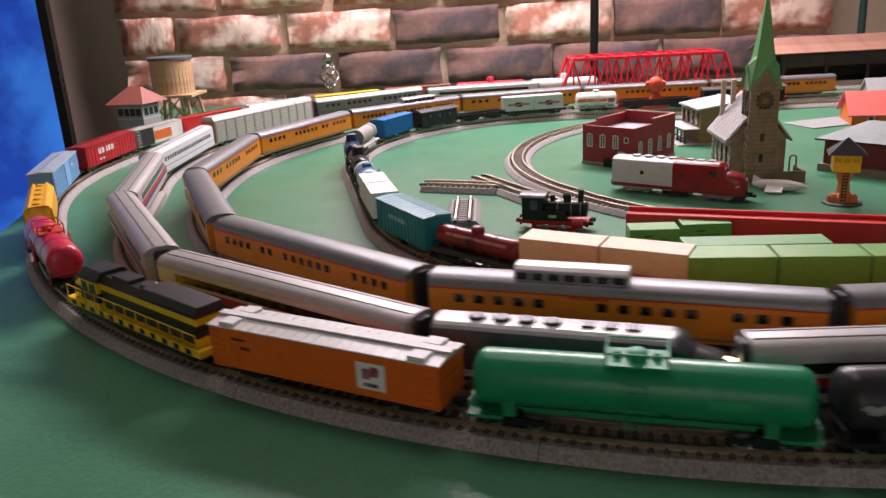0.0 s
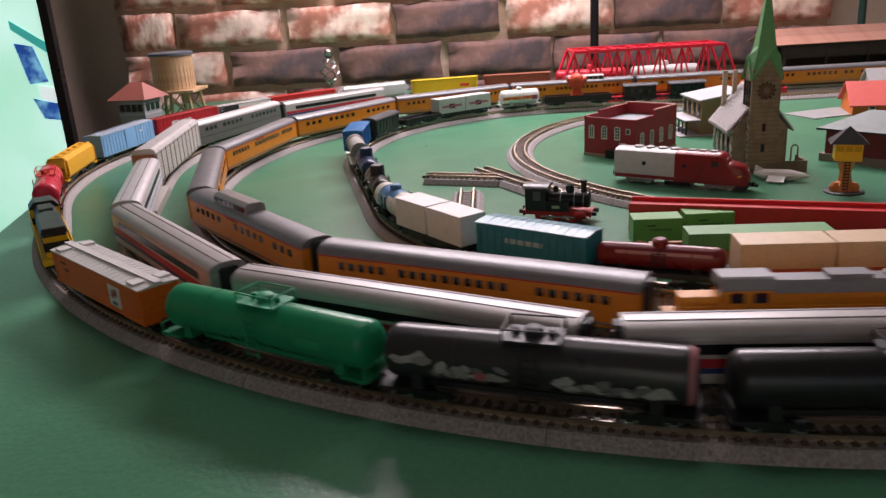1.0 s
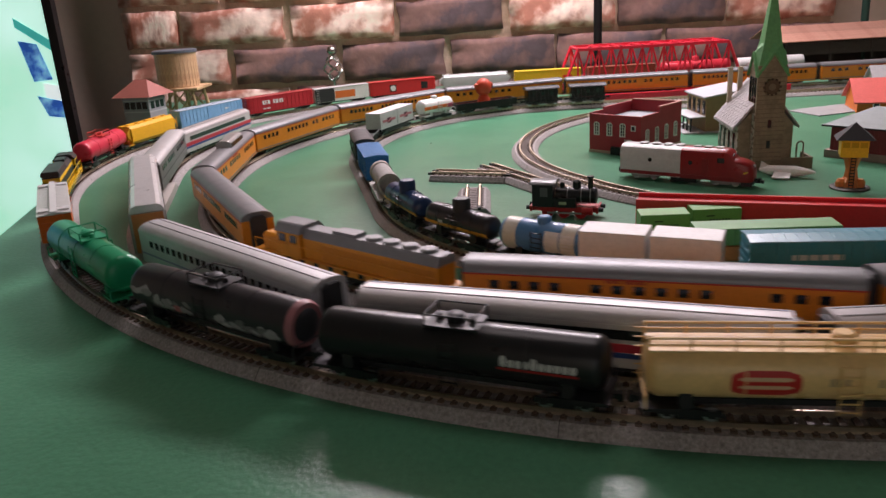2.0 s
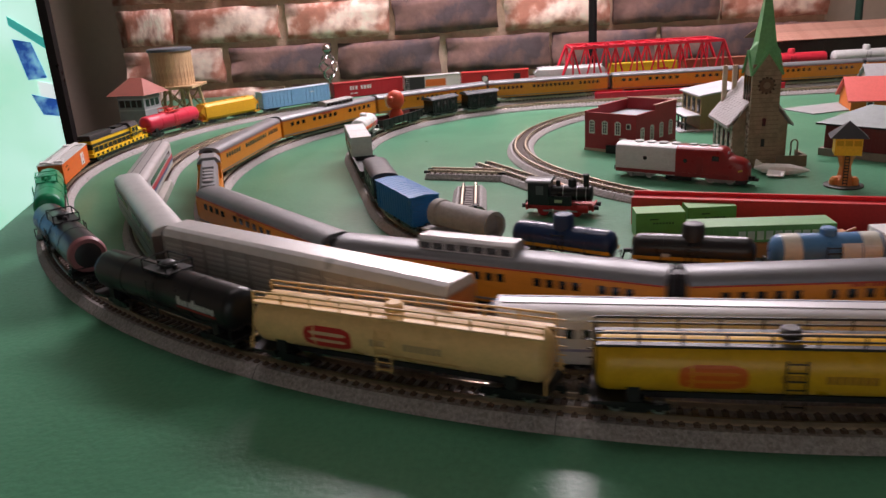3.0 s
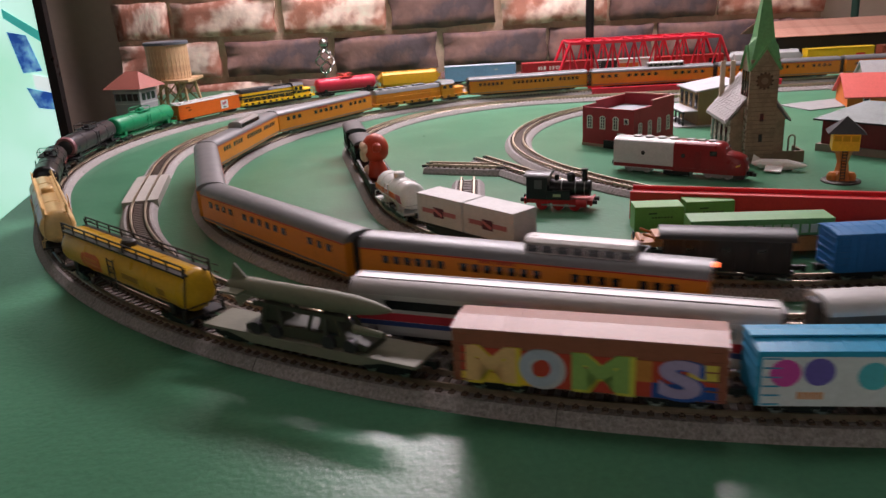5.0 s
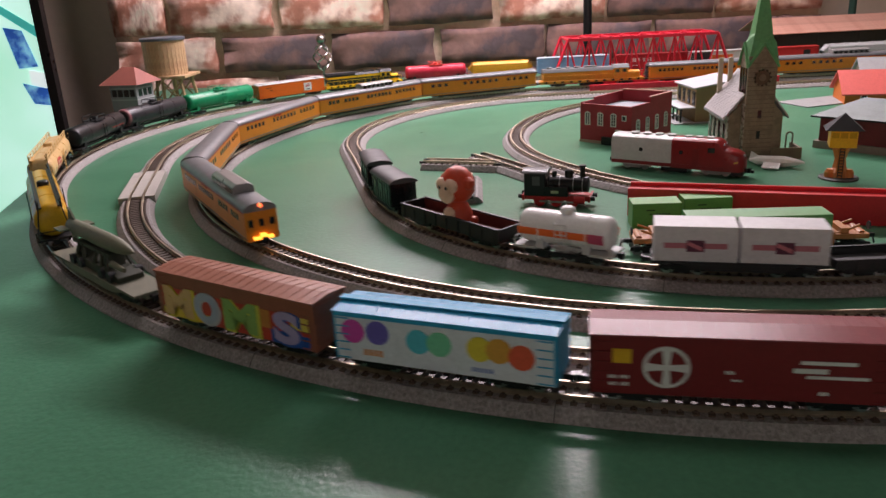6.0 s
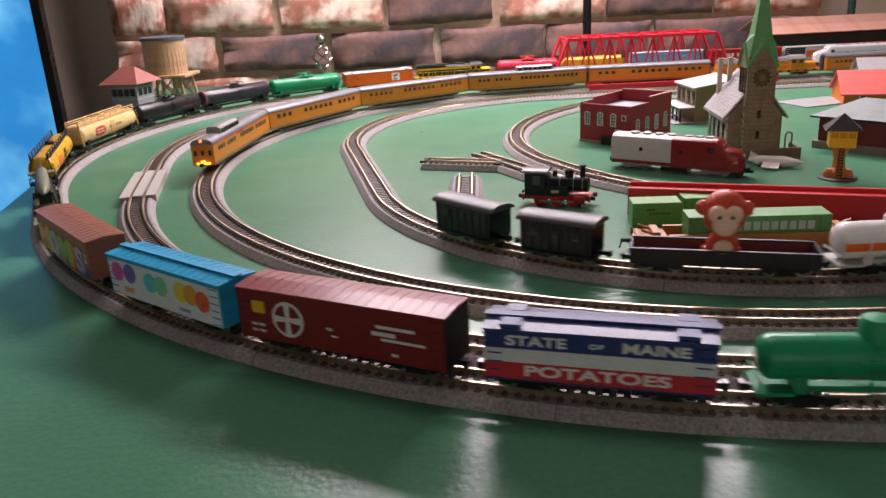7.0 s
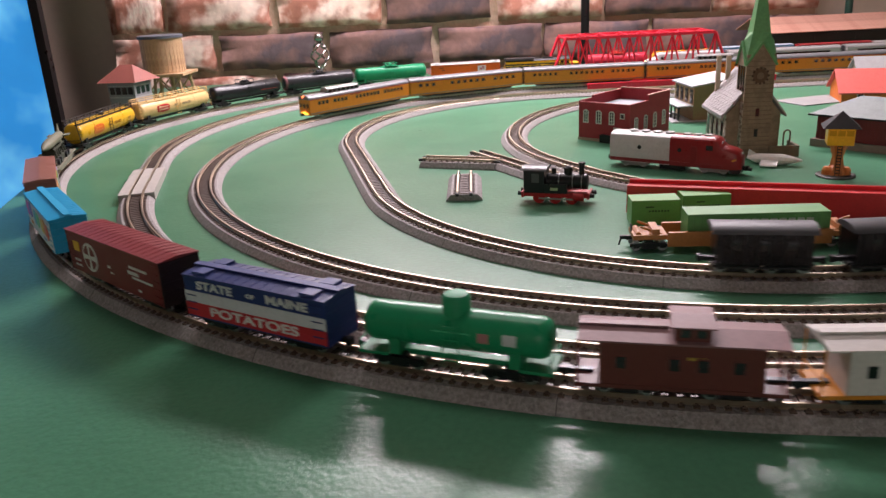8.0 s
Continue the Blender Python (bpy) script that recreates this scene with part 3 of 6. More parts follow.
def scrawl(car, R, zc, x0, x1, z0, z1, seed, n):
    """Worn graffiti: pale bubble strokes of uneven size and tone."""
    rng = random.Random(seed)
    for i in range(n):
        x = x0 + (x1 - x0) * (i + .5) / n + rng.uniform(-1, 1)
        w, h = rng.uniform(1.6, 4.2), rng.uniform(1.0, 2.8)
        z = rng.uniform(z0 + h, z1 - h)
        g = rng.uniform(.14, .36)
        rows, lean = [], rng.uniform(-1.6, 1.6)
        for k in range(7):
            f = -.97 + 1.94 * k / 6
            half = w * math.sqrt(1 - f * f) * rng.uniform(.55, 1.1)
            rows.append((z + f * h, x - half + lean * f, x + half + lean * f))
        patch(car, rows, R, zc, (g * 1.05, g, g * 1.02), sides=(1,), lift=.12 + .02 * (i % 5))


WINDOWS = {}


def pane_mesh(w, h, round_=0.4):
    key = (w, h)
    if key not in WINDOWS:
        WINDOWS[key] = mesh_of(box(bmesh.new(), -w / 2, w / 2, -.25, .25, -h / 2, h / 2), M_GLASS)
    return WINDOWS[key]


def coach(label, L=161, side=(0.62, 0.24, 0.02), roof=(0.2, 0.2, 0.205), stripe=None, skirt=None, windows=14, W=19, H=26, dome=None, band=None, metal=0.0,
          lettered=False, flutes=False, name="passenger_car", tail=False, gaps=(), roof_rough=0.4, rows=(16.4,)):
    """Streamlined passenger car: sides, round roof, windows, skirt, diaphragms; some with a glazed dome."""
    car = thing(name, label, "model passenger car")
    h, w = L / 2, W / 2
    zs = H - 4.8
    part("body", prism(bmesh.new(), [(-w + .3, 4.0), (w - .3, 4.0), (w, 5.5), (w, zs), (-w, zs), (-w, 5.5)], -h + 1, h - 1), paint(side, 0.36, metal), car, bevel=.2)
    arc = [(w * 1.005 * math.copysign(abs(math.cos(a)) ** .8, math.cos(a)), zs + 4.8 * math.sin(a) ** .9) for a in np.linspace(0, math.pi, 17)]
    bm = prism(bmesh.new(), arc, -h + .8, h - .8)
    if flutes:
        for y in (-3.2, 3.2):
            z = zs + 4.8 * (1 - (abs(y) / w) ** 2.5) ** .45
            part("roof_seam", box(bmesh.new(), -h + 2, h - 2, y - .3, y + .3, z - .3, z + .22), paint(tuple(.4 * v for v in roof), 0.5, 0.25), car)
    part("roof", bm, paint(roof, roof_rough, 0.25), car, smooth=True)
    part("underframe", box(bmesh.new(), -h + 34, h - 34, -w + 2.5, w - 2.5, 1.6, 4.0), M_BLACK, car)
    for sx in ((1,) if tail else (-1, 1)):
        bm = prism(bmesh.new(), [(-4.6, 4.6), (4.6, 4.6), (4.6, H - 3.5), (3, H - 2), (-3, H - 2), (-4.6, H - 3.5)], *sorted((sx * (h - 1), sx * (h + 1.6))))
        part("diaphragm", bm, M_DARK, car)
    if stripe:
        for z0, z1, rgb in stripe:
            for sgn in (-1, 1):
                part("stripe", box(bmesh.new(), -h + 1.2, h - 1.2, sgn * (w + .1) - .12, sgn * (w + .1) + .12, z0, z1), paint(rgb), car)
    if band:
        for sgn in (-1, 1):
            part("window_band", box(bmesh.new(), -h + 16, h - 16, sgn * (w + .12) - .14, sgn * (w + .12) + .14, 15.4, 19.2), M_GLASS, car)
    else:
        me = pane_mesh(4.4 if windows < 19 else 3.3, 3.7)
        for sgn in (-1, 1):
            for i in range(windows):
                if i in gaps:
                    continue
                for zw in rows:
                    shared("window", me, car, mm(-h + 15 + i * (L - 30) / (windows - 1), sgn * (w + .05), zw))
    if lettered:
        bars(car, -18, zs - 2.0, w, (5, 7), 1.5, (0.35, 0.05, 0.02))
    if dome is not None:
        bm = bmesh.new()
        prism(bm, [(-6.6, zs + 3), (6.6, zs + 3), (6.2, zs + 8.4), (3.6, zs + 10), (-3.6, zs + 10), (-6.2, zs + 8.4)], dome - 24, dome + 24)
        ob = part("dome", bm, paint((0.33, 0.32, 0.31), 0.3, 0.4), car, "silver glazed observation dome", bevel=.5)
        me = pane_mesh(5.2, 3.0)
        for sgn in (-1, 1):
            for i in range(7):
                shared("pane", me, ob, mm(dome - 20 + i * 6.7, sgn * 6.5, zs + 6.0, sgn * 4))
    if tail:
        glow = shader("lit_lamp", (1.0, 0.16, 0.05), 0.4, glow=3.5)
        amber = shader("lit_marker", (1.0, 0.45, 0.05), 0.4, glow=3.0)
        part("tail_lamp", tube(bmesh.new(), (-h + .6, 0, zs + 3.5), (-h - 1.2, 0, zs + 3.5), 1.0, seg=10), glow, car, "lit red tail lamp")
        bm = bmesh.new()
        for y in (-4, 0, 4):
            box(bm, -h - 1.0, -h + .9, y - 1.7, y + 1.7, 5.2, 6.6 + (1.6 if y == 0 else 0))
        part("marker_lamp", bm, amber, car, "lit amber marker lamps")
        me = pane_mesh(2.6, 4.2)
        for y in (-6.2, 0, 6.2):
            shared("window", me, car, mm(-h + .9, y, 14.5, 0, 0, 90))
    running_gear(car, h, 26)
    return car


def autorack(label, L=178):
    car = thing("autorack", label, "model railcar")
    h, w, H = L / 2, 9.8, 33
    part("body", box(bmesh.new(), -h, h, -w, w, 4.5, 28.5), paint((0.42, 0.39, 0.36), 0.4, 0.3), car)
    part("roof", prism(bmesh.new(), [(-w - .2, 28.5), (w + .2, 28.5), (w - 1.5, 32), (w - 4, H), (-w + 4, H), (-w + 1.5, 32)], -h, h), paint((0.62, 0.61, 0.6), 0.3, 0.3), car, bevel=.3)
    me = mesh_of(box(bmesh.new(), -6.3, 6.3, -.3, .3, -.55, .55), paint((0.55, 0.52, 0.48), 0.4, 0.2))
    for sgn in (-1, 1):
        for i in range(12):
            x = -h + 1 + i * (L - 2) / 11
            part("post", box(bmesh.new(), x - .7, x + .7, sgn * w - .6, sgn * w + .6, 4.5, 28.5), paint((0.36, 0.33, 0.3), 0.45, 0.3), car)
        for i in range(11):
            for k in range(8):
                shared("slat", me, car, mm(-h + 1 + (i + .5) * (L - 2) / 11, sgn * (w + .1), 7.2 + k * 2.55))
    for sx in (-1, 1):
        part("end_door", box(bmesh.new(), *sorted((sx * (h - .2), sx * (h + .6))), -w + 1, w - 1, 5, 28), paint((0.55, 0.2, 0.06)), car)
    running_gear(car, h, 24)
    return car


def hood_diesel(label, body, roof, trim, L=132, sill=None, banded=False):
    """Hood diesel with cab, long hood, walkway with railings, fans, number boards."""
    car = thing("diesel_locomotive", label, "model locomotive")
    h = L / 2
    part("sill", box(bmesh.new(), -h, h, -9.2, 9.2, 5.2, 8.6), paint(sill or body), car, bevel=.3)
    bm = prism(bmesh.new(), [(-6.4, 8.4), (6.4, 8.4), (6.4, 20.2), (4.8, 23), (-4.8, 23), (-6.4, 20.2)], -h + 4, h * .42)
    part("long_hood", bm, paint(body), car, bevel=.3)
    bm = prism(bmesh.new(), [(-8.8, 8.4), (8.8, 8.4), (8.8, 22), (6, 25.4), (-6, 25.4), (-8.8, 22)], h * .42, h * .70)
    part("cab", bm, paint(body), car, bevel=.3)
    part("nose", prism(bmesh.new(), [(-6, 8.4), (6, 8.4), (6, 16), (4, 17.6), (-4, 17.6), (-6, 16)], h * .70, h - 5), paint(body), car, bevel=.5)
    bm = bmesh.new()
    eave = 20.9 if banded else 19.4
    prism(bm, [(-6.6, eave), (6.6, eave), (6.6, eave + .4), (5.0, 23.2), (4.2, 24.2), (-4.2, 24.2), (-5.0, 23.2), (-6.6, eave + .4)], -h + 3.8, h * .41)
    for i in range(4):
        lathe(bm, [(23.5, 4.0), (25.6, 4.0), (25.9, 3.4)], 16, "z", -h + 14 + i * 12, 0)
    box(bm, -h + 60, -h + 76, -4, 4, 23.5, 26)
    prism(bm, [(-9, 21.6), (9, 21.6), (9, 22.2), (6.2, 25.6), (5, 26.2), (-5, 26.2), (-6.2, 25.6), (-9, 22.2)], h * .41, h * .71)
    part("roof", bm, paint(roof), car)
    for sgn in (-1, 1):
        for i in range(11):
            x = -h + 6 + i * 7.0
            part("hood_door", box(bmesh.new(), x, x + 6.4, sgn * 6.4 - .25, sgn * 6.4 + .25, 9.4, 17.4), paint(trim), car)
        bm = bmesh.new()
        for i in range(13):
            x = -h + 2 + i * (L - 4) / 12
            tube(bm, (x, sgn * 9, 8.2), (x, sgn * 9, 15.2), .28, seg=5)
        tube(bm, (-h + 2, sgn * 9, 15.2), (h - 2, sgn * 9, 15.2), .3, seg=5)
        part("railing", bm, paint(body), car)
        for i in range(12):
            x = -h + 8 + i * (L - 16) / 11
            shared("vent", pane_mesh(3.8, 2.4), car, mm(x, sgn * 9.15, 7.0))
        for x in (h * .49, h * .62):
            shared("window", pane_mesh(5.2, 4.2), car, mm(x, sgn * 8.85, 18.6))
    for y in (-4, 4):
        shared("windshield", pane_mesh(5, 3.6), car, mm(h * .705, y, 20.2, 0, 0, 90))
    part("fuel_tank", box(bmesh.new(), -16, 16, -7, 7, 1.2, 5.2), M_BLACK, car, bevel=.8)
    if banded:
        part("stripe", box(bmesh.new(), -h + 3.7, h * .42, -6.9, 6.9, 12.4, 17.8), paint(trim), car, "dark green band")
        part("stripe", box(bmesh.new(), h * .42 - .3, h * .70 + .3, -9.0, 9.0, 11.6, 16.2), paint(trim), car, "dark green band")
        part("stripe", box(bmesh.new(), h * .70, h - 4.7, -6.2, 6.2, 11.6, 15.2), paint(trim), car, "dark green band")
        part("skirt", box(bmesh.new(), -h + 6, h - 6, -8.4, 8.4, 2.2, 5.3), M_BLACK, car, bevel=.4)
        part("roof_cowl", prism(bmesh.new(), [(-7.2, 22.6), (7.2, 22.6), (6.2, 26.4), (-6.2, 26.4)], -h + 2.5, -h + 46), paint(roof), car, bevel=.6)
    running_gear(car, h, 24)
    return car


def cab_diesel(label, color, roof, nose, stripe=None, L=96, W=18.5, H=27, split=None, plate=None, lit=False):
    """Streamlined cab diesel with a rounded bulldog nose; the livery may split at a rounded line."""
    car = thing("diesel_locomotive", label, "model locomotive")
    h, w = L / 2, W / 2
    prof = [(-w, 4.5), (w, 4.5), (w, H - 5), (w * .88, H - 2), (w * .55, H - .3), (0, H), (-w * .55, H - .3), (-w * .88, H - 2), (-w, H - 5)]
    xs = split if split is not None else h - 22
    part("body", prism(bmesh.new(), prof, -h, xs), paint(color, 0.35), car, smooth=True)
    bm = bmesh.new()
    rings = []
    for x, kz, ky in ((xs, 1, 1), (h - 20, 1, 1), (h - 17, .96, 1), (h - 13, .72, .98), (h - 6, .66, .9), (h - 2, .58, .72), (h, .42, .5)):
        rings.append([bm.verts.new((x * K, y * ky * K, (4.5 + (z - 4.5) * kz) * K)) for y, z in prof])
    for q, v in zip(rings, rings[1:]):
        for i in range(len(prof)):
            j = (i + 1) % len(prof)
            bm.faces.new((q[i], q[j], v[j], v[i]))
    bm.faces.new(rings[0][::-1]), bm.faces.new(rings[-1])
    part("nose", bm, paint(nose, 0.3), car, smooth=True)
    if plate:
        part("roof_plate", prism(bmesh.new(), [(-w * .86, H - 2.0), (-w * .55, H - .2), (0, H + .12), (w * .55, H - .2), (w * .86, H - 2.0), (w * .5, H - 1.6), (-w * .5, H - 1.6)], -h + .5, h - 21), paint(plate, 0.35), car)
    bm = bmesh.new()
    for i in range(4):
        lathe(bm, [(H - 1, 3.4), (H + 1.0, 3.4), (H + 1.2, 2.8)], 14, "z", -h + 16 + i * 9.5, 0)
    for i in range(3):
        box(bm, -h + 55 + i * 8, -h + 60 + i * 8, -2.4, 2.4, H - .6, H + .8)
    part("roof_vents", bm, paint(roof, 0.4), car)
    batten = mesh_of(box(bmesh.new(), -h + 1, xs, -.2, .2, 0, .35), paint(color, 0.35))
    for sgn in (-1, 1):
        for z in (9.5, 12.4, H - 9.5):
            shared("batten", batten, car, mm(0, sgn * w, z))
    for sgn in (-1, 1):
        for x in (-h + 24, h - 44):
            part("porthole", tube(bmesh.new(), (x, sgn * (w - .3), 16.5), (x, sgn * (w + .25), 16.5), 1.6, seg=14), M_GLASS, car)
        shared("window", pane_mesh(5, 3.6), car, mm(h - 22, sgn * w, 19.5))
        shared("windshield", pane_mesh(5.6, 3.4), car, mm(h - 14.6, sgn * 3.6, 21.2, 0, -35, 90))
        if stripe:
            part("stripe", box(bmesh.new(), -h + .5, h - 12, sgn * w - .3, sgn * w + .3, 5.0, 7.6), paint(stripe), car)
    part("headlight", tube(bmesh.new(), (h - 3.5, 0, 15.6), (h - .2, 0, 15.0), 1.5, seg=12), shader("lit_headlight", (1.0, 0.72, 0.4), 0.3, glow=9.0) if lit else M_STEEL, car)
    part("pilot", prism_y(bmesh.new(), [(h - 8, 1.2), (h - 1, 1.2), (h + .6, 4.6), (h - 8, 4.6)], -6, 6), M_DARK, car)
    part("fuel_tank", box(bmesh.new(), -10, 10, -7, 7, 1.0, 4.6), M_BLACK, car)
    running_gear(car, h, 19)
    return car


def hopper(label, L, color, ends=None, H=25):
    """Covered hopper: rounded sides, sloped ends, hatches on the roof, discharge bays below."""
    car = thing("hopper_car", label, "model railcar")
    h, w = L / 2, 9.3
    prof = [(-w * .55, 5), (w * .55, 5), (w * .96, 8.5), (w, 14), (w * .93, H - 3), (w * .6, H), (-w * .6, H), (-w * .93, H - 3), (-w, 14), (-w * .96, 8.5)]
    part("body", prism(bmesh.new(), prof, -h + 7, h - 7), paint(color, 0.38), car, smooth=True)
    bm = bmesh.new()
    for sx in (-1, 1):
        prism_y(bm, [(sx * (h - 7.2), H - .6), (sx * (h - .8), H - 8), (sx * (h - .8), H - 9), (sx * (h - 9), 7), (sx * (h - 11), 7)], -w * .8, w * .8)
        box(bm, *sorted((sx * (h - 9), sx * h)), -w * .9, w * .9, 4.6, 6)
        for y in (-w * .85, w * .85):
            tube(bm, (sx * (h - .6), y, 5), (sx * (h - .6), y, H - 4), .4, seg=6)
    part("ends", bm, paint(ends or color), car)
    bm = bmesh.new()
    for i in range(5):
        x = -h + 14 + i * (L - 28) / 4
        lathe(bm, [(H - .2, 2.6), (H + .9, 2.6), (H + 1.2, 2.0)], 12, "z", x, 0)
    box(bm, -h + 4, h - 4, -5.2, -3.8, H, H + .5), box(bm, -h + 4, h - 4, 3.8, 5.2, H, H + .5)
    part("roof_hatch", bm, paint(color, 0.45), car)
    bm = bmesh.new()
    for x in (-h * .33, h * .33):
        box(bm, x - 9, x + 9, -5, 5, 2.4, 5.2, .8)
    part("discharge_bay", bm, M_DARK, car)
    running_gear(car, h)
    return car


def flatcar(label, L, deck, name="flat_car", stakes=False):
    car = thing(name, label, "model railcar")
    h = L / 2
    part("deck", box(bmesh.new(), -h, h, -9, 9, 6.2, 7.6), paint(deck, 0.6), car, bevel=.2)
    bm = box(bmesh.new(), -h + 2, h - 2, -3, 3, 3.6, 6.2)
    for sgn in (-1, 1):
        prism_y(bm, [(-h + 14, 6.2), (-h * .5, 3.2), (h * .5, 3.2), (h - 14, 6.2)], sgn * 8.4 - .4, sgn * 8.4 + .4)
    part("side_sill", bm, paint(deck, 0.5), car)
    running_gear(car, h)
    return car


def crate(name, label, x0, x1, H, color, parent, stripe=None, z=7.7, w=9.0, ribs=True, marking=None):
    """A shipping container with corrugated sides, carried by its car."""
    bm = box(bmesh.new(), x0, x1, -w, w, z, z + H)
    ob = part(name, bm, paint(color), parent, label, bevel=.3)
    if ribs:
        bm = bmesh.new()
        n = int((x1 - x0) / 2.2)
        for sgn in (-1, 1):
            for i in range(n):
                x = x0 + 1.5 + i * (x1 - x0 - 3) / max(1, n - 1)
                box(bm, x - .5, x + .5, sgn * w - .22, sgn * w + .22, z + 1.2, z + H - 1.2)
        part("corrugation", bm, paint(color), ob)
    if stripe:
        for sgn in (-1, 1):
            part("stripe", box(bmesh.new(), x0 + .3, x1 - .3, sgn * (w + .2) - .15, sgn * (w + .2) + .15, z + stripe[0], z + stripe[1]), paint(stripe[2]), ob)
    if marking:
        for sgn in (-1, 1):
            a, b, c, d, rgb = marking
            a, b = sorted((-sgn * a, -sgn * b))
            part("marking", box(bmesh.new(), a, b, sgn * (w + .28) - .15, sgn * (w + .28) + .15, z + c, z + d), paint(rgb), ob)
    return ob


def gondola(label, L, color, inside, H=12.5):
    car = thing("gondola_car", label, "model railcar")
    h, w = L / 2, 9
    part("floor", box(bmesh.new(), -h, h, -w, w, 5.2, 6.4), paint(inside, 0.6), car)
    for sgn in (-1, 1):
        bm = box(bmesh.new(), -h, h, sgn * w - .5, sgn * w + .5, 5.2, H)
        for i in range(9):
            x = -h + 3 + i * (L - 6) / 8
            box(bm, x - .6, x + .6, sgn * (w + .6) - .4, sgn * (w + .6) + .4, 4.6, H - .2)
        box(bm, -h, h, sgn * (w + .3) - .8, sgn * (w + .3) + .8, H - .2, H + .6)
        part("side", bm, paint(color), car)
        part("lining", box(bmesh.new(), -h + 1, h - 1, sgn * (w - .75) - .2, sgn * (w - .75) + .2, 6.4, H - .3), paint(inside, 0.6), car)
        part("end", box(bmesh.new(), *sorted((sgn * (h - .9), sgn * h)), -w + .5, w - .5, 5.2, H + .4), paint(color), car)
    running_gear(car, h)
    return car


def caboose(label, L, color, roof, frame_color=None):
    car = thing("caboose", label, "model railcar")
    h, w, H = L / 2, 9, 21
    part("body", box(bmesh.new(), -h + 8, h - 8, -w, w, 5.4, H), paint(color), car, bevel=.3)
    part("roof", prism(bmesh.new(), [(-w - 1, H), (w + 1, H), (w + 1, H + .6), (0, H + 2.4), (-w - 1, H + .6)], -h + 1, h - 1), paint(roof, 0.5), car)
    cup = part("cupola", box(bmesh.new(), -9, 2, -w + 1, w - 1, H + .5, H + 5.6), paint(color), car, bevel=.3)
    part("cupola_roof", prism(bmesh.new(), [(-w, H + 5.6), (w, H + 5.6), (w, H + 6.1), (0, H + 7.2), (-w, H + 6.1)], -10.5, 3.5), paint(roof, 0.5), cup)
    part("running_board", box(bmesh.new(), 4, h - 1, -1.6, 1.6, H + 2.5, H + 3.1), paint(roof, 0.5), car)
    part("deck", box(bmesh.new(), -h, h, -w, w, 4.0, 5.4), paint(frame_color or color), car)
    for sgn in (-1, 1):
        for x in (-h + 16, -h + 27, -h + 36, h - 15):
            fr = part("window_frame", box(bmesh.new(), x - 2.3, x + 2.3, sgn * w - .3, sgn * w + .3, 11, 16.6), paint(color), car)
            shared("pane", pane_mesh(3.2, 4.2), fr, mm(x, sgn * (w + .2), 13.8))
        for x in (-6, -1):
            shared("pane", pane_mesh(3.0, 2.6), cup, mm(x, sgn * (w - .9), H + 3.6))
        bm = bmesh.new()
        for y in (-w + 1, w - 1):
            tube(bm, (sgn * (h - .8), y, 5), (sgn * (h - .8), y, H), .35, seg=6)
        tube(bm, (sgn * (h - .8), -w + 1, 10), (sgn * (h - .8), w - 1, 10), .35, seg=6)
        part("end_railing", bm, paint(frame_color or color), car)
    bars(car, 2, 15.8, w, (8,), .9, (0.55, 0.4, 0.06))
    bars(car, 5, 13.6, w, (4,), .9, (0.55, 0.4, 0.06))
    running_gear(car, h, 17)
    return car


def old_coach(label, L, color, roof):
    """Short two-axle era van with a vaulted roof and end platform."""
    car = thing("passenger_van", label, "model railcar")
    h, w, H = L / 2, 8.6, 20
    part("body", box(bmesh.new(), -h + 3, h - 3, -w, w, 5.0, H), paint(color, 0.22), car, bevel=.25)
    arc = [((w + .8) * math.cos(a), H + 3.4 * math.sin(a)) for a in np.linspace(0, math.pi, 11)]
    part("roof", prism(bmesh.new(), arc, -h + 1, h - 1), paint(roof, 0.45), car, smooth=True)
    for sgn in (-1, 1):
        batten = mesh_of(box(bmesh.new(), -.3, .3, -.3, .3, 5.4, H - .3), paint(color))
        for i in range(8):
            shared("batten", batten, car, mm(-h + 5 + i * (L - 10) / 7, sgn * w, 0))
        for x in (-h * .5, 0, h * .5):
            shared("window", pane_mesh(3.6, 4.6), car, mm(x, sgn * (w + .1), 14.6))
        part("step", box(bmesh.new(), -h + 4, h - 4, *sorted((sgn * w, sgn * (w + 1.2))), 3.6, 4.3), M_DARK, car)
    part("underframe", box(bmesh.new(), -h + 1, h - 1, -5, 5, 3.6, 5.0), M_BLACK, car)
    running_gear(car, h, 13)
    return car


# ---- the four trains: each entry is a car and its centre's place on the line at the start ----
ORANGE, UPROOF = (0.64, 0.215, 0.016), (0.17, 0.17, 0.175)
AMT, AMTROOF = (0.48, 0.465, 0.45), (0.37, 0.35, 0.34)
RED, BLUE, WHT = (0.42, 0.02, 0.025), (0.025, 0.06, 0.24), (0.7, 0.7, 0.68)
TRAINS = {"outer": [], "second": [], "third": [], "inner": []}


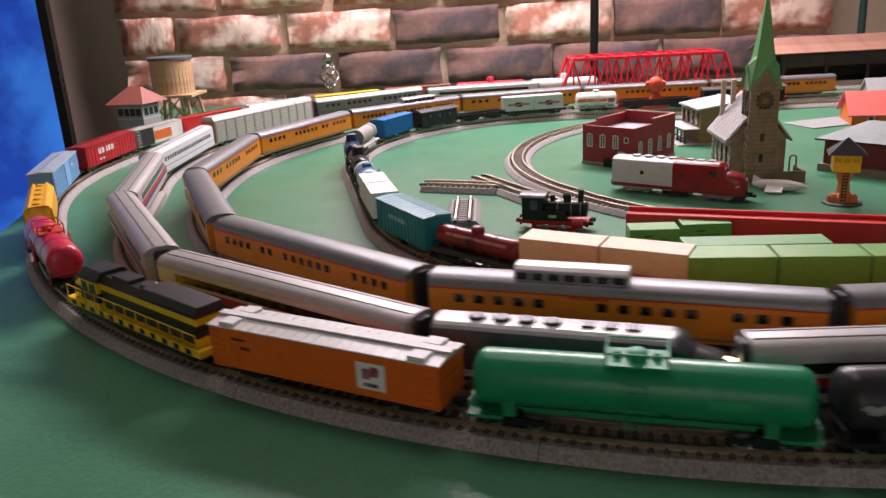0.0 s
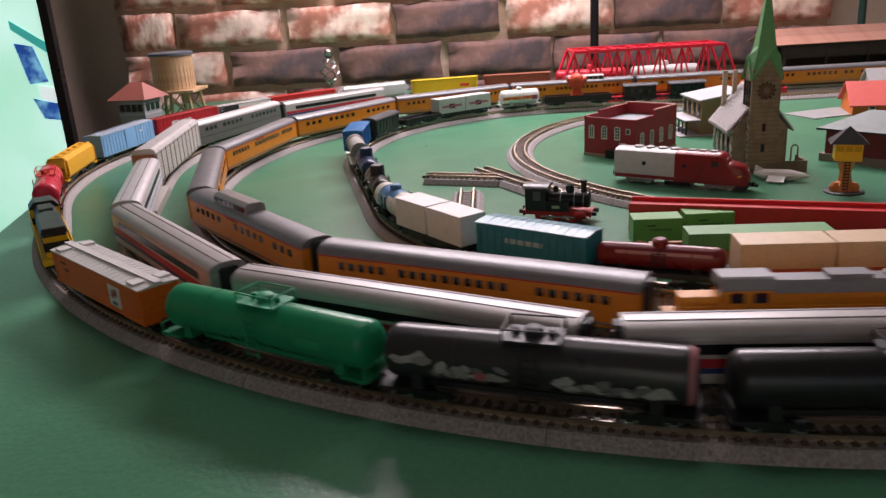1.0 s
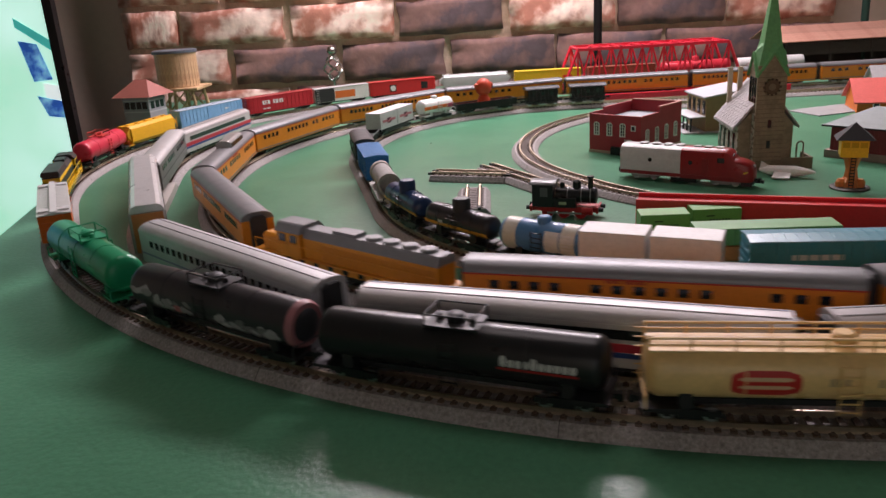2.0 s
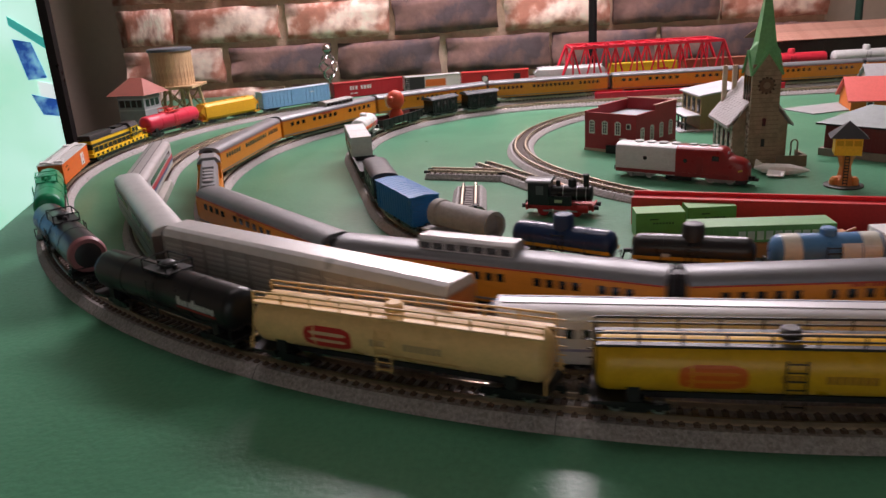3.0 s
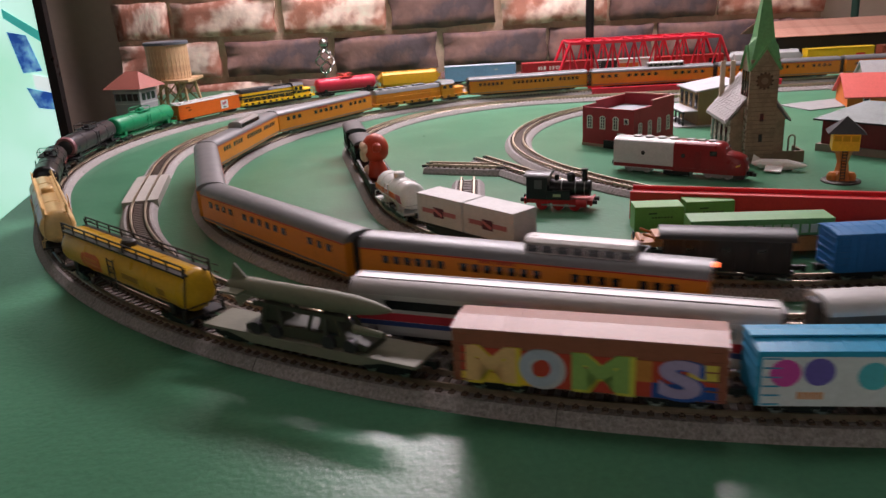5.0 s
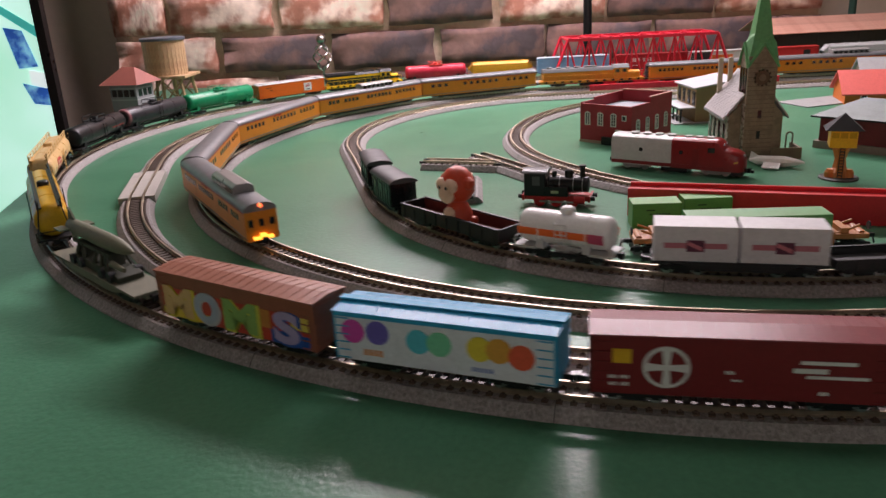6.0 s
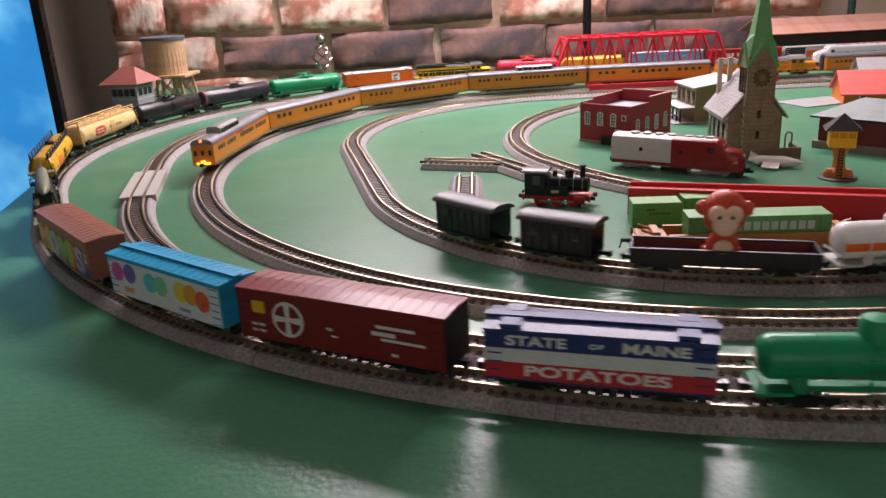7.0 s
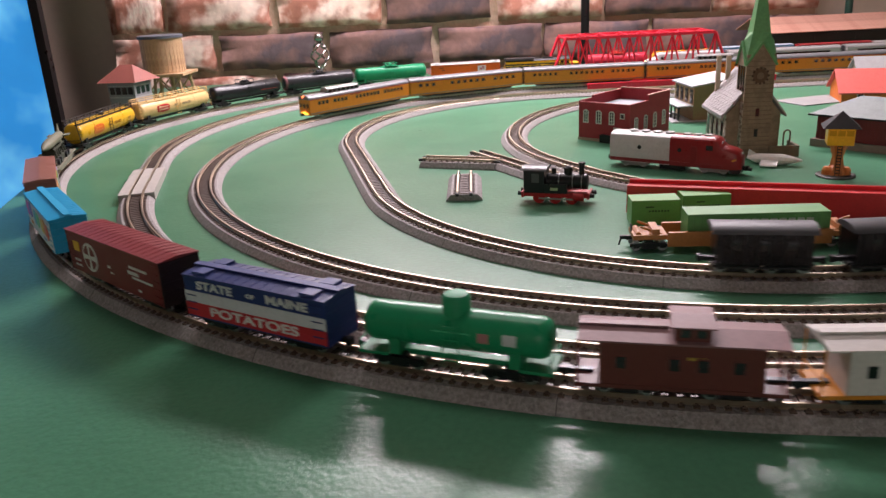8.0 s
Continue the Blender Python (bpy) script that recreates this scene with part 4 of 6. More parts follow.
def build_outer():
    T = TRAINS["outer"]

    def put(s, car):
        tagged(car, group="outer freight train")
        T.append((s + 0.030, car))
    put(1.505, tankcar("white tank car with black fittings", 100, 9, (0.6, 0.59, 0.58), dome="dome"))
    put(1.395, tankcar("glossy red tank car", 104, 9.2, (0.55, 0.03, 0.05), dome="dome"))
    put(1.285, boxcar("brown wooden boxcar with plain sides", 98, 24, 19, (0.3, 0.08, 0.045), (0.27, 0.09, 0.06), ribs=12, name="boxcar"))
    put(1.175, boxcar("yellow refrigerator car with red emblem", 98, 24, 19, (0.75, 0.5, 0.02), (0.6, 0.42, 0.03), stripes=[(22, 36, 12, 16, (0.6, 0.05, 0.03))], name="refrigerator_car"))
    put(1.066, hopper("light grey covered hopper with hatches", 108, (0.5, 0.5, 0.5)))
    c = boxcar("bright red boxcar with black and white emblem", 100, 24, 19, (0.55, 0.03, 0.03), (0.4, 0.03, 0.03), stripes=[(-20, -10, 9, 19, (0.02, 0.02, 0.02)), (28, 38, 10, 20, (0.02, 0.02, 0.02))], name="boxcar")
    disc_marking(c, -15, 14, 4, 9.7, (0.7, 0.7, 0.68))
    put(0.953, c)
    put(0.857, boxcar("white, orange and black boxcar with a graphic side", 84, 24, 19, (0.66, 0.64, 0.6), (0.4, 0.39, 0.38), stripes=[(-42, -12, 5.6, 23.6, (0.03, 0.03, 0.03)), (-11, 20, 9, 19, (0.6, 0.14, 0.03))], name="boxcar"))
    c = boxcar("red steel boxcar with white lettering", 106, 25, 19, (0.42, 0.022, 0.03), (0.33, 0.03, 0.035), ribs=16, name="boxcar")
    bars(c, -30, 15, 9.6, (3, 4), 5.2, WHT)
    bars(c, -30, 9, 9.6, (3, 4), 1.8, WHT)
    put(0.757, c)
    c = boxcar("light blue steel boxcar with ribbed sides", 106, 26.5, 19, (0.22, 0.42, 0.66), (0.4, 0.47, 0.55), ribs=18, door=(0.2, 0.39, 0.62), name="boxcar")
    bars(c, 20, 19, 9.7, (6,), 1.6, WHT)
    put(0.641, c)
    put(0.532, hopper("golden yellow covered hopper", 96, (0.72, 0.37, 0.02), (0.6, 0.3, 0.02), 25))
    put(0.434, tankcar("pink-red tank car with red handrails", 92, 9.4, (0.55, 0.03, 0.06), dome="platform", rail_color=(0.6, 0.06, 0.05)))
    put(0.322, hood_diesel("yellow and black hood diesel locomotive with a green band", (0.78, 0.48, 0.012), (0.03, 0.027, 0.027), (0.016, 0.024, 0.018), 118, banded=True))
    c = boxcar("orange refrigerator car with a silver roof", 103, 22.2, 19, (0.66, 0.125, 0.012), (0.6, 0.59, 0.57), stripes=[(18, 30, 8.4, 18.8, WHT), (20.5, 24, 12.4, 16.6, (0.55, 0.06, 0.1)), (24, 27.5, 13.6, 17.6, (0.5, 0.04, 0.07)), (21, 27, 9.4, 11, (0.04, 0.04, 0.04))], walk_color=(0.62, 0.61, 0.6), name="refrigerator_car")
    bars(c, -40, 17.6, 9.6, (8,), 1.0, (0.1, 0.03, 0.01))
    bars(c, -36, 14, 9.6, (4,), 1.4, (0.1, 0.03, 0.01))
    put(0.206, c)
    c = tankcar("bright green tank car with hatch platform", 108, 9.6, (0.012, 0.235, 0.1), frame_color=(0.012, 0.21, 0.085), rail_color=(0.02, 0.28, 0.13), marks=[(22, 34, 15, 18, (0.03, 0.3, 0.12))])
    put(0.092, c)
    c = tankcar("black tank car with worn white graffiti", 108, 9.8, (0.028, 0.027, 0.03))
    scrawl(c, 9.8, 17.0, -48, -36, 12, 22, 3, 4)
    scrawl(c, 9.8, 17.0, -34, -8, 11, 19, 4, 11)
    scrawl(c, 9.8, 17.0, 10, 46, 10, 17.5, 5, 16)
    patch(c, oval_rows(-19, -15, 12, 15.5), 9.8, 17.0, (0.4, 0.12, 0.13), sides=(1,), lift=.28)
    part("end_band", lathe(bmesh.new(), [(-53.0, 8.8), (-51.5, 9.75), (-50.4, 9.95)], 28, "x", 0, 17.0), paint((0.3, 0.12, 0.13), 0.4), c, "faded red band at one end", smooth=True)
    put(-0.021, c)
    put(-0.138, tankcar("black tank car with a white lettered panel", 110, 9.6, (0.014, 0.014, 0.015), marks=[(18, 46, 14.4, 15.2, (0.35, 0.02, 0.02))]))
    tank = T[-1][1]
    for i in range(10):
        x = 19 + i * 2.7
        patch(tank, oval_rows(x, x + 2.2, 15.6, 19.6 if i in (0, 4) else 18.4, 5), 9.6, 16.8, (0.5, 0.49, 0.48), "lettering", sides=(1,))
    c = tankcar("cream tank car with walkways and a red emblem", 122, 9.8, (0.74, 0.5, 0.22), rail_color=(0.72, 0.48, 0.2), dome="hatch", walkway=True)
    patch(c, oval_rows(-35, -14, 11.5, 20.5), 9.8, 17.0, (0.46, 0.025, 0.022), label="red rounded emblem")
    for z in (14.2, 17.0):
        patch(c, oval_rows(-32.5, -16.5, z, z + 1.3, 4, 8), 9.8, 17.0, (0.62, 0.42, 0.26), lift=.3)
    patch(c, oval_rows(-2, 30, 11.6, 12.5, 4, 8), 9.8, 17.0, (0.55, 0.34, 0.13))
    put(-0.264, c)
    for k, n in enumerate((3, 7)):
        bars(c, -6 + k * 14, 15.5, 9.75, (n,), 2.6, (0.42, 0.3, 0.16))
    c = tankcar("yellow tank car with a black walkway and dome", 124, 9.8, (0.66, 0.37, 0.018), rail_color=(0.03, 0.026, 0.022), dome="hatch", walkway=True)
    patch(c, oval_rows(-35, -14, 11.5, 20.5), 9.8, 17.0, (0.62, 0.12, 0.015), label="orange-red rounded emblem")
    for z in (14.2, 17.0):
        patch(c, oval_rows(-32.5, -16.5, z, z + 1.1, 4, 8), 9.8, 17.0, (0.64, 0.2, 0.02), lift=.3)
    patch(c, oval_rows(40, 50, 12, 13.2, 4, 8), 9.8, 17.0, (0.36, 0.18, 0.02))
    patch(c, oval_rows(41, 48, 14.4, 17.6, 4, 8), 9.8, 17.0, (0.36, 0.18, 0.02))
    for k, n in enumerate((3, 7)):
        bars(c, -4 + k * 13, 15, 9.75, (n,), 2.6, (0.36, 0.18, 0.02))
    put(-0.400, c)
    c = flatcar("olive grey flat car carrying a toy rocket launcher", 104, (0.19, 0.186, 0.135))
    green, khaki = paint((0.05, 0.054, 0.036), 0.6), paint((0.17, 0.17, 0.115), 0.55)
    ld = part("launcher", prism_y(bmesh.new(), [(-26, 7.6), (34, 7.6), (34, 10.4), (24, 12.4), (-18, 12.4), (-26, 10)], -6.5, 6.5), green, c, "olive drab rocket launcher", bevel=.4)
    for sgn in (-1, 1):
        for x in (-19, -9, 17, 27):
            part("wheel", tube(bmesh.new(), (x, sgn * 5, 9.6), (x, sgn * 8.4, 9.6), 2.9, seg=14), M_DARK, ld)
        part("side_rail", box(bmesh.new(), -22, 24, sgn * 4.4 - .6, sgn * 4.4 + .6, 18.2, 20.0), green, ld)
        for x, dx in ((-17, 3), (-7, -2), (6, 2), (15, -1), (23, -4)):
            part("strut", tube(bmesh.new(), (x, sgn * 6, 11.5), (x + dx, sgn * 4.4, 19.5), 1.0, seg=6), green, ld)
    part("cradle", prism_y(bmesh.new(), [(-20, 12), (-8, 12), (-11, 20), (-17, 20)], -4, 4), green, ld, bevel=.3)
    part("cradle", prism_y(bmesh.new(), [(9, 12), (21, 12), (17, 20), (12, 20)], -4, 4), green, ld, bevel=.3)
    part("rocket", lathe(bmesh.new(), [(-38, 2.0), (-34, 3.6), (-20, 4.0), (14, 4.3), (26, 3.8), (34, 2.7), (40, 1.2), (42, .4)], 18, "x", 0, 23.6), khaki, ld, "pale olive rocket", smooth=True)
    part("fin", prism_y(bmesh.new(), [(-37, 26), (-28, 27.6), (-34, 33.5)], -.5, .5), khaki, ld)
    part("fin", prism_y(bmesh.new(), [(-38, 21), (-26, 20), (-34, 14)], -.5, .5), khaki, ld)
    for sgn in (-1, 1):
        part("fin", box(bmesh.new(), -36, -26, *sorted((sgn * 4, sgn * 9)), 23.2, 24.0), khaki, ld)
    part("fuel_canister", tube(bmesh.new(), (28, -5.4, 16.4), (41, -5.4, 16.0), 1.7, 1.2, seg=12), khaki, ld)
    ld.matrix_basis = mm(4, 0, 0, 0, 0, 180)
    put(-0.520, c)
    c = boxcar("brown boxcar painted with bright graffiti letters", 90, 25, 19, (0.3, 0.1, 0.06), (0.36, 0.15, 0.1), ribs=0, name="boxcar")
    for sgn in (-1, 1):
        part("panel", box(bmesh.new(), -42, 42, sgn * 9.62 - .12, sgn * 9.62 + .12, 5.6, 18.6), paint((0.5, 0.06, 0.035)), c)
        for x0, x1, z0, z1, rgb in ((-42, -24, 5.6, 9.5, (0.75, 0.5, 0.06)), (-21, -12, 5.6, 9.6, (0.78, 0.5, 0.03)), (22, 42, 5.6, 11, (0.02, 0.08, 0.32)), (14, 22, 11, 18.6, (0.55, 0.22, 0.05)), (33, 42, 13, 18.6, (0.7, 0.55, 0.1)), (-24, -21, 5.6, 18.6, (0.4, 0.1, 0.08))):
            part("panel", box(bmesh.new(), *sorted((-sgn * x0, -sgn * x1)), sgn * 9.72 - .1, sgn * 9.72 + .1, z0, z1), paint(rgb), c)
        for i, (ch, rgb, under) in enumerate((("M", (0.74, 0.46, 0.2), (0.72, 0.55, 0.05)), ("O", (0.42, 0.46, 0.55), (0.5, 0.5, 0.52)), ("M", (0.28, 0.45, 0.12), (0.62, 0.6, 0.08)), ("S", (0.42, 0.34, 0.55), (0.03, 0.1, 0.4)))):
            x = (-31.5, -14.5, 5.5, 30.5)[i]
            w = (1.4, 1.0, 1.5, 1.6)[i]
            letters(ch, 18, paint(under), c, side_pose(-sgn * (x + 1.0), sgn, 9.78, 11.6), 0.2, wide=w, bold=0.06)
            letters(ch, 17, paint(rgb), c, side_pose(-sgn * x, sgn, 9.95, 12.2), 0.25, wide=w, bold=0.05)
    put(-0.630, c)
    c = boxcar("bright blue boxcar with coloured balloons on white sides", 84, 24, 19, (0.03, 0.33, 0.55), (0.03, 0.34, 0.58), name="boxcar", stripes=[(-41, 41, 5.4, 22.4, (0.7, 0.72, 0.76))], walk_color=(0.03, 0.36, 0.6), hatches=False)
    for x, z, rgb in ((-34, 17, (0.65, 0.08, 0.4)), (-24, 17.4, (0.16, 0.12, 0.45)), (-8, 16, (0.1, 0.5, 0.6)), (0, 16, (0.2, 0.6, 0.35)), (15, 16.2, (0.75, 0.6, 0.06)), (22, 16.4, (0.7, 0.35, 0.06)), (30, 15, (0.75, 0.12, 0.06))):
        disc_marking(c, x, z, 4.7, 9.75 + 0.004 * (x + 40), rgb, 18)
    bars(c, -30, 8, 9.75, (4,), 2.4, (0.7, 0.3, 0.12))
    bars(c, 12, 7.4, 9.75, (6,), 1.6, (0.25, 0.3, 0.55))
    put(-0.724, c)
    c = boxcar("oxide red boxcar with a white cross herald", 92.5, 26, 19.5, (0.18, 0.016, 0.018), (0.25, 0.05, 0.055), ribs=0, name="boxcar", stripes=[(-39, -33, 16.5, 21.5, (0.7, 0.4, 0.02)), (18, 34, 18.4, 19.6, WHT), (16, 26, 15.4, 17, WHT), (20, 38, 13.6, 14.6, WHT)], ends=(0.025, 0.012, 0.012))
    disc_marking(c, -22, 15.5, 7.4, 9.85, (0.68, 0.66, 0.64), 28, (0.18, 0.016, 0.018))
    bars(c, -40, 11, 9.8, (3, 3), 1.1, WHT), bars(c, -40, 8.4, 9.8, (3, 3), 1.1, WHT), bars(c, -4, 14, 9.8, (3,), 1.1, WHT), bars(c, 24, 8, 9.8, (3,), 1.1, WHT), bars(c, -2, 11.5, 9.8, (5,), .7, WHT)
    put(-0.821, c)
    c = boxcar("dark blue, white and red refrigerator car with lettering", 76, 24, 19, (0.025, 0.04, 0.15), (0.03, 0.045, 0.15), name="refrigerator_car", walk_color=(0.04, 0.06, 0.19), stripes=[(-38, 38, 12.4, 17.4, (0.62, 0.62, 0.64)), (-38, 38, 6.2, 12.4, (0.5, 0.03, 0.04))])
    for sgn in (-1, 1):
        letters("STATE", 5.0, M_WHITE, c, side_pose(sgn * 20, sgn, 9.75, 20.4), 0.25, wide=1.45)
        letters("OF", 2.4, M_WHITE, c, side_pose(0, sgn, 9.75, 20.2), 0.25, wide=1.5)
        letters("MAINE", 5.0, M_WHITE, c, side_pose(sgn * -19, sgn, 9.75, 20.4), 0.25, wide=1.45)
        letters("POTATOES", 5.4, M_WHITE, c, side_pose(0, sgn, 9.85, 9.4), 0.25, wide=1.8)
    put(-0.917, c)
    put(-1.003, tankcar("green single-dome tank car with white emblem", 72, 7.6, (0.015, 0.26, 0.11), zc=16.4, dome="dome", frame_color=(0.015, 0.24, 0.1), rail_color=(0.02, 0.28, 0.12), marks=[(10, 14, 15, 18.5, (0.45, 0.2, 0.2)), (19, 24, 15, 19, (0.6, 0.6, 0.6))]))
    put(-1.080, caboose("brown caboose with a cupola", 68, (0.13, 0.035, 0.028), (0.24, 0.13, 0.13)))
    put(-1.158, caboose("white caboose with an orange frame", 74, (0.6, 0.57, 0.54), (0.65, 0.62, 0.58), (0.6, 0.24, 0.03)))


def build_second():
    T = TRAINS["second"]
    rs = [(10.4, 13.8, (0.42, 0.03, 0.045)), (8.2, 10.2, (0.03, 0.06, 0.18))]

    def put(s, car):
        tagged(car, group="silver passenger train")
        T.append((s, car))
    for s, kind in ((1.332, "c"), (1.157, "d"), (0.973, "a"), (0.789, "w"), (0.609, "c"), (0.435, "c"), (0.261, "c"), (-0.017, "c"), (-0.19, "c")):
        if kind == "a":
            put(s, autorack("tall silver auto carrier with slatted sides"))
        elif kind == "w":
            put(s, coach("white passenger car with small dark windows", 163, (0.6, 0.59, 0.61), (0.52, 0.51, 0.51), windows=22, flutes=True, stripe=[(9.4, 10.4, (0.3, 0.28, 0.42))]))
        elif kind == "d":
            put(s, coach("silver double-deck passenger car with dark windows", 166, (0.11, 0.105, 0.1), (0.5, 0.49, 0.48), stripe=[(11.6, 12.4, (0.05, 0.05, 0.05))], windows=18, H=29, rows=(19.4,), gaps=(3, 9, 10)))
        else:
            put(s, coach("silver passenger car with red and blue stripes", 163, AMT, AMTROOF, stripe=rs, band=True, metal=0.15, flutes=True))
    put(0.120, cab_diesel("black, silver and red road diesel with roof fans", (0.045, 0.045, 0.05), (0.015, 0.015, 0.016), (0.045, 0.045, 0.05), stripe=(0.36, 0.36, 0.36), L=108, W=19, H=25, plate=(0.62, 0.61, 0.6), lit=True))
    T[-1][1]["faces_back"] = 1
    head = -1.539
    put(head + 0.055, cab_diesel("silver streamlined cab diesel with a dark roof", (0.5, 0.5, 0.51), (0.3, 0.3, 0.31), (0.5, 0.5, 0.51), stripe=(0.03, 0.07, 0.22), L=106, lit=True))
    T[-1][1]["faces_back"] = 1
    for i in range(4):
        put(head + 0.2 + i * 0.17, coach("silver passenger car with red and blue stripes", 163, AMT, AMTROOF, stripe=rs, band=True, metal=0.15, flutes=True))


def build_third():
    T = TRAINS["third"]
    P = 0.1665

    def put(s, car):
        tagged(car, group="yellow passenger train")
        T.append((s, car))
    yellow = "orange-yellow passenger car with grey roof and red line"
    st = [(20.5, 21.1, (0.42, 0.03, 0.02)), (5.4, 6.4, (0.16, 0.15, 0.15))]
    front = -0.134
    put(front - 0.072, hood_diesel("orange-yellow and grey hood diesel locomotive", (0.62, 0.245, 0.018), (0.2, 0.2, 0.205), (0.55, 0.21, 0.02), 138, (0.55, 0.22, 0.02)))
    for i in range(1, 11):
        put(front + (i - .5) * P, coach(yellow, 161, ORANGE, UPROOF, st, windows=(20, 24, 16)[i % 3], dome=(18 if i in (2, 7) else None), lettered=i % 2 == 0, gaps=((4, 5, 12, 15), (6, 7, 18), (3, 9, 10))[i % 3]))
    for i in range(1, 6):
        put(front - 0.146 - (i - .5) * 0.164, coach(yellow, 161, ORANGE, UPROOF, st, windows=(20, 16, 24)[i % 3], dome=(10 if i == 2 else -26 if i == 5 else None), lettered=i % 2 == 1, gaps=((5, 6, 14), (3, 4, 11), (3, 8, 9, 17))[i % 3], tail=i == 5))


def build_inner():
    T = TRAINS["inner"]

    def put(s, car):
        tagged(car, group="inner freight train")
        T.append((s - 0.016, car))

    def boxes(label, L, deck, loads):
        c = flatcar(label, L, deck, "container_car")
        for x0, x1, H, rgb, stripe in loads:
            crate("container", "", x0, x1, H, rgb, c, stripe)
        return c
    put(-0.09, boxes("flat car carrying green containers", 122, (0.03, 0.03, 0.03), [(-58, -20, 17, (0.14, 0.32, 0.06), None), (-19, 19, 17, (0.14, 0.32, 0.06), None), (20, 58, 17, (0.14, 0.32, 0.06), None)]))
    put(0.036, boxes("flat car carrying bright green containers", 122, (0.03, 0.03, 0.03), [(-58, -20, 17, (0.14, 0.32, 0.06), None), (-19, 19, 17, (0.14, 0.32, 0.06), None), (20, 58, 17, (0.15, 0.34, 0.06), None)]))
    put(0.132, boxes("flat car carrying long cream containers with red stripe", 86, (0.05, 0.03, 0.02), [(-41, -.5, 18, (0.66, 0.48, 0.3), (3.2, 6.2, (0.5, 0.09, 0.03))), (.5, 41, 18, (0.66, 0.48, 0.3), (3.2, 6.2, (0.5, 0.09, 0.03)))]))
    c = tankcar("maroon tank car on a black frame", 60, 5.8, (0.16, 0.015, 0.02), zc=15, dome="hatch", marks=[(-20, 24, 17, 18.4, (0.4, 0.2, 0.18))])
    part("side_rail", box(bmesh.new(), -29, 29, -8.6, 8.6, 7, 9.2), M_DARK, c)
    put(0.206, c)
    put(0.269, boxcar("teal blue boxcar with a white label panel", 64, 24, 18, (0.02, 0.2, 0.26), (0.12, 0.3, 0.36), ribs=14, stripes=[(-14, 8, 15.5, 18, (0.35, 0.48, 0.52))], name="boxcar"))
    put(0.343, boxes("flat car carrying two white containers", 68, (0.02, 0.02, 0.02), [(-33, -1, 17, (0.72, 0.7, 0.68), None), (1, 33, 17, (0.7, 0.68, 0.66), None)]))
    put(0.398, tankcar("blue and white short tank car", 50, 8.4, (0.08, 0.2, 0.38), dome="hatch", marks=[(4, 20, 10, 21, (0.65, 0.64, 0.62))], ends=(0.6, 0.58, 0.5)))
    put(0.4565, tankcar("black tank car with a yellow stripe", 56, 7.0, (0.02, 0.02, 0.022), zc=15.5, dome="dome", marks=[(-27, 27, 11.4, 13.4, (0.55, 0.3, 0.04)), (-14, -10, 12.6, 15, (0.5, 0.5, 0.5))]))
    put(0.520, tankcar("navy tank car with a yellow stripe", 56, 7.0, (0.012, 0.03, 0.085), zc=15.5, dome="dome", marks=[(-27, 27, 11.4, 13.4, (0.55, 0.3, 0.04))]))
    c = flatcar("flat car carrying a grey concrete pipe", 58, (0.5, 0.48, 0.46))
    ld = part("pipe", lathe(bmesh.new(), [(-20, 5.8), (-23.9, 6.2), (-24, 8.2), (-19, 8.2), (-18.5, 7.4), (18, 7.4), (18.5, 8.2), (24, 8.2), (23.9, 6.2), (20, 5.8)], 24, "x", 0, 15.9), shader("grey_concrete", (0.3, 0.28, 0.26), 0.8, 0, 500, 0.2, 0.0002), c, "grey concrete pipe", smooth=True)
    put(0.586, c)
    put(0.652, boxcar("bright blue ribbed boxcar", 60, 23, 18, (0.015, 0.13, 0.36), (0.04, 0.2, 0.46), ribs=15, name="boxcar"))
    put(0.726, old_coach("black covered van with a rounded roof", 62, (0.016, 0.016, 0.017), (0.03, 0.03, 0.032)))
    put(0.793, gondola("low black gondola car", 62, (0.018, 0.018, 0.018), (0.03, 0.03, 0.03), 9.5))
    c = boxes("flat car carrying grey containers with red emblems", 78, (0.02, 0.02, 0.02), [(-38, -.6, 17, (0.56, 0.55, 0.54), None), (.6, 38, 17, (0.56, 0.55, 0.54), None)])
    for x in (-19.3, 19.3):
        for sgn in (-1, 1):
            part("marking", box(bmesh.new(), x - 14, x + 14, sgn * 9.2 - .15, sgn * 9.2 + .15, 14.2, 16.8), paint((0.4, 0.14, 0.16)), c)
            part("marking", prism_y(bmesh.new(), [(x - 4, 12.6), (x + 4, 12.6), (x + 4, 18.2), (x - 4, 18.2)], sgn * 9.3 - .15, sgn * 9.3 + .15), paint((0.09, 0.02, 0.04)), c)
            part("marking", prism_y(bmesh.new(), [(x - 3, 13), (x + 3.6, 16), (x + 3.6, 17.8), (x - 3, 15)], sgn * 9.4 - .15, sgn * 9.4 + .15), paint((0.5, 0.16, 0.18)), c)
    put(0.863, c)
    put(0.944, tankcar("white tank car with an orange stripe", 51, 8.6, (0.72, 0.71, 0.68), dome="hatch", frame_color=(0.5, 0.5, 0.48), marks=[(-24, 14, 13, 16.8, (0.75, 0.13, 0.02)), (14, 22, 12, 17, (0.45, 0.06, 0.12))]))
    c = gondola("black gondola car with a brown inside", 84, (0.016, 0.014, 0.014), (0.13, 0.03, 0.025), 12.5)
    put(1.018, c)
    bm = bmesh.new()
    # the plain red toy monkey that rides in the gondola, one mesh
    lathe(bm, [(6.4, 6.5), (9, 8.2), (14, 7.6), (19, 5.2), (21, 4)], 18, "z", 0, 0)
    for y in (-9.6, 9.6):
        lathe(bm, [(27.5, 1.2), (29, 3.0), (31, 3.4), (33, 3.0), (34.5, 1.2)], 12, "z", 0, y)
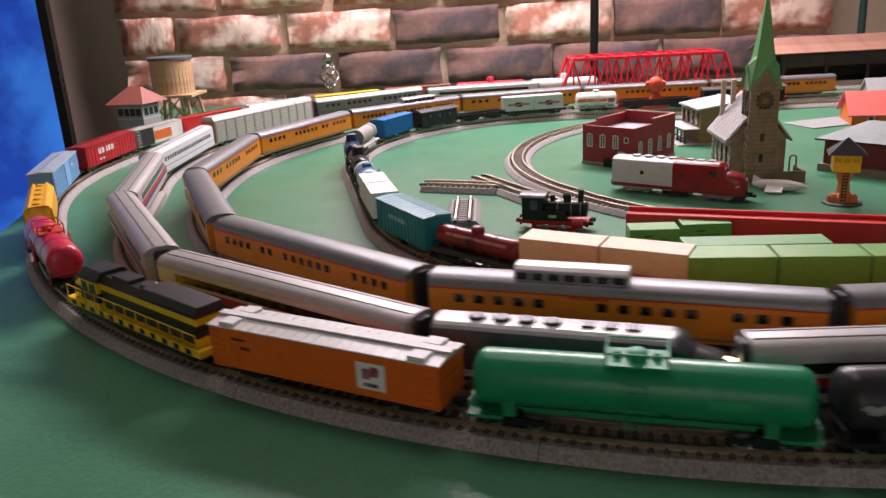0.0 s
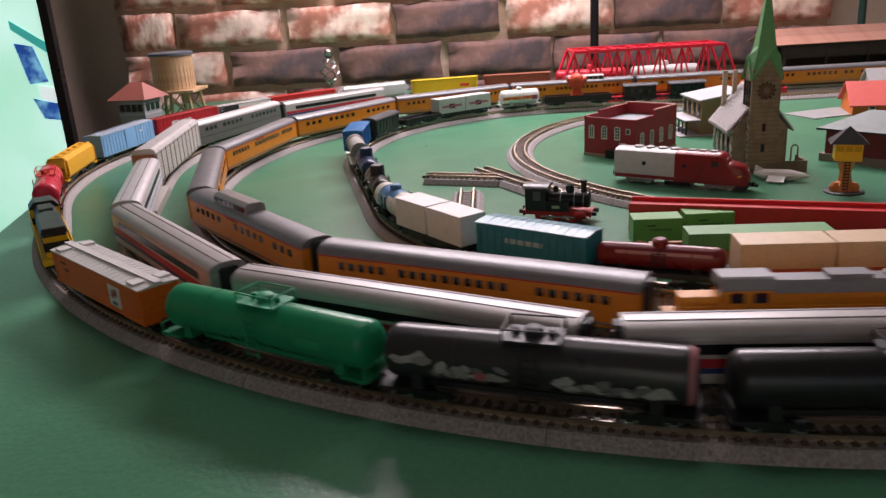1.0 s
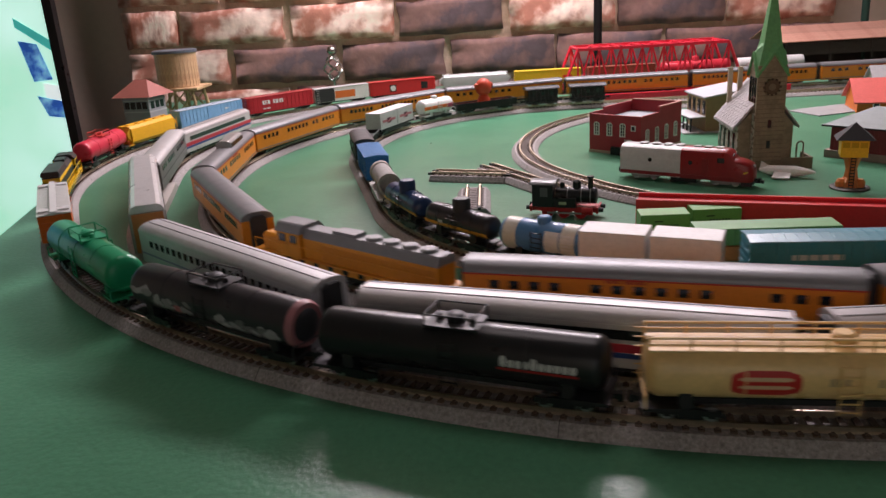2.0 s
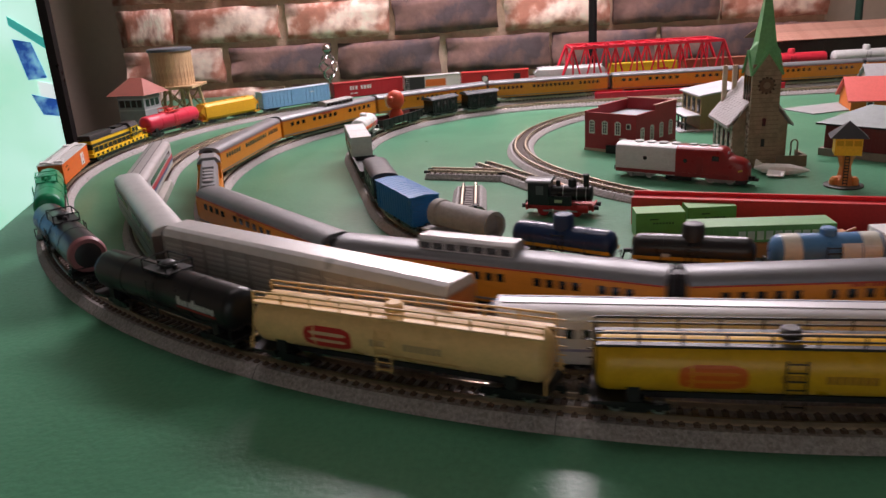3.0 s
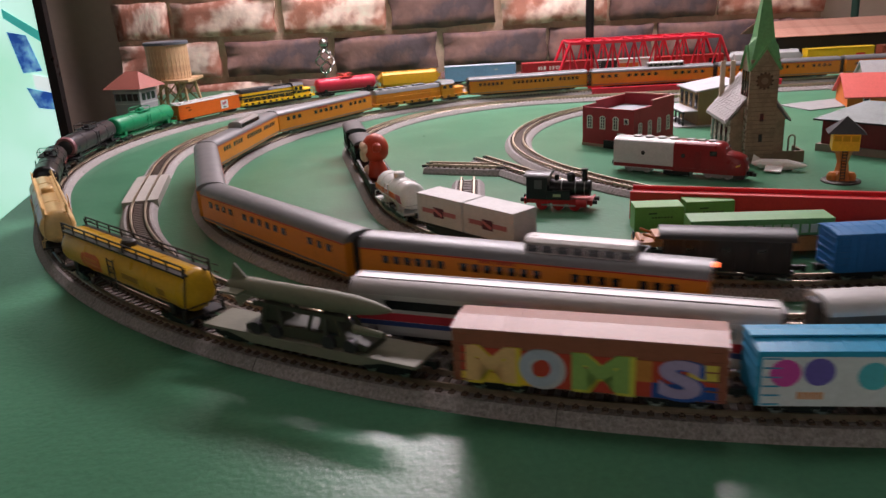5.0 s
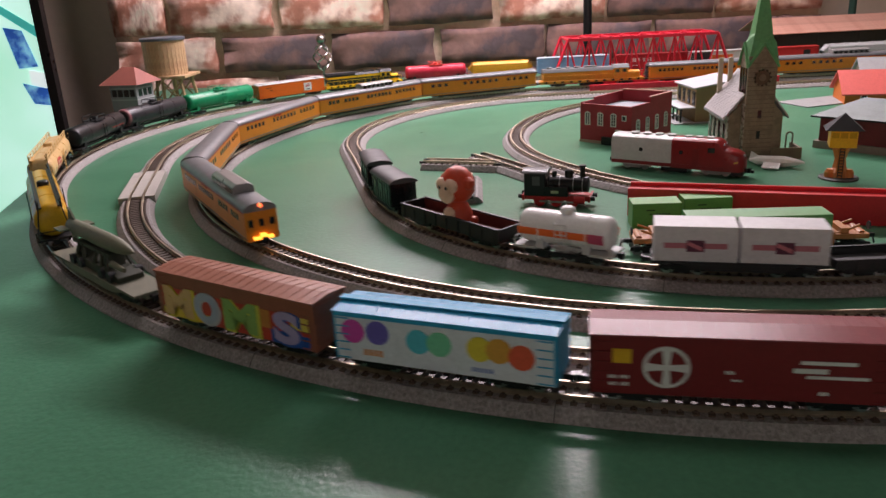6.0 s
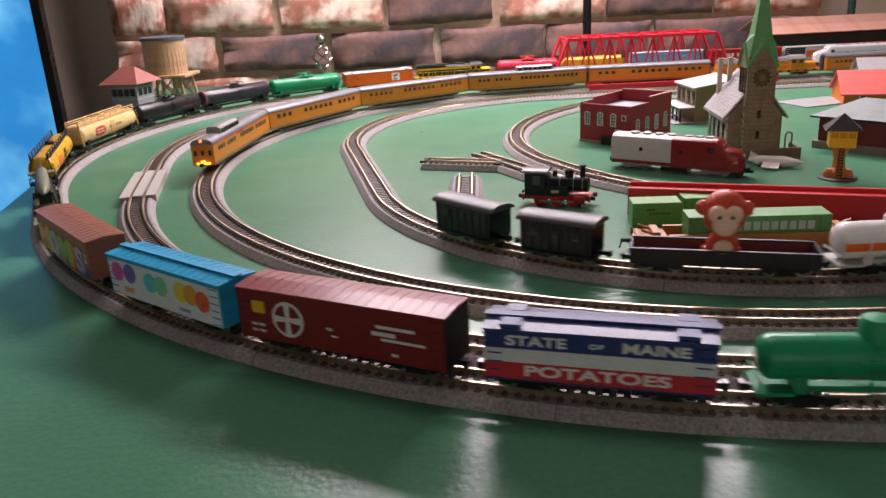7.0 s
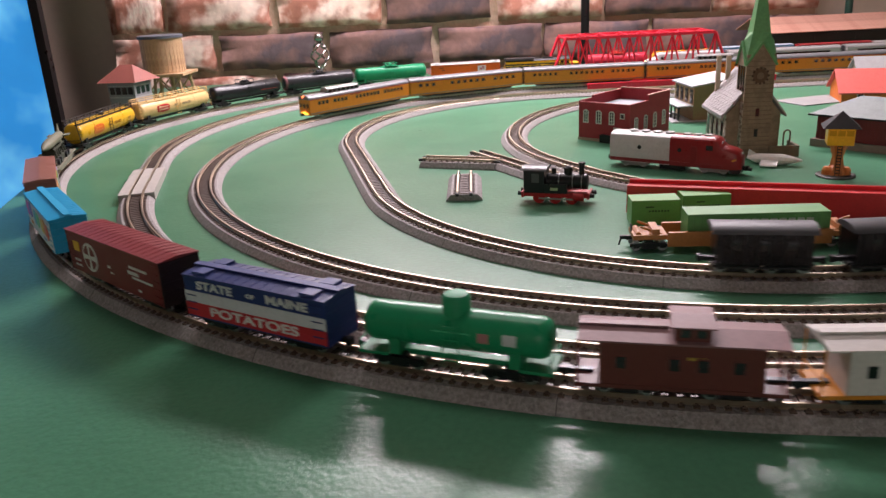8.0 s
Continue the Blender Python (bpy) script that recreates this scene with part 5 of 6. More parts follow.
    lathe(bm, [(19.5, 4), (21.5, 7.4), (25, 9.4), (30, 9.9), (34.5, 8.6), (38, 5.6), (39.6, 2)], 20, "z", 0, 0)
    for y in (-6.4, 6.4):
        lathe(bm, [(6.4, 2.6), (8, 3.4), (10.5, 2.6)], 10, "z", -5, y)
    toy = part("toy_monkey", bm, paint((0.52, 0.06, 0.025), 0.45), c, "red plastic toy monkey with a cream face", smooth=True)
    toy.matrix_basis = mm(0, 0, 0, 0, 0, 90)
    bm = bmesh.new()
    for y, z, r, x in ((-3.2, 30.0, 4.4, 8.3), (3.2, 30.0, 4.4, 8.3), (0, 25.4, 5.8, 8.6), (0, 13, 4.4, 6.9)):
        lathe(bm, [(x - 4, r * .3), (x - 2, r * .95), (x, r), (x + 1.6, r * .8), (x + 2.6, r * .4)], 16, "x", y, z)
    f = part("face", bm, paint((0.72, 0.5, 0.36), 0.5), toy, smooth=True)
    bm = bmesh.new()
    for y in (-2.8, 2.8):
        lathe(bm, [(10.2, .5), (11.0, 1.0), (11.4, .6)], 8, "x", y, 29.4)
    part("eyes", bm, M_BLACK, toy)
    put(1.096, old_coach("black passenger van with a vaulted grey roof", 45, (0.008, 0.008, 0.009), (0.06, 0.06, 0.063)))
    put(1.154, old_coach("black goods van with a vaulted grey roof", 48, (0.008, 0.008, 0.009), (0.07, 0.07, 0.075)))


build_outer()
build_second()
build_third()
build_inner()


# ---- tracks on the table ----
track(wrap(OUTER, 0.16), "outer loop of grey-ballasted model railway track", 0, OUTER.length, near=300)
track(wrap(SECOND, 0.10), "second loop of grey-ballasted model railway track", 0, SECOND.length, near=300)
track(wrap(THIRD, 0.10), "third loop of grey-ballasted model railway track", 0, THIRD.length, near=300)
track(wrap(INNER, 0.10), "inner loop of grey-ballasted model railway track", 0, INNER.length, near=300)
track(SIDING, "curved siding of grey-ballasted model railway track", 0.9, SIDING.length, lower=0.4, near=160)


def rerailer():
    """Grey rerailing plate over the straight at the turn of the second loop."""
    t = thing("rerailer", "light grey plastic rerailer plate on the track", "model track")
    line = Open([tuple(SECOND.at(0.535 + 0.11 * i / 20)) for i in range(21)])
    mat = paint((0.42, 0.39, 0.35), 0.6)
    for a, b in ((-12.8, -5.6), (5.6, 12.8)):
        part("plate", sweep(bmesh.new(), line, [(a, .1), (b, .1), (b, 6.6), (a, 6.6)], 0.004, 0.095), mat, t)
    part("plate", sweep(bmesh.new(), line, [(-3.6, 5), (3.6, 5), (3.6, 6.8), (-3.6, 6.8)], 0.004, 0.095), mat, t)


rerailer()


def loose_piece(x, y, angle, length, label, material_group="loose track pieces"):
    t = track(Open([(-length / 2, 0), (-length / 6, 0), (length / 6, 0), (length / 2, 0)]), label, 0, length, near=60, name="track_piece", m=pose(x, y, 0, 0, 0, angle), kind="")
    tagged(t, group=material_group)
    for sx in (-1, 1):
        for y_ in (-4.75, 4.75):
            part("rail_joiner", box(bmesh.new(), sx * length / 2 / K - 3, sx * length / 2 / K + 3, y_ - 1.1, y_ + 1.1, 4.2, 6.2), M_DARK, t)
    return t


loose_piece(0.008, 0.620, -20, 0.064, "short straight piece of loose track lying on the table")
loose_piece(0.052, 0.592, -62, 0.124, "straight piece of loose track lying beside the siding")
loose_piece(0.009, 0.542, 88, 0.062, "short piece of loose track with bright metal rails")


# ---- the screen beside the table ----
def television():
    global PICTURE, PICTURE_SKY
    tv = thing("television", "large flat television with a thin black frame, switched on", "television")
    x0, x1, z0, z1, y = -1.72, -0.605, -0.30, 0.36, 1.20
    bm = bmesh.new()
    for a, b, c, d in ((x0, x0 + .014, z0, z1), (x1 - .014, x1, z0, z1), (x0 + .014, x1 - .014, z0, z0 + .014), (x0 + .014, x1 - .014, z1 - .014, z1)):
        box(bm, a / K, b / K, y / K - 2, y / K + 12, c / K, d / K)
    part("frame", bm, M_BLACK, tv)
    part("back", box(bmesh.new(), x0 / K + 14, x1 / K - 14, y / K + 10, y / K + 12, z0 / K + 14, z1 / K - 14), M_BLACK, tv)
    screen = part("screen", box(bmesh.new(), x0 / K + 14, x1 / K - 14, y / K + 7, y / K + 9.9, z0 / K + 14, z1 / K - 14), shader("screen_light_green", (0.42, 0.86, 0.62), 0.3, 0, 3, 0.12, glow=1.0, second=(0.62, 0.95, 0.85), mixscale=3), tv, "glowing pale green television picture")
    blue = shader("screen_boat_blue", (0.02, 0.09, 0.4), 0.3, 0, 20, 0.3, glow=0.8, second=(0.2, 0.5, 0.75), mixscale=30)
    bm = bmesh.new()
    prism_y(bm, [(-660, 34), (-621, 24), (-621, -2), (-648, 2)], y / K + 5.5, y / K + 6.9)
    prism_y(bm, [(-672, 118), (-644, 112), (-630, 58), (-660, 56)], y / K + 5.5, y / K + 6.9)
    part("picture_boat", bm, blue, screen)
    part("picture_sail", prism_y(bmesh.new(), [(-672, 152), (-621, 116), (-621, 100), (-672, 138)], y / K + 5.2, y / K + 6.6), shader("screen_teal", (0.05, 0.4, 0.36), 0.3, 0, 20, 0.2, glow=0.8), screen)
    part("picture_deck", prism_y(bmesh.new(), [(-646, 54), (-622, 48), (-622, 25), (-646, 31)], y / K + 5.2, y / K + 6.6), shader("screen_white", (0.85, 0.95, 0.95), 0.3, 0, 20, 0.1, glow=0.9), screen)
    PICTURE = part("picture_sea", box(bmesh.new(), -1000, -619.5, y / K + 3, y / K + 4.2, -280, 340), shader("screen_deep_blue", (0.012, 0.06, 0.42), 0.3, 0, 6, 0.4, glow=0.8, second=(0.03, 0.16, 0.62), mixscale=7), tv)
    bm = box(bmesh.new(), -1000, -619.5, y / K + 1, y / K + 2.2, -280, 340)
    PICTURE_SKY = part("picture_sky", bm, shader("screen_sky_blue", (0.03, 0.28, 0.72), 0.3, 0, 4, 0.3, glow=0.85, second=(0.14, 0.5, 0.86), mixscale=6), tv)
    stand = part("stand", box(bmesh.new(), -1250, -1050, 1190, 1290, -758, -300), M_BLACK, tv)


television()


# ---- buildings and small things on the table ----
def arched_window(parent, m, w, h, frame_rgb=(0.66, 0.63, 0.58)):
    fr = new("window_frame", WINFRAME(w, h, frame_rgb))
    fr.parent, fr.matrix_basis = parent, m
    return fr


FRAMES = {}


def WINFRAME(w, h, rgb):
    key = (w, h, rgb)
    if key not in FRAMES:
        bm = bmesh.new()
        box(bm, -w / 2, -w / 2 + .8, -.5, .3, 0, h), box(bm, w / 2 - .8, w / 2, -.5, .3, 0, h), box(bm, -w / 2, w / 2, -.55, .3, -.4, .6)
        pts = [(math.cos(a) * w / 2, h + math.sin(a) * w * .42) for a in np.linspace(0, math.pi, 9)]
        for (a, b), (c, d) in zip(pts, pts[1:]):
            tube(bm, (a, -.1, b), (c, -.1, d), .5, seg=5)
        box(bm, -.25, .25, -.4, .2, 0, h + w * .4)
        for k in (1, 2, 3):
            box(bm, -w / 2, w / 2, -.4, .2, h * k / 3.2 - .2, h * k / 3.2 + .2)
        FRAMES[key] = mesh_of(bm, paint(rgb))
    return FRAMES[key]


def red_factory():
    b = thing("factory_building", "dark red brick model factory with arched white windows", "model building", pose(0.158, 0.672, 0, 0, 0, 46.5))
    rgb = (0.33, 0.022, 0.03)
    mat = shader("red_model_brick", rgb, 0.6, 0, 900, 0.25, 0.0001, second=(0.26, 0.018, 0.024), mixscale=60)
    L, D, H, HB = 71, 53, 28, 39
    part("shell", box(bmesh.new(), 0, L, 0, D, 2.4, H), mat, b)
    part("base", box(bmesh.new(), -.6, L + .6, -.6, D + .6, 0, 2.4), paint((0.4, 0.3, 0.22), 0.7), b)
    part("roof", box(bmesh.new(), 2, L - 2, 2, D - 2, H + .02, H + .5), paint((0.3, 0.32, 0.34), 0.6), b, "grey flat roof")
    bm = bmesh.new()
    for a, c, d, e, z in ((0, L * .45, 0, 1.8, H + 7), (L * .45, L, 0, 1.8, HB), (L - 1.8, L, 1.8, D - 1.8, HB), (0, L * .3, D - 1.8, D, H + 8), (L * .3, L, D - 1.8, D, HB - 1), (0, 1.8, 1.8, D - 1.8, H + 7)):
        box(bm, a, c, d, e, H + .01, z)
    part("parapet", bm, mat, b)
    bm = bmesh.new()
    for a, c, d, e, z in ((L * .45, L, -.4, 2.2, HB), (L - 2.2, L + .4, 2.2, D - 2, HB)):
        box(bm, a, c, d, e, z + .02, z + .9)
    part("coping", bm, paint((0.45, 0.2, 0.16), 0.6), b)
    for i in range(4):
        x = 10.5 + i * 16.5
        fr = arched_window(b, mm(x, -.3, 9.5), 5.8, 10.5)
        shared("pane", pane_mesh(5.4, 11), fr, mm(0, .35, 6))
    for i in range(3):
        y = 45 - i * 13.5
        fr = arched_window(b, mm(-.3, y, 16.5, 0, 0, -90), 5.6, 9)
        shared("pane", pane_mesh(5.4, 10), fr, mm(0, .35, 5.5))
    fr = part("window_frame", box(bmesh.new(), -.7, 0, 5, 9.5, 22, 27), paint((0.6, 0.58, 0.55)), b)
    shared("pane", pane_mesh(3, 3.4), fr, mm(-.6, 7.25, 24.5, 0, 0, 90))
    part("door", box(bmesh.new(), -.7, 0, 9, 16, 2.4, 14), paint((0.55, 0.5, 0.46)), b)
    part("dock", box(bmesh.new(), -4, -.6, 18, 28, 0, 7), M_BLACK, b)


def corner_shop():
    b = thing("shop_building", "small tan model shop with a black porch and grey roof", "model building", pose(0.244, 0.770, 0, 0, 0, 3))
    tan = paint((0.3, 0.21, 0.11), 0.7)
    part("base", box(bmesh.new(), -22, 42, -3, 62, 0, 1.2), paint((0.42, 0.42, 0.43), 0.6), b)
    part("shell", prism_y(bmesh.new(), [(0, 1.2), (40, 1.2), (40, 40), (0, 34)], 0, 55), tan, b)
    part("roof", prism_y(bmesh.new(), [(-3, 33.8), (43, 40.6), (43, 42), (-3, 35.2)], -2, 57), paint((0.42, 0.42, 0.44), 0.55), b)
    bm = bmesh.new()
    for y in (2, 13, 24, 35, 46, 53):
        tube(bm, (-14, y, 1.2), (-14, y, 14), .9, seg=6)
    box(bm, -15, -13, 1, 54, 13, 15), box(bm, -15, -13, 1, 54, 6, 7)
    part("porch", bm, M_DARK, b)
    part("porch_roof", box(bmesh.new(), -16, 0, 0, 55, 15, 16), paint((0.5, 0.5, 0.52), 0.6), b)
    for y in (6, 20, 34, 47):
        part("shutter", box(bmesh.new(), -.6, 0, y - 3.4, y + 3.4, 17.5, 31), M_DARK, b)
        shared("window", pane_mesh(4.2, 9), b, mm(-.7, y, 24, 0, 0, 90))


def church():
    b = thing("church", "stone model church with a green spire and clock tower", "model building", pose(0.229, 0.600, 0, 0, 0, -4))
    stone = shader("brown_model_stone", (0.27, 0.205, 0.135), 0.75, 0, 600, 0.25, 0.00015, second=(0.19, 0.14, 0.09), mixscale=110)
    pale = shader("pale_rubble_stone", (0.4, 0.36, 0.3), 0.8, 0, 420, 0.4, 0.0006, second=(0.13, 0.1, 0.07), mixscale=330, spread=(0.5, 0.56))
    green = shader("green_copper_paint", (0.12, 0.34, 0.12), 0.55, 0, 500, 0.2, 0.00008, second=(0.09, 0.26, 0.1), mixscale=50)
    tile = paint((0.4, 0.375, 0.37), 0.6)
    W, H = 21.5, 80
    part("tower", box(bmesh.new(), 0, W, 0, W, 0, H), stone, b)
    part("rubble_face", box(bmesh.new(), -.8, -.02, .2, W, 0, 44), pale, b)
    for k in range(22):
        z = 3.2 + k * 3.4
        part("course", box(bmesh.new(), .1, W - .1, -.28, .1, z, z + .3), paint((0.14, 0.105, 0.065), 0.8), b)
    # spire with a small gable over each face
    bm = bmesh.new()
    c = W / 2
    base = [(-1.2, -1.2), (W + 1.2, -1.2), (W + 1.2, W + 1.2), (-1.2, W + 1.2)]
    ring = []
    for i in range(4):
        (ax, ay), (bx, by) = base[i], base[(i + 1) % 4]
        ring += [(ax, ay, H - 8), ((ax + bx) / 2, (ay + by) / 2, H + 9)]
    low = [bm.verts.new((x * K, y * K, z * K)) for x, y, z in ring]
    mid = [bm.verts.new(((c + (x - c) * .55) * K, (c + (y - c) * .55) * K, (H + 16) * K)) for x, y, z in ring]
    top = bm.verts.new((c * K, c * K, (H + 66) * K))
    for i in range(8):
        j = (i + 1) % 8
        bm.faces.new((low[i], low[j], mid[j], mid[i]))
        bm.faces.new((mid[i], mid[j], top))
    bm.faces.new(low[::-1])
    part("spire", bm, green, b)
    for i, (m, w) in enumerate(((mm(c, -.2, 0), 0), (mm(-.2, c, 0, 0, 0, -90), 0))):
        g = part("gable", prism_y(bmesh.new(), [(-c, H - 4), (c, H - 4), (0, H + 8)], -.4, .6), stone, b)
        g.matrix_basis = m
        for sgn in (-1, 1):
            e = part("gable_trim", tube(bmesh.new(), (sgn * (c + 1), -.8, H - 8), (0, -.8, H + 9.5), 1.1, seg=6), green, b)
            e.matrix_basis = m
    clock = part("clock", tube(bmesh.new(), (c, -.9, 64), (c, .2, 64), 5.4, seg=24), paint((0.12, 0.07, 0.04), 0.6), b)
    bm = bmesh.new()
    for k in range(12):
        a = k * math.pi / 6
        tube(bm, (c + 5.2 * math.cos(a), -1.1, 64 + 5.2 * math.sin(a)), (c + 6.6 * math.cos(a), -1.1, 64 + 6.6 * math.sin(a)), .8, seg=5)
    part("clock_ring", bm, paint((0.09, 0.05, 0.03), 0.6), clock)
    part("clock_face", tube(bmesh.new(), (c, -1.2, 64), (c, -.85, 64), 2.6, seg=16), paint((0.2, 0.14, 0.09), 0.6), clock)
    for z in (17, 33):
        part("slit_window", box(bmesh.new(), c - 1.3, c + 1.3, -.45, .1, z, z + 6), M_GLASS, b)
    for y in (4.5, 10.7, 17):
        part("belfry_opening", box(bmesh.new(), -.5, .1, y - 1.7, y + 1.7, 52, 71), M_GLASS, b)
    # nave behind the tower
    part("nave", box(bmesh.new(), -10, 31, 7, 64, 0, 34), stone, b)
    part("nave_rubble", box(bmesh.new(), -10.8, -10.02, 7, 64, 0, 34), pale, b)
    for y in (16, 30, 44, 57):
        part("nave_window", box(bmesh.new(), -11.2, -10.7, y - 2.4, y + 2.4, 9, 27), M_GLASS, b)
    part("nave_roof", prism_y(bmesh.new(), [(-15, 31), (11, 62), (35, 31), (35, 33), (11, 64.5), (-15, 33)], 5, 66), tile, b)
    me = mesh_of(box(bmesh.new(), -1.2, 1.2, -3.2, 3.2, -.25, .25), tile)
    ang = math.degrees(math.atan2(31, 26))
    for r in range(13):
        for k in range(8):
            f = r / 13
            shared("shingle", me, b, mm(-14.3 + 26 * f, 9 + k * 7.2 + (r % 2) * 2.6, 34.2 + 31 * f, 0, -ang + 4, 0))
    part("gable_wall", prism_y(bmesh.new(), [(-10, 33.9), (31, 33.9), (11, 59)], 7.2, 9), stone, b)
    bm = bmesh.new()
    box(bm, 21.6, 45, -1, .8, 0, 9), box(bm, 43.2, 45, .8, 22, 0, 9)
    part("yard_wall", bm, paint((0.2, 0.15, 0.1), 0.7), b)
    bm = bmesh.new()
    tube(bm, (36, 10, 0), (36, 10, 17), .7, seg=8), tube(bm, (41, 10, 0), (41, 10, 17), .7, seg=8)
    pts = [(38.5 + 2.5 * math.cos(a), 10, 17 + 2.5 * math.sin(a)) for a in np.linspace(0, math.pi, 7)]
    for p, q in zip(pts, pts[1:]):
        tube(bm, p, q, .7, seg=6)
    part("gate_arch", bm, paint((0.25, 0.21, 0.16), 0.6), b)
    part("chimney", box(bmesh.new(), -6, -2.5, 60, 63, 40, 74), paint((0.5, 0.4, 0.3), 0.7), b)
    part("chimney", box(bmesh.new(), 2, 5.5, 60, 63, 40, 74), paint((0.5, 0.4, 0.3), 0.7), b)


def station():
    b = thing("station_building", "long red model station with a grey hipped roof", "model building", pose(0.304, 0.634, 0, 0, 0, -50))
    red = shader("red_board_siding", (0.17, 0.022, 0.026), 0.6, 0, 700, 0.2, 0.0001)
    L, D = 150, 52
    part("plinth", box(bmesh.new(), -3, L + 3, -3, D + 3, 0, 6), paint((0.24, 0.19, 0.16), 0.8), b)
    part("shell", box(bmesh.new(), 0, L, 0, D, 6, 27), red, b)
    bm = bmesh.new()
    lo = [bm.verts.new((x * K, y * K, 27 * K)) for x, y in ((-5, -6), (L + 5, -6), (L + 5, D + 6), (-5, D + 6))]
    hi = [bm.verts.new((x * K, D / 2 * K, 39.5 * K)) for x in (22, L - 22)]
    for f in ((lo[0], lo[1], hi[1], hi[0]), (lo[1], lo[2], hi[1]), (lo[2], lo[3], hi[0], hi[1]), (lo[3], lo[0], hi[0]), tuple(lo[::-1])):
        bm.faces.new(f)
    part("roof", bm, paint((0.17, 0.2, 0.19), 0.55), b)
    bm = bmesh.new()
    box(bm, -5.4, L + 5.4, -6.4, D + 6.4, 25.6, 26.98)
    part("eaves", bm, M_DARK, b)
    bm = bmesh.new()
    for i in range(50):
        box(bm, i * 3 + .1, i * 3 + .5, -.25, .1, 6.2, 25.5)
    part("siding", bm, red, b)
    for x in (22, 58, 92, 126):
        fr = part("window_frame", box(bmesh.new(), x - 4, x + 4, -.7, .1, 11, 22), paint((0.3, 0.1, 0.1)), b)
        for dx in (-1.8, 1.8):
            for z in (14, 19):
                shared("pane", pane_mesh(2.8, 4), fr, mm(x + dx, -.75, z))


def signal_tower():
    b = thing("signal_tower", "yellow and orange toy signal tower with a black roof", "model building", pose(0.272, 0.532, 0, 0, 0, -20))
    orange, yellow = paint((0.6, 0.2, 0.05), 0.45), paint((0.75, 0.42, 0.01), 0.35)
    base = part("base", lathe(bmesh.new(), [(0, 13), (1, 13), (1.6, 11.5)], 24, "z", 0, 0), paint((0.05, 0.045, 0.035), 0.6), b)
    part("column", lathe(bmesh.new(), [(1.6, 7.6), (5, 7), (8, 4.4), (14, 3.6), (20, 5.2), (23, 7)], 6, "z", 0, 0), orange, b, bevel=0)
    for x in (-6, 6):
        part("foot", lathe(bmesh.new(), [(1.6, 3.4), (5, 3.4), (7, 2)], 12, "z", x, -2), orange, b)
    bm = bmesh.new()
    for x in (-1.4, 1.4):
        tube(bm, (x, -6.4, 1.6), (x, -7.2, 24), .3, seg=5)
    for k in range(10):
        box(bm, -1.6, 1.6, -7, -6.4, 3 + k * 2.1, 3.7 + k * 2.1)
    part("ladder", bm, M_BLACK, b)
    part("cabin", box(bmesh.new(), -8.5, 8.5, -8, 8, 23, 35), yellow, b, bevel=.4)
    for x in (-5.4, 0, 5.4):
        part("window", box(bmesh.new(), x - 2.2, x + 2.2, -8.3, -7.9, 29.8, 33.4), paint((0.5, 0.3, 0.02), 0.2), b, "amber glazing")
    bm = bmesh.new()
    lo = [bm.verts.new((x * K, y * K, 35.1 * K)) for x, y in ((-12, -11), (12, -11), (12, 11), (-12, 11))]
    hi = bm.verts.new((0, 0, 46 * K))
    for i in range(4):
        bm.faces.new((lo[i], lo[(i + 1) % 4], hi))
    bm.faces.new(lo[::-1])
    part("roof", bm, M_DARK, b)


def gable_house(name, label, x, y, rz, L, D, H, R, wall, roof, dormers=0):
    b = thing(name, label, "model building", pose(x, y, 0, 0, 0, rz))
    part("shell", prism(bmesh.new(), [(0, 0), (D, 0), (D, H), (D / 2, R - 1.5), (0, H)], 0, L), paint(wall, 0.6), b)
    part("roof", prism(bmesh.new(), [(-4, H - 3), (D / 2, R - 1), (D + 4, H - 3), (D + 4, H - 1.5), (D / 2, R + .6), (-4, H - 1.5)], -4, L + 4), paint(roof, 0.5), b)
    for i in range(dormers):
        xx = L * (i + .6) / (dormers + .2)
        d = part("dormer", prism_y(bmesh.new(), [(xx - 5, H - 1), (xx + 5, H - 1), (xx + 5, H + 7), (xx, H + 12), (xx - 5, H + 7)], 1, D / 2), paint(wall, 0.6), b)
        shared("pane", pane_mesh(4, 5), d, mm(xx, .8, H + 4))
    for i in range(3):
        xx = L * (i + .5) / 3
        fr = part("window_frame", box(bmesh.new(), xx - 3.4, xx + 3.4, -.6, .1, H * .35, H * .8), M_WHITE, b)
        shared("pane", pane_mesh(5, H * .36), fr, mm(xx, -.62, H * .575))
    return b


def train_shed():
    b = thing("train_shed", "long wooden engine shed with a pinkish plank roof", "model building", pose(0.502, 1.218, 0))
    L, D = 520, 105
    plank = shader("pink_stained_wood", (0.52, 0.27, 0.2), 0.6, 0, 300, 0.16, 0.0001, second=(0.43, 0.21, 0.155), mixscale=45, island=0.12)
    dark = shader("dark_stained_wood", (0.05, 0.035, 0.03), 0.6, 0, 300, 0.2)
    part("back_wall", box(bmesh.new(), 0, L, D - 3, D, 0, 46), dark, b)
    part("front_wall", box(bmesh.new(), 0, L, 8, 10, 26, 44), dark, b)
    for i in range(9):
        part("post", box(bmesh.new(), 4 + i * 63, 8 + i * 63, 7, 11, 0, 44), dark, b)
    part("end_gable", prism(bmesh.new(), [(4, 44), (D - 2, 44), (D / 2, 65)], 0, 3), dark, b)
    part("floor", box(bmesh.new(), 0, L, 11, D - 3, 0, 1), dark, b)
    n = 8
    me = mesh_of(box(bmesh.new(), -18, L + 12, -4.1, 4.1, -.7, .7), plank)
    for sgn in (0, 1):
        for k in range(n):
            f = (k + .5) / n
            y = -6 + f * (D / 2 + 6) if sgn == 0 else D + 6 - f * (D / 2 + 6)
            shared("plank", me, b, mm(0, y, 48 + 20 * f, 19 if sgn == 0 else -19))


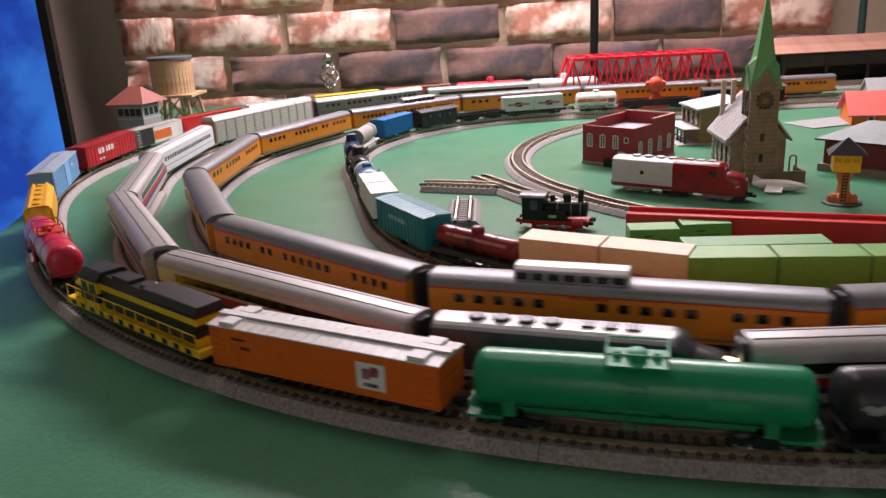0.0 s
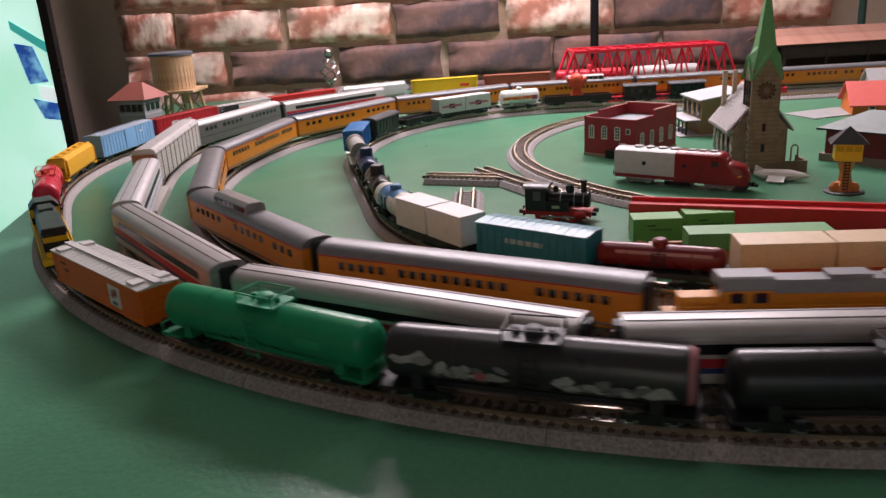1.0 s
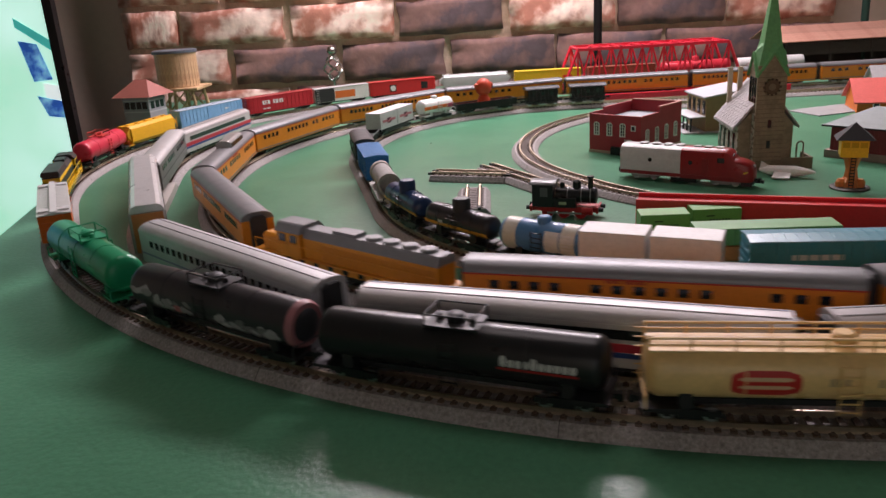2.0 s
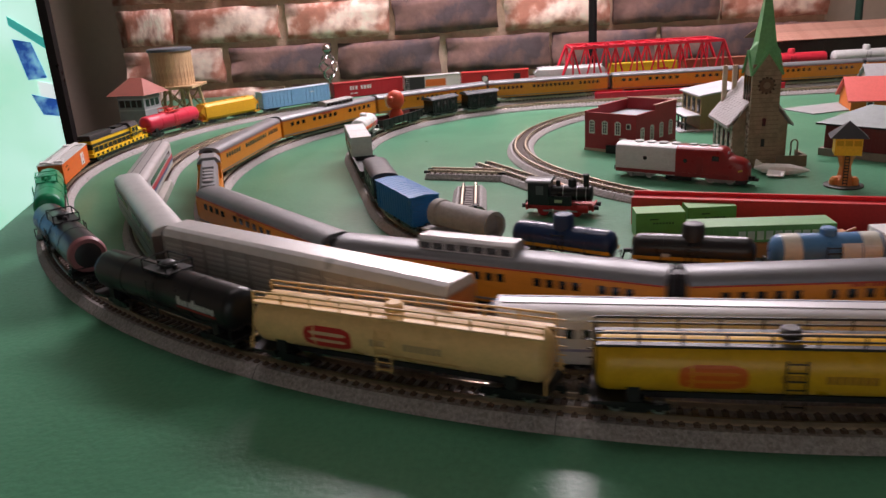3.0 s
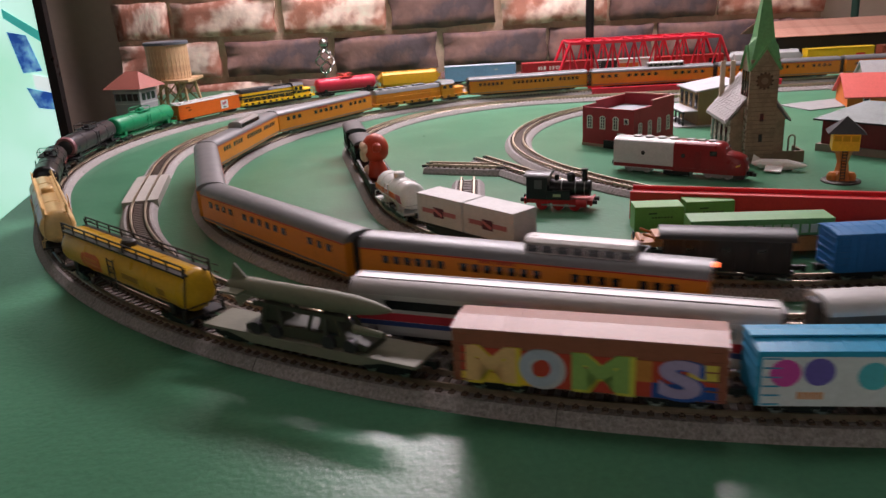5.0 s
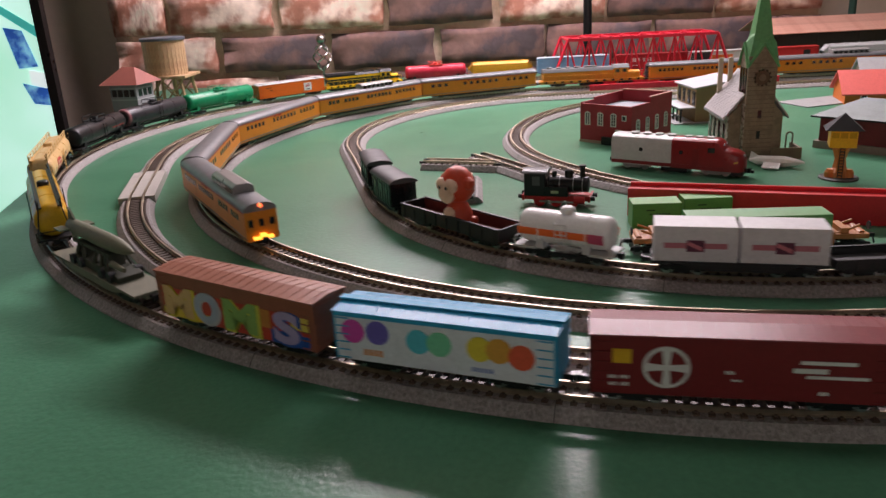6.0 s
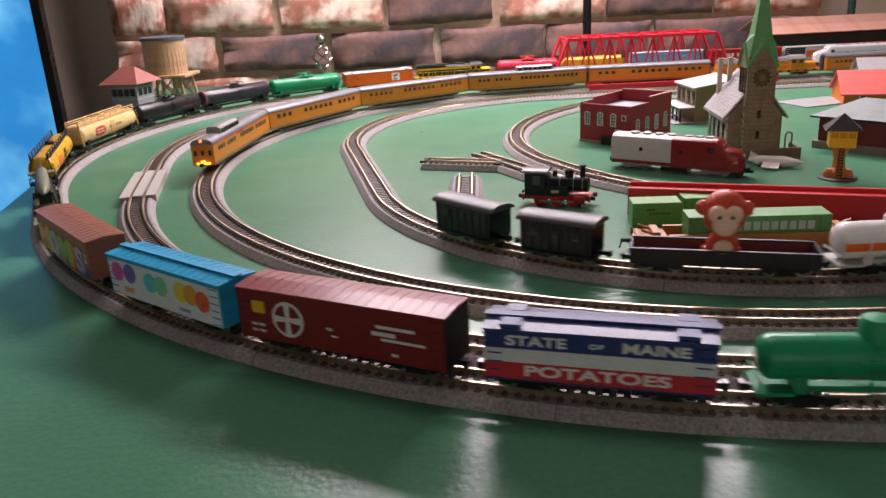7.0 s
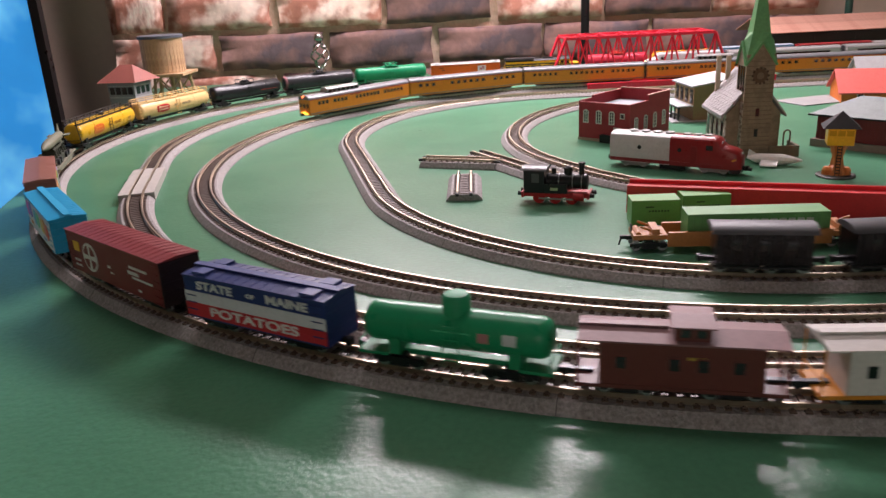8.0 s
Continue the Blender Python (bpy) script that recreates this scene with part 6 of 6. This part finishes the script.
def truss_bridge():
    b = thing("truss_bridge", "bright red plastic double-track truss bridge", "model bridge", pose(0.1465, 0, 0))
    L, ya, yb, H = 262, 1131, 1203, 63
    n = 8
    for y in (ya, yb):
        bm = box(bmesh.new(), 0, L, y - 2, y + 2, 0, 7)
        part("bottom_chord", bm, M_BRIDGE, b)
        x0, x1 = L / n * .75, L - L / n * .75
        part("top_chord", box(bmesh.new(), x0, x1, y - 2, y + 2, H - 4, H), M_BRIDGE, b)
        xs = list(np.linspace(x0, x1, n))
        for sx, a, c in ((0, 2, x0), (1, L - 2, x1)):
            part("end_post", tube(bmesh.new(), (a, y, 4), (c, y, H - 2), 2.2, seg=4), M_BRIDGE, b)
        for i, x in enumerate(xs):
            part("vertical", box(bmesh.new(), x - 1.2, x + 1.2, y - 1.4, y + 1.4, 6, H - 3), M_BRIDGE, b)
            if i + 1 < n:
                xm = (x + xs[i + 1]) / 2
                part("diagonal", tube(bmesh.new(), (x, y, H - 3), (xm, y, 6), 1.3, seg=4), M_BRIDGE, b)
                part("diagonal", tube(bmesh.new(), (xs[i + 1], y, H - 3), (xm, y, 6), 1.3, seg=4), M_BRIDGE, b)
    for i, x in enumerate(np.linspace(x0, x1, n)):
        part("cross_beam", box(bmesh.new(), x - 1.2, x + 1.2, ya + 2, yb - 2, H - 3.4, H - .6), M_BRIDGE, b)
        if i + 1 < n:
            w = (x1 - x0) / (n - 1)
            for p, q in ((ya, yb), (yb, ya)):
                part("brace", tube(bmesh.new(), (x, p, H - 2), (x + w, q, H - 2), .8, seg=4), M_BRIDGE, b)
    g = thing("girder_bridge", "low red plastic plate girder beside the track", "model bridge", pose(0.185, 1.048, 0))
    for y in (-17, 17):
        bm = box(bmesh.new(), 0, 248, y - 1.2, y + 1.2, 0, 8.5)
        box(bm, -.5, 248.5, y - 2, y + 2, 8.5, 9.6)
        for i in range(14):
            box(bm, 4 + i * 18, 5.4 + i * 18, y - 1.8, y + 1.8, .5, 8.5)
        part("girder", bm, M_BRIDGE, g)


def red_girder():
    b = thing("bridge_girder", "long red plastic bridge ramp lying on the table", "model bridge", pose(0.109, 0.466, 0, 0, 0, -18.5))
    L, W, H = 255, 19, 17.5
    part("deck", box(bmesh.new(), 0, L, 2.2, W - 2.2, H - 5, H - 2.6), M_RED, b)
    for y in (0, W - 2):
        part("side", box(bmesh.new(), 0, L, y, y + 2, 0, H), M_RED, b, bevel=.3)
    bm = bmesh.new()
    for k in range(9):
        tube(bm, (13 + k * 28, W / 2, H - 2.8), (13 + k * 28, W / 2, H - 2.3), 2.0, seg=12)
    part("screw_holes", bm, paint((0.2, 0.008, 0.012)), b)


def containers():
    green = (0.125, 0.31, 0.075)
    for x, y, rz in ((0.1055, 0.437, -3), (0.1375, 0.443, -1)):
        b = thing("shipping_container", "small bright green model container on the table", "model container", pose(x, y, 0, 0, 0, rz), group="loose green containers")
        part("body", box(bmesh.new(), 0, 28.5, 0, 15, .05, 15.5), paint(green), b, bevel=.4)
        bm = bmesh.new()
        box(bm, 8, 13, -.2, .05, 11, 11.8)
        for i in range(7):
            box(bm, 10 + i * 1.8, 11.1 + i * 1.8, -.2, .05, 8.4, 9.4)
        part("lettering", bm, paint((0.02, 0.06, 0.02)), b)
    c = thing("well_car", "orange-brown well car loaded with a long green container", "model railcar", pose(0.156, 0.394, 0, 0, 0, -4))
    tan = paint((0.42, 0.17, 0.05), 0.45)
    for y in (-9, 9):
        bm = box(bmesh.new(), -42, 42, y - .6, y + .6, 3.4, 11)
        box(bm, -42, 42, y - 1.2, y + 1.2, 10.4, 11.4)
        part("side_sill", bm, tan, c)
    part("floor", box(bmesh.new(), -40, 40, -8.4, 8.4, 3.4, 4.4), tan, c)
    for sgn in (-1, 1):
        bm = box(bmesh.new(), *sorted((sgn * 42, sgn * 60)), -8, 8, 7, 9.6)
        for y in (-5, 5):
            tube(bm, (sgn * 44, y, 9), (sgn * 56, y, 13.5), .7, seg=6)
        tube(bm, (sgn * 57, -6, 9), (sgn * 57, 6, 9.5), 1.8, seg=10)
        box(bm, *sorted((sgn * 46, sgn * 50)), -7, 7, 9.6, 12.5)
        part("end_platform", bm, tan, c)
        part("brake_wheel", tube(bmesh.new(), (sgn * 60.5, -4, 13), (sgn * 61.2, -4, 13), 2.2, seg=12), M_DARK, c)
        bm = box(bmesh.new(), *sorted((sgn * 58, sgn * 66)), -1, 1, 5.5, 7.4)
        tube(bm, (sgn * 65, 0, 7), (sgn * 66.5, 0, 2), .5, seg=6)
        part("coupler", bm, M_BLACK, c)
        tr = shared("truck", TRUCK, c, mm(sgn * 51, 0, .05))
        for x in (-7, 7):
            shared("wheelset", WHEELS, tr, mm(x, 0, 0))
    b = part("container", box(bmesh.new(), -32, 53 - 12, -8, 8, 4.5, 20.5), paint((0.11, 0.29, 0.09)), c, "long green container with white lettering", bevel=.3)
    bm = bmesh.new()
    for i in range(17):
        box(bm, -29 + i * 4, -28.2 + i * 4, -8.25, -7.9, 5.5, 19.5)
    part("corrugation", bm, paint((0.1, 0.27, 0.085)), b)
    bm = bmesh.new()
    for i in range(9):
        box(bm, -8 + i * 4.6, -4.6 + i * 4.6, -8.5, -7.95, 13, 17.5)
    part("lettering", bm, paint((0.42, 0.5, 0.4)), b)


def steam_engine():
    b = thing("steam_locomotive", "small black tank steam locomotive with red frame and wheels", "model locomotive", pose(0.070, 0.499, 0, 0, 0, -19))
    red = paint((0.42, 0.02, 0.02), 0.4)
    part("frame", box(bmesh.new(), -22, 22, -6, 6, 4.4, 7.4), red, b, bevel=.2)
    part("boiler", lathe(bmesh.new(), [(-6, 5.2), (20, 5.2), (20.6, 4.6), (21, 3)], 20, "x", 0, 14.4), M_BLACK, b, smooth=True)
    bm = bmesh.new()
    for x in (2, 11, 17):
        lathe(bm, [(x - .3, 5.5), (x + .3, 5.5)], 20, "x", 0, 14.4)
    part("boiler_bands", bm, paint((0.3, 0.3, 0.3), 0.3, 0.6), b)
    for y in (-8, 5):
        part("side_tank", box(bmesh.new(), -7, 8, y, y + 3, 7.4, 13.8), M_BLACK, b, bevel=.3)
    cab = part("cab", box(bmesh.new(), -21, -7, -8, 8, 7.4, 22.5), M_BLACK, b, bevel=.3)
    arc = [(8.8 * math.cos(a), 22.4 + 2.2 * math.sin(a)) for a in np.linspace(0, math.pi, 9)]
    part("cab_roof", prism(bmesh.new(), arc, -22.5, -5.5), paint((0.08, 0.08, 0.08), 0.35), b, smooth=True)
    for sgn in (-1, 1):
        part("cab_opening", box(bmesh.new(), -15.5, -10.5, sgn * 8 - .2, sgn * 8 + .2, 14.5, 20.5), paint((0.09, 0.09, 0.09)), b)
        part("plate", box(bmesh.new(), -3, 2, sgn * 8.1 - .2, sgn * 8.1 + .2, 9.6, 11.4), paint((0.5, 0.45, 0.3), 0.3, 0.7), b)
        part("side_rod", box(bmesh.new(), -11, 13, sgn * 7.2 - .3, sgn * 7.2 + .3, 3.2, 4.2), M_STEEL, b)
        part("cylinder", tube(bmesh.new(), (12, sgn * 6.6, 5.4), (19, sgn * 6.6, 5.4), 2.6, seg=14), red, b)
        for x in (-11, 0, 11):
            w = part("wheel", tube(bmesh.new(), (x, sgn * 4.6, 4.0), (x, sgn * 6.2, 4.0), 4.0, seg=20), red, b)
            part("tyre", tube(bmesh.new(), (x, sgn * 4.4, 4.0), (x, sgn * 4.7, 4.0), 4.4, seg=20), M_STEEL, w)
        for sx in (-1, 1):
            part("buffer", tube(bmesh.new(), (sx * 22, sgn * 4.8, 6.2), (sx * 25.5, sgn * 4.8, 6.2), 1.5, seg=10), M_BLACK, b)
    part("buffer_beam", box(bmesh.new(), 21.2, 22.6, -8, 8, 4.2, 8), red, b)
    part("buffer_beam", box(bmesh.new(), -22.6, -21.2, -8, 8, 4.2, 8), red, b)
    part("chimney", lathe(bmesh.new(), [(18, 1.9), (26, 1.7), (26.2, 2.3), (27.4, 2.3)], 14, "z", 16.5, 0), M_BLACK, b)
    part("steam_dome", lathe(bmesh.new(), [(18, 2.8), (23.5, 2.8), (24.6, 1.4)], 14, "z", 7.5, 0), M_BLACK, b)
    part("sand_dome", lathe(bmesh.new(), [(18, 1.6), (22.5, 1.6), (23, 1)], 12, "z", -2, 0), M_BLACK, b)


def signal_hut():
    b = thing("signal_hut", "grey model signal hut with a red hipped roof", "model building", pose(-0.408, 1.0, 0, 0, 0, -14))
    grey = paint((0.3, 0.3, 0.31), 0.6)
    part("shell", box(bmesh.new(), -19, 19, -18, 18, 0, 46), grey, b, bevel=.4)
    bm = bmesh.new()
    for z in (26, 40):
        box(bm, -19.6, 19.6, -18.6, 18.6, z, z + 1.6)
    part("trim", bm, paint((0.45, 0.45, 0.46), 0.6), b)
    for x in (-13, -4.4, 4.4, 13):
        shared("window", pane_mesh(7, 9), b, mm(x, -18.1, 35))
    for y in (-10, 0, 10):
        shared("window", pane_mesh(7, 9), b, mm(19.1, y, 35, 0, 0, 90))
    bm = bmesh.new()
    lo = [bm.verts.new((x * K, y * K, 46.1 * K)) for x, y in ((-28, -27), (28, -27), (28, 27), (-28, 27))]
    hi = [bm.verts.new((x * K, 0, 66 * K)) for x in (-9, 9)]
    for f in ((lo[0], lo[1], hi[1], hi[0]), (lo[1], lo[2], hi[1]), (lo[2], lo[3], hi[0], hi[1]), (lo[3], lo[0], hi[0]), tuple(lo[::-1])):
        bm.faces.new(f)
    part("roof", bm, shader("red_roof_paint", (0.28, 0.085, 0.065), 0.5, 0, 500, 0.15, 0.0001), b)
    pt = tagged(part("barrel", lathe(bmesh.new(), [(0, 3), (6, 3.6), (12, 3)], 12, "z", 26, -14), paint((0.4, 0.07, 0.05)), b), "small red barrel")


def water_tower():
    b = thing("water_tower", "wooden model water tower with a dark rimmed tank", "model building", pose(-0.402, 1.12, 0))
    part("tank", lathe(bmesh.new(), [(44, 28), (92, 29)], 32, "z", 0, 0), M_WOOD, b, smooth=True)
    me = mesh_of(box(bmesh.new(), -.45, .45, -2.4, 2.4, 44, 92), M_WOOD)
    for i in range(32):
        a = i * 2 * math.pi / 32
        shared("stave", me, b, pose(0.0283 * math.cos(a), 0.0283 * math.sin(a), 0, 0, 0, math.degrees(a)))
    part("rim", lathe(bmesh.new(), [(91, 31), (94.5, 31), (95.5, 29)], 32, "z", 0, 0), paint((0.1, 0.11, 0.13), 0.35), b)
    part("platform", box(bmesh.new(), -36, 36, -34, 34, 40, 43.8), M_WOOD, b, bevel=.4)
    for x in (-28, 0, 28):
        for y in (-26, 26):
            part("leg", tube(bmesh.new(), (x * 1.1, y * 1.1, 0), (x * .9, y * .9, 40), 2.4, seg=6), M_WOOD, b)
    for y in (-27, 27):
        for a, c in ((-29, 0), (0, 29)):
            part("brace", tube(bmesh.new(), (a, y, 6), (c, y, 38), 1.2, seg=5), M_WOOD, b)
            part("brace", tube(bmesh.new(), (c, y, 6), (a, y, 38), 1.2, seg=5), M_WOOD, b)


def small_things():
    b = thing("metal_finial", "twisted silver metal finial with a ball top", "ornament", pose(-0.211, 1.322, 0))
    steel = shader("brushed_steel", (0.42, 0.4, 0.38), 0.25, 1.0, 400, 0.15)
    part("stem", tube(bmesh.new(), (0, 0, 0), (0, 0, 22), 2.4, seg=12), steel, b)
    part("ball", lathe(bmesh.new(), [(62, 2), (64, 6), (68, 8.4), (72, 8.2), (76, 5.6), (78, 1.5)], 18, "z", 0, 0), steel, b, smooth=True)
    for k in range(4):
        bm = bmesh.new()
        pts = []
        for i in range(13):
            f = i / 12
            a = k * math.pi / 2 + f * 3.6
            r = 1.5 + 14 * math.sin(math.pi * f) ** .8
            pts.append((r * math.cos(a), r * math.sin(a), 20 + 43 * f))
        for p, q in zip(pts, pts[1:]):
            tube(bm, p, q, 1.7, seg=7)
        part("twist", bm, steel, b, smooth=True)
    p = thing("black_pole", "thin black metal pole standing by the brick wall", "pole", pose(0.232, 1.322, 0))
    part("shaft", tube(bmesh.new(), (0, 0, 2), (0, 0, 520), 7, seg=16), M_BLACK, p, smooth=True)
    part("foot", lathe(bmesh.new(), [(0, 16), (2, 16), (3, 9)], 20, "z", 0, 0), M_BLACK, p)
    p = thing("green_pole", "dark green thin metal pole", "pole", pose(0.668, 1.325, 0))
    part("shaft", tube(bmesh.new(), (0, 0, 2), (-12, 0, 620), 6, seg=12), paint((0.02, 0.06, 0.045)), p, smooth=True)
    part("foot", lathe(bmesh.new(), [(0, 9), (2, 9), (3, 7)], 16, "z", 0, 0), M_BLACK, p)
    w = thing("paper_plane", "crumpled white plastic toy aircraft lying on the table", "toy", pose(0.245, 0.574, 0, 0, 0, -30))
    bm = bmesh.new()
    lathe(bm, [(-19, 1), (-12, 3.6), (6, 4.2), (14, 2.6), (20, .6)], 10, "x", 0, 4.3)
    part("fuselage", bm, M_WHITE, w)
    bm = bmesh.new()
    for sgn in (-1, 1):
        prism(bm, [(sgn * 2, 3.4), (sgn * 13, 1.0), (sgn * 13, 1.8), (sgn * 2, 4.6)], -8, 4)
    prism_y(bm, [(-19, 5), (-10, 6.4), (-18, 11)], -.5, .5)
    part("wings", bm, M_WHITE, w)
    s = thing("card_sheet", "flat grey card sheet lying on the table", "card", pose(0.392, 0.858, 0, 0, 0, 18))
    part("sheet", prism_y(bmesh.new(), [(-20, .1), (62, .1), (62, 1.1), (-20, 1.1)], -26, 22), paint((0.27, 0.27, 0.265), 0.6), s)


red_factory()
corner_shop()
church()
station()
signal_tower()
gable_house("coral_house", "model house with a bright coral red roof", 0.424, 0.836, -14, 110, 56, 13, 33, (0.6, 0.16, 0.03), (0.62, 0.12, 0.1))
gable_house("grey_house", "grey model house with dormer windows", 0.500, 0.945, -10, 120, 46, 12, 34, (0.45, 0.42, 0.36), (0.36, 0.36, 0.36), 2)
train_shed()
truss_bridge()
red_girder()
containers()
steam_engine()
signal_hut()
water_tower()
small_things()
loco = cab_diesel("silver and red streamlined cab diesel standing on the table", (0.5, 0.49, 0.47), (0.45, 0.44, 0.43), (0.22, 0.016, 0.016), stripe=(0.22, 0.018, 0.02), L=99, split=-2)
loco.matrix_basis = pose(0.171, 0.575, 0.0003, 0, 0, -35)
grey_truck = TRUCK.copy()
grey_truck.materials[0] = paint((0.26, 0.25, 0.24), 0.45, 0.3)
for ob in loco.children:
    if ob.name.startswith("truck"):
        ob.data = grey_truck
for sgn in (-1, 1):
    part("nose_stripe", prism_y(bmesh.new(), [(38, 8.6), (46.4, 11.4), (46.4, 12.6), (38, 9.8)], *sorted((sgn * 6.6, sgn * 8.3))), paint((0.6, 0.36, 0.05)), loco)
    part("cab_door", box(bmesh.new(), 14, 18.6, *sorted((sgn * 9.2, sgn * 9.45)), 7, 20), paint((0.19, 0.014, 0.014)), loco)
part("pilot_coupler", box(bmesh.new(), 50, 56, -1.2, 1.2, 3.4, 5.4), M_DARK, loco)
brick_wall()


# ---- everything that moves ----
TRAVEL = {  # seconds and metres run along the line since the start
    "outer": ([0, 1, 3.5, 4.5, 6.5, 8], [0, 0.149, 0.524, 0.672, 0.958, 1.163]),
    "second": ([0, 1, 3.5, 4.5, 8], [0, -0.235, -0.835, -1.075, -1.92]),
    "third": ([0, 1.5, 3.5, 4.5, 6, 6.5, 8], [0, 0.352, 0.82, 1.056, 1.424, 1.535, 1.90]),
    "inner": ([0, 0.5, 1, 1.5, 3.5, 4.5, 6.5, 8], [0, 0.060, 0.099, 0.160, 0.430, 0.575, 0.862, 1.092]),
}
LINES = {"outer": OUTER, "second": SECOND, "third": THIRD, "inner": INNER}
SLACK = {"outer": ([0.36, 0.76], [0.0, 0.079]), "inner": ([0.33, 0.66], [0.0, 0.042]), "second": ([0.45, 0.85], [0.0, -0.035])}


def motions():
    for key, cars in TRAINS.items():
        line = LINES[key]
        ts, ds = TRAVEL[key]
        sign = -1 if key == "inner" else 1
        for s0, car in cars:
            base = car["base"]
            rows, front, rear = [], [], []
            turn = Matrix.Rotation(math.pi, 4, "Z") if car.get("faces_back") else Matrix.Identity(4)
            for i in range(33):
                t = i * 0.25
                u = s0 + sign * np.interp(t, ts, ds)
                if key in SLACK:
                    u += np.interp(u, *SLACK[key])
                a, b = line.at(u + base), line.at(u - base)
                h = math.atan2(a.y - b.y, a.x - b.x)
                c = (a + b) / 2
                rows.append((t, Matrix.Translation((c.x, c.y, RAIL_TOP)) @ Matrix.Rotation(h, 4, "Z") @ turn))
                if i % 2 == 0:
                    front.append((t, Matrix.Translation((base, 0, 0)) @ Matrix.Rotation(line.heading(u + base) - h, 4, "Z")))
                    rear.append((t, Matrix.Translation((-base, 0, 0)) @ Matrix.Rotation(line.heading(u - base) - h, 4, "Z")))
            walk(car, rows)
            trucks = [o for o in car.children if o.name.startswith("truck")]
            walk(trucks[0], front)
            walk(trucks[1], rear)
    walk(PICTURE, [(0, pose(0, 0, 0)), (0.52, pose(0, 0, 0)), (0.6, pose(-0.35, 0, 0)), (8, pose(-0.35, 0, 0))])
    walk(PICTURE_SKY, [(0, pose(-0.35, 0, 0)), (6.05, pose(-0.35, 0, 0)), (6.15, pose(0, 0, 0)), (8, pose(0, 0, 0))])


motions()
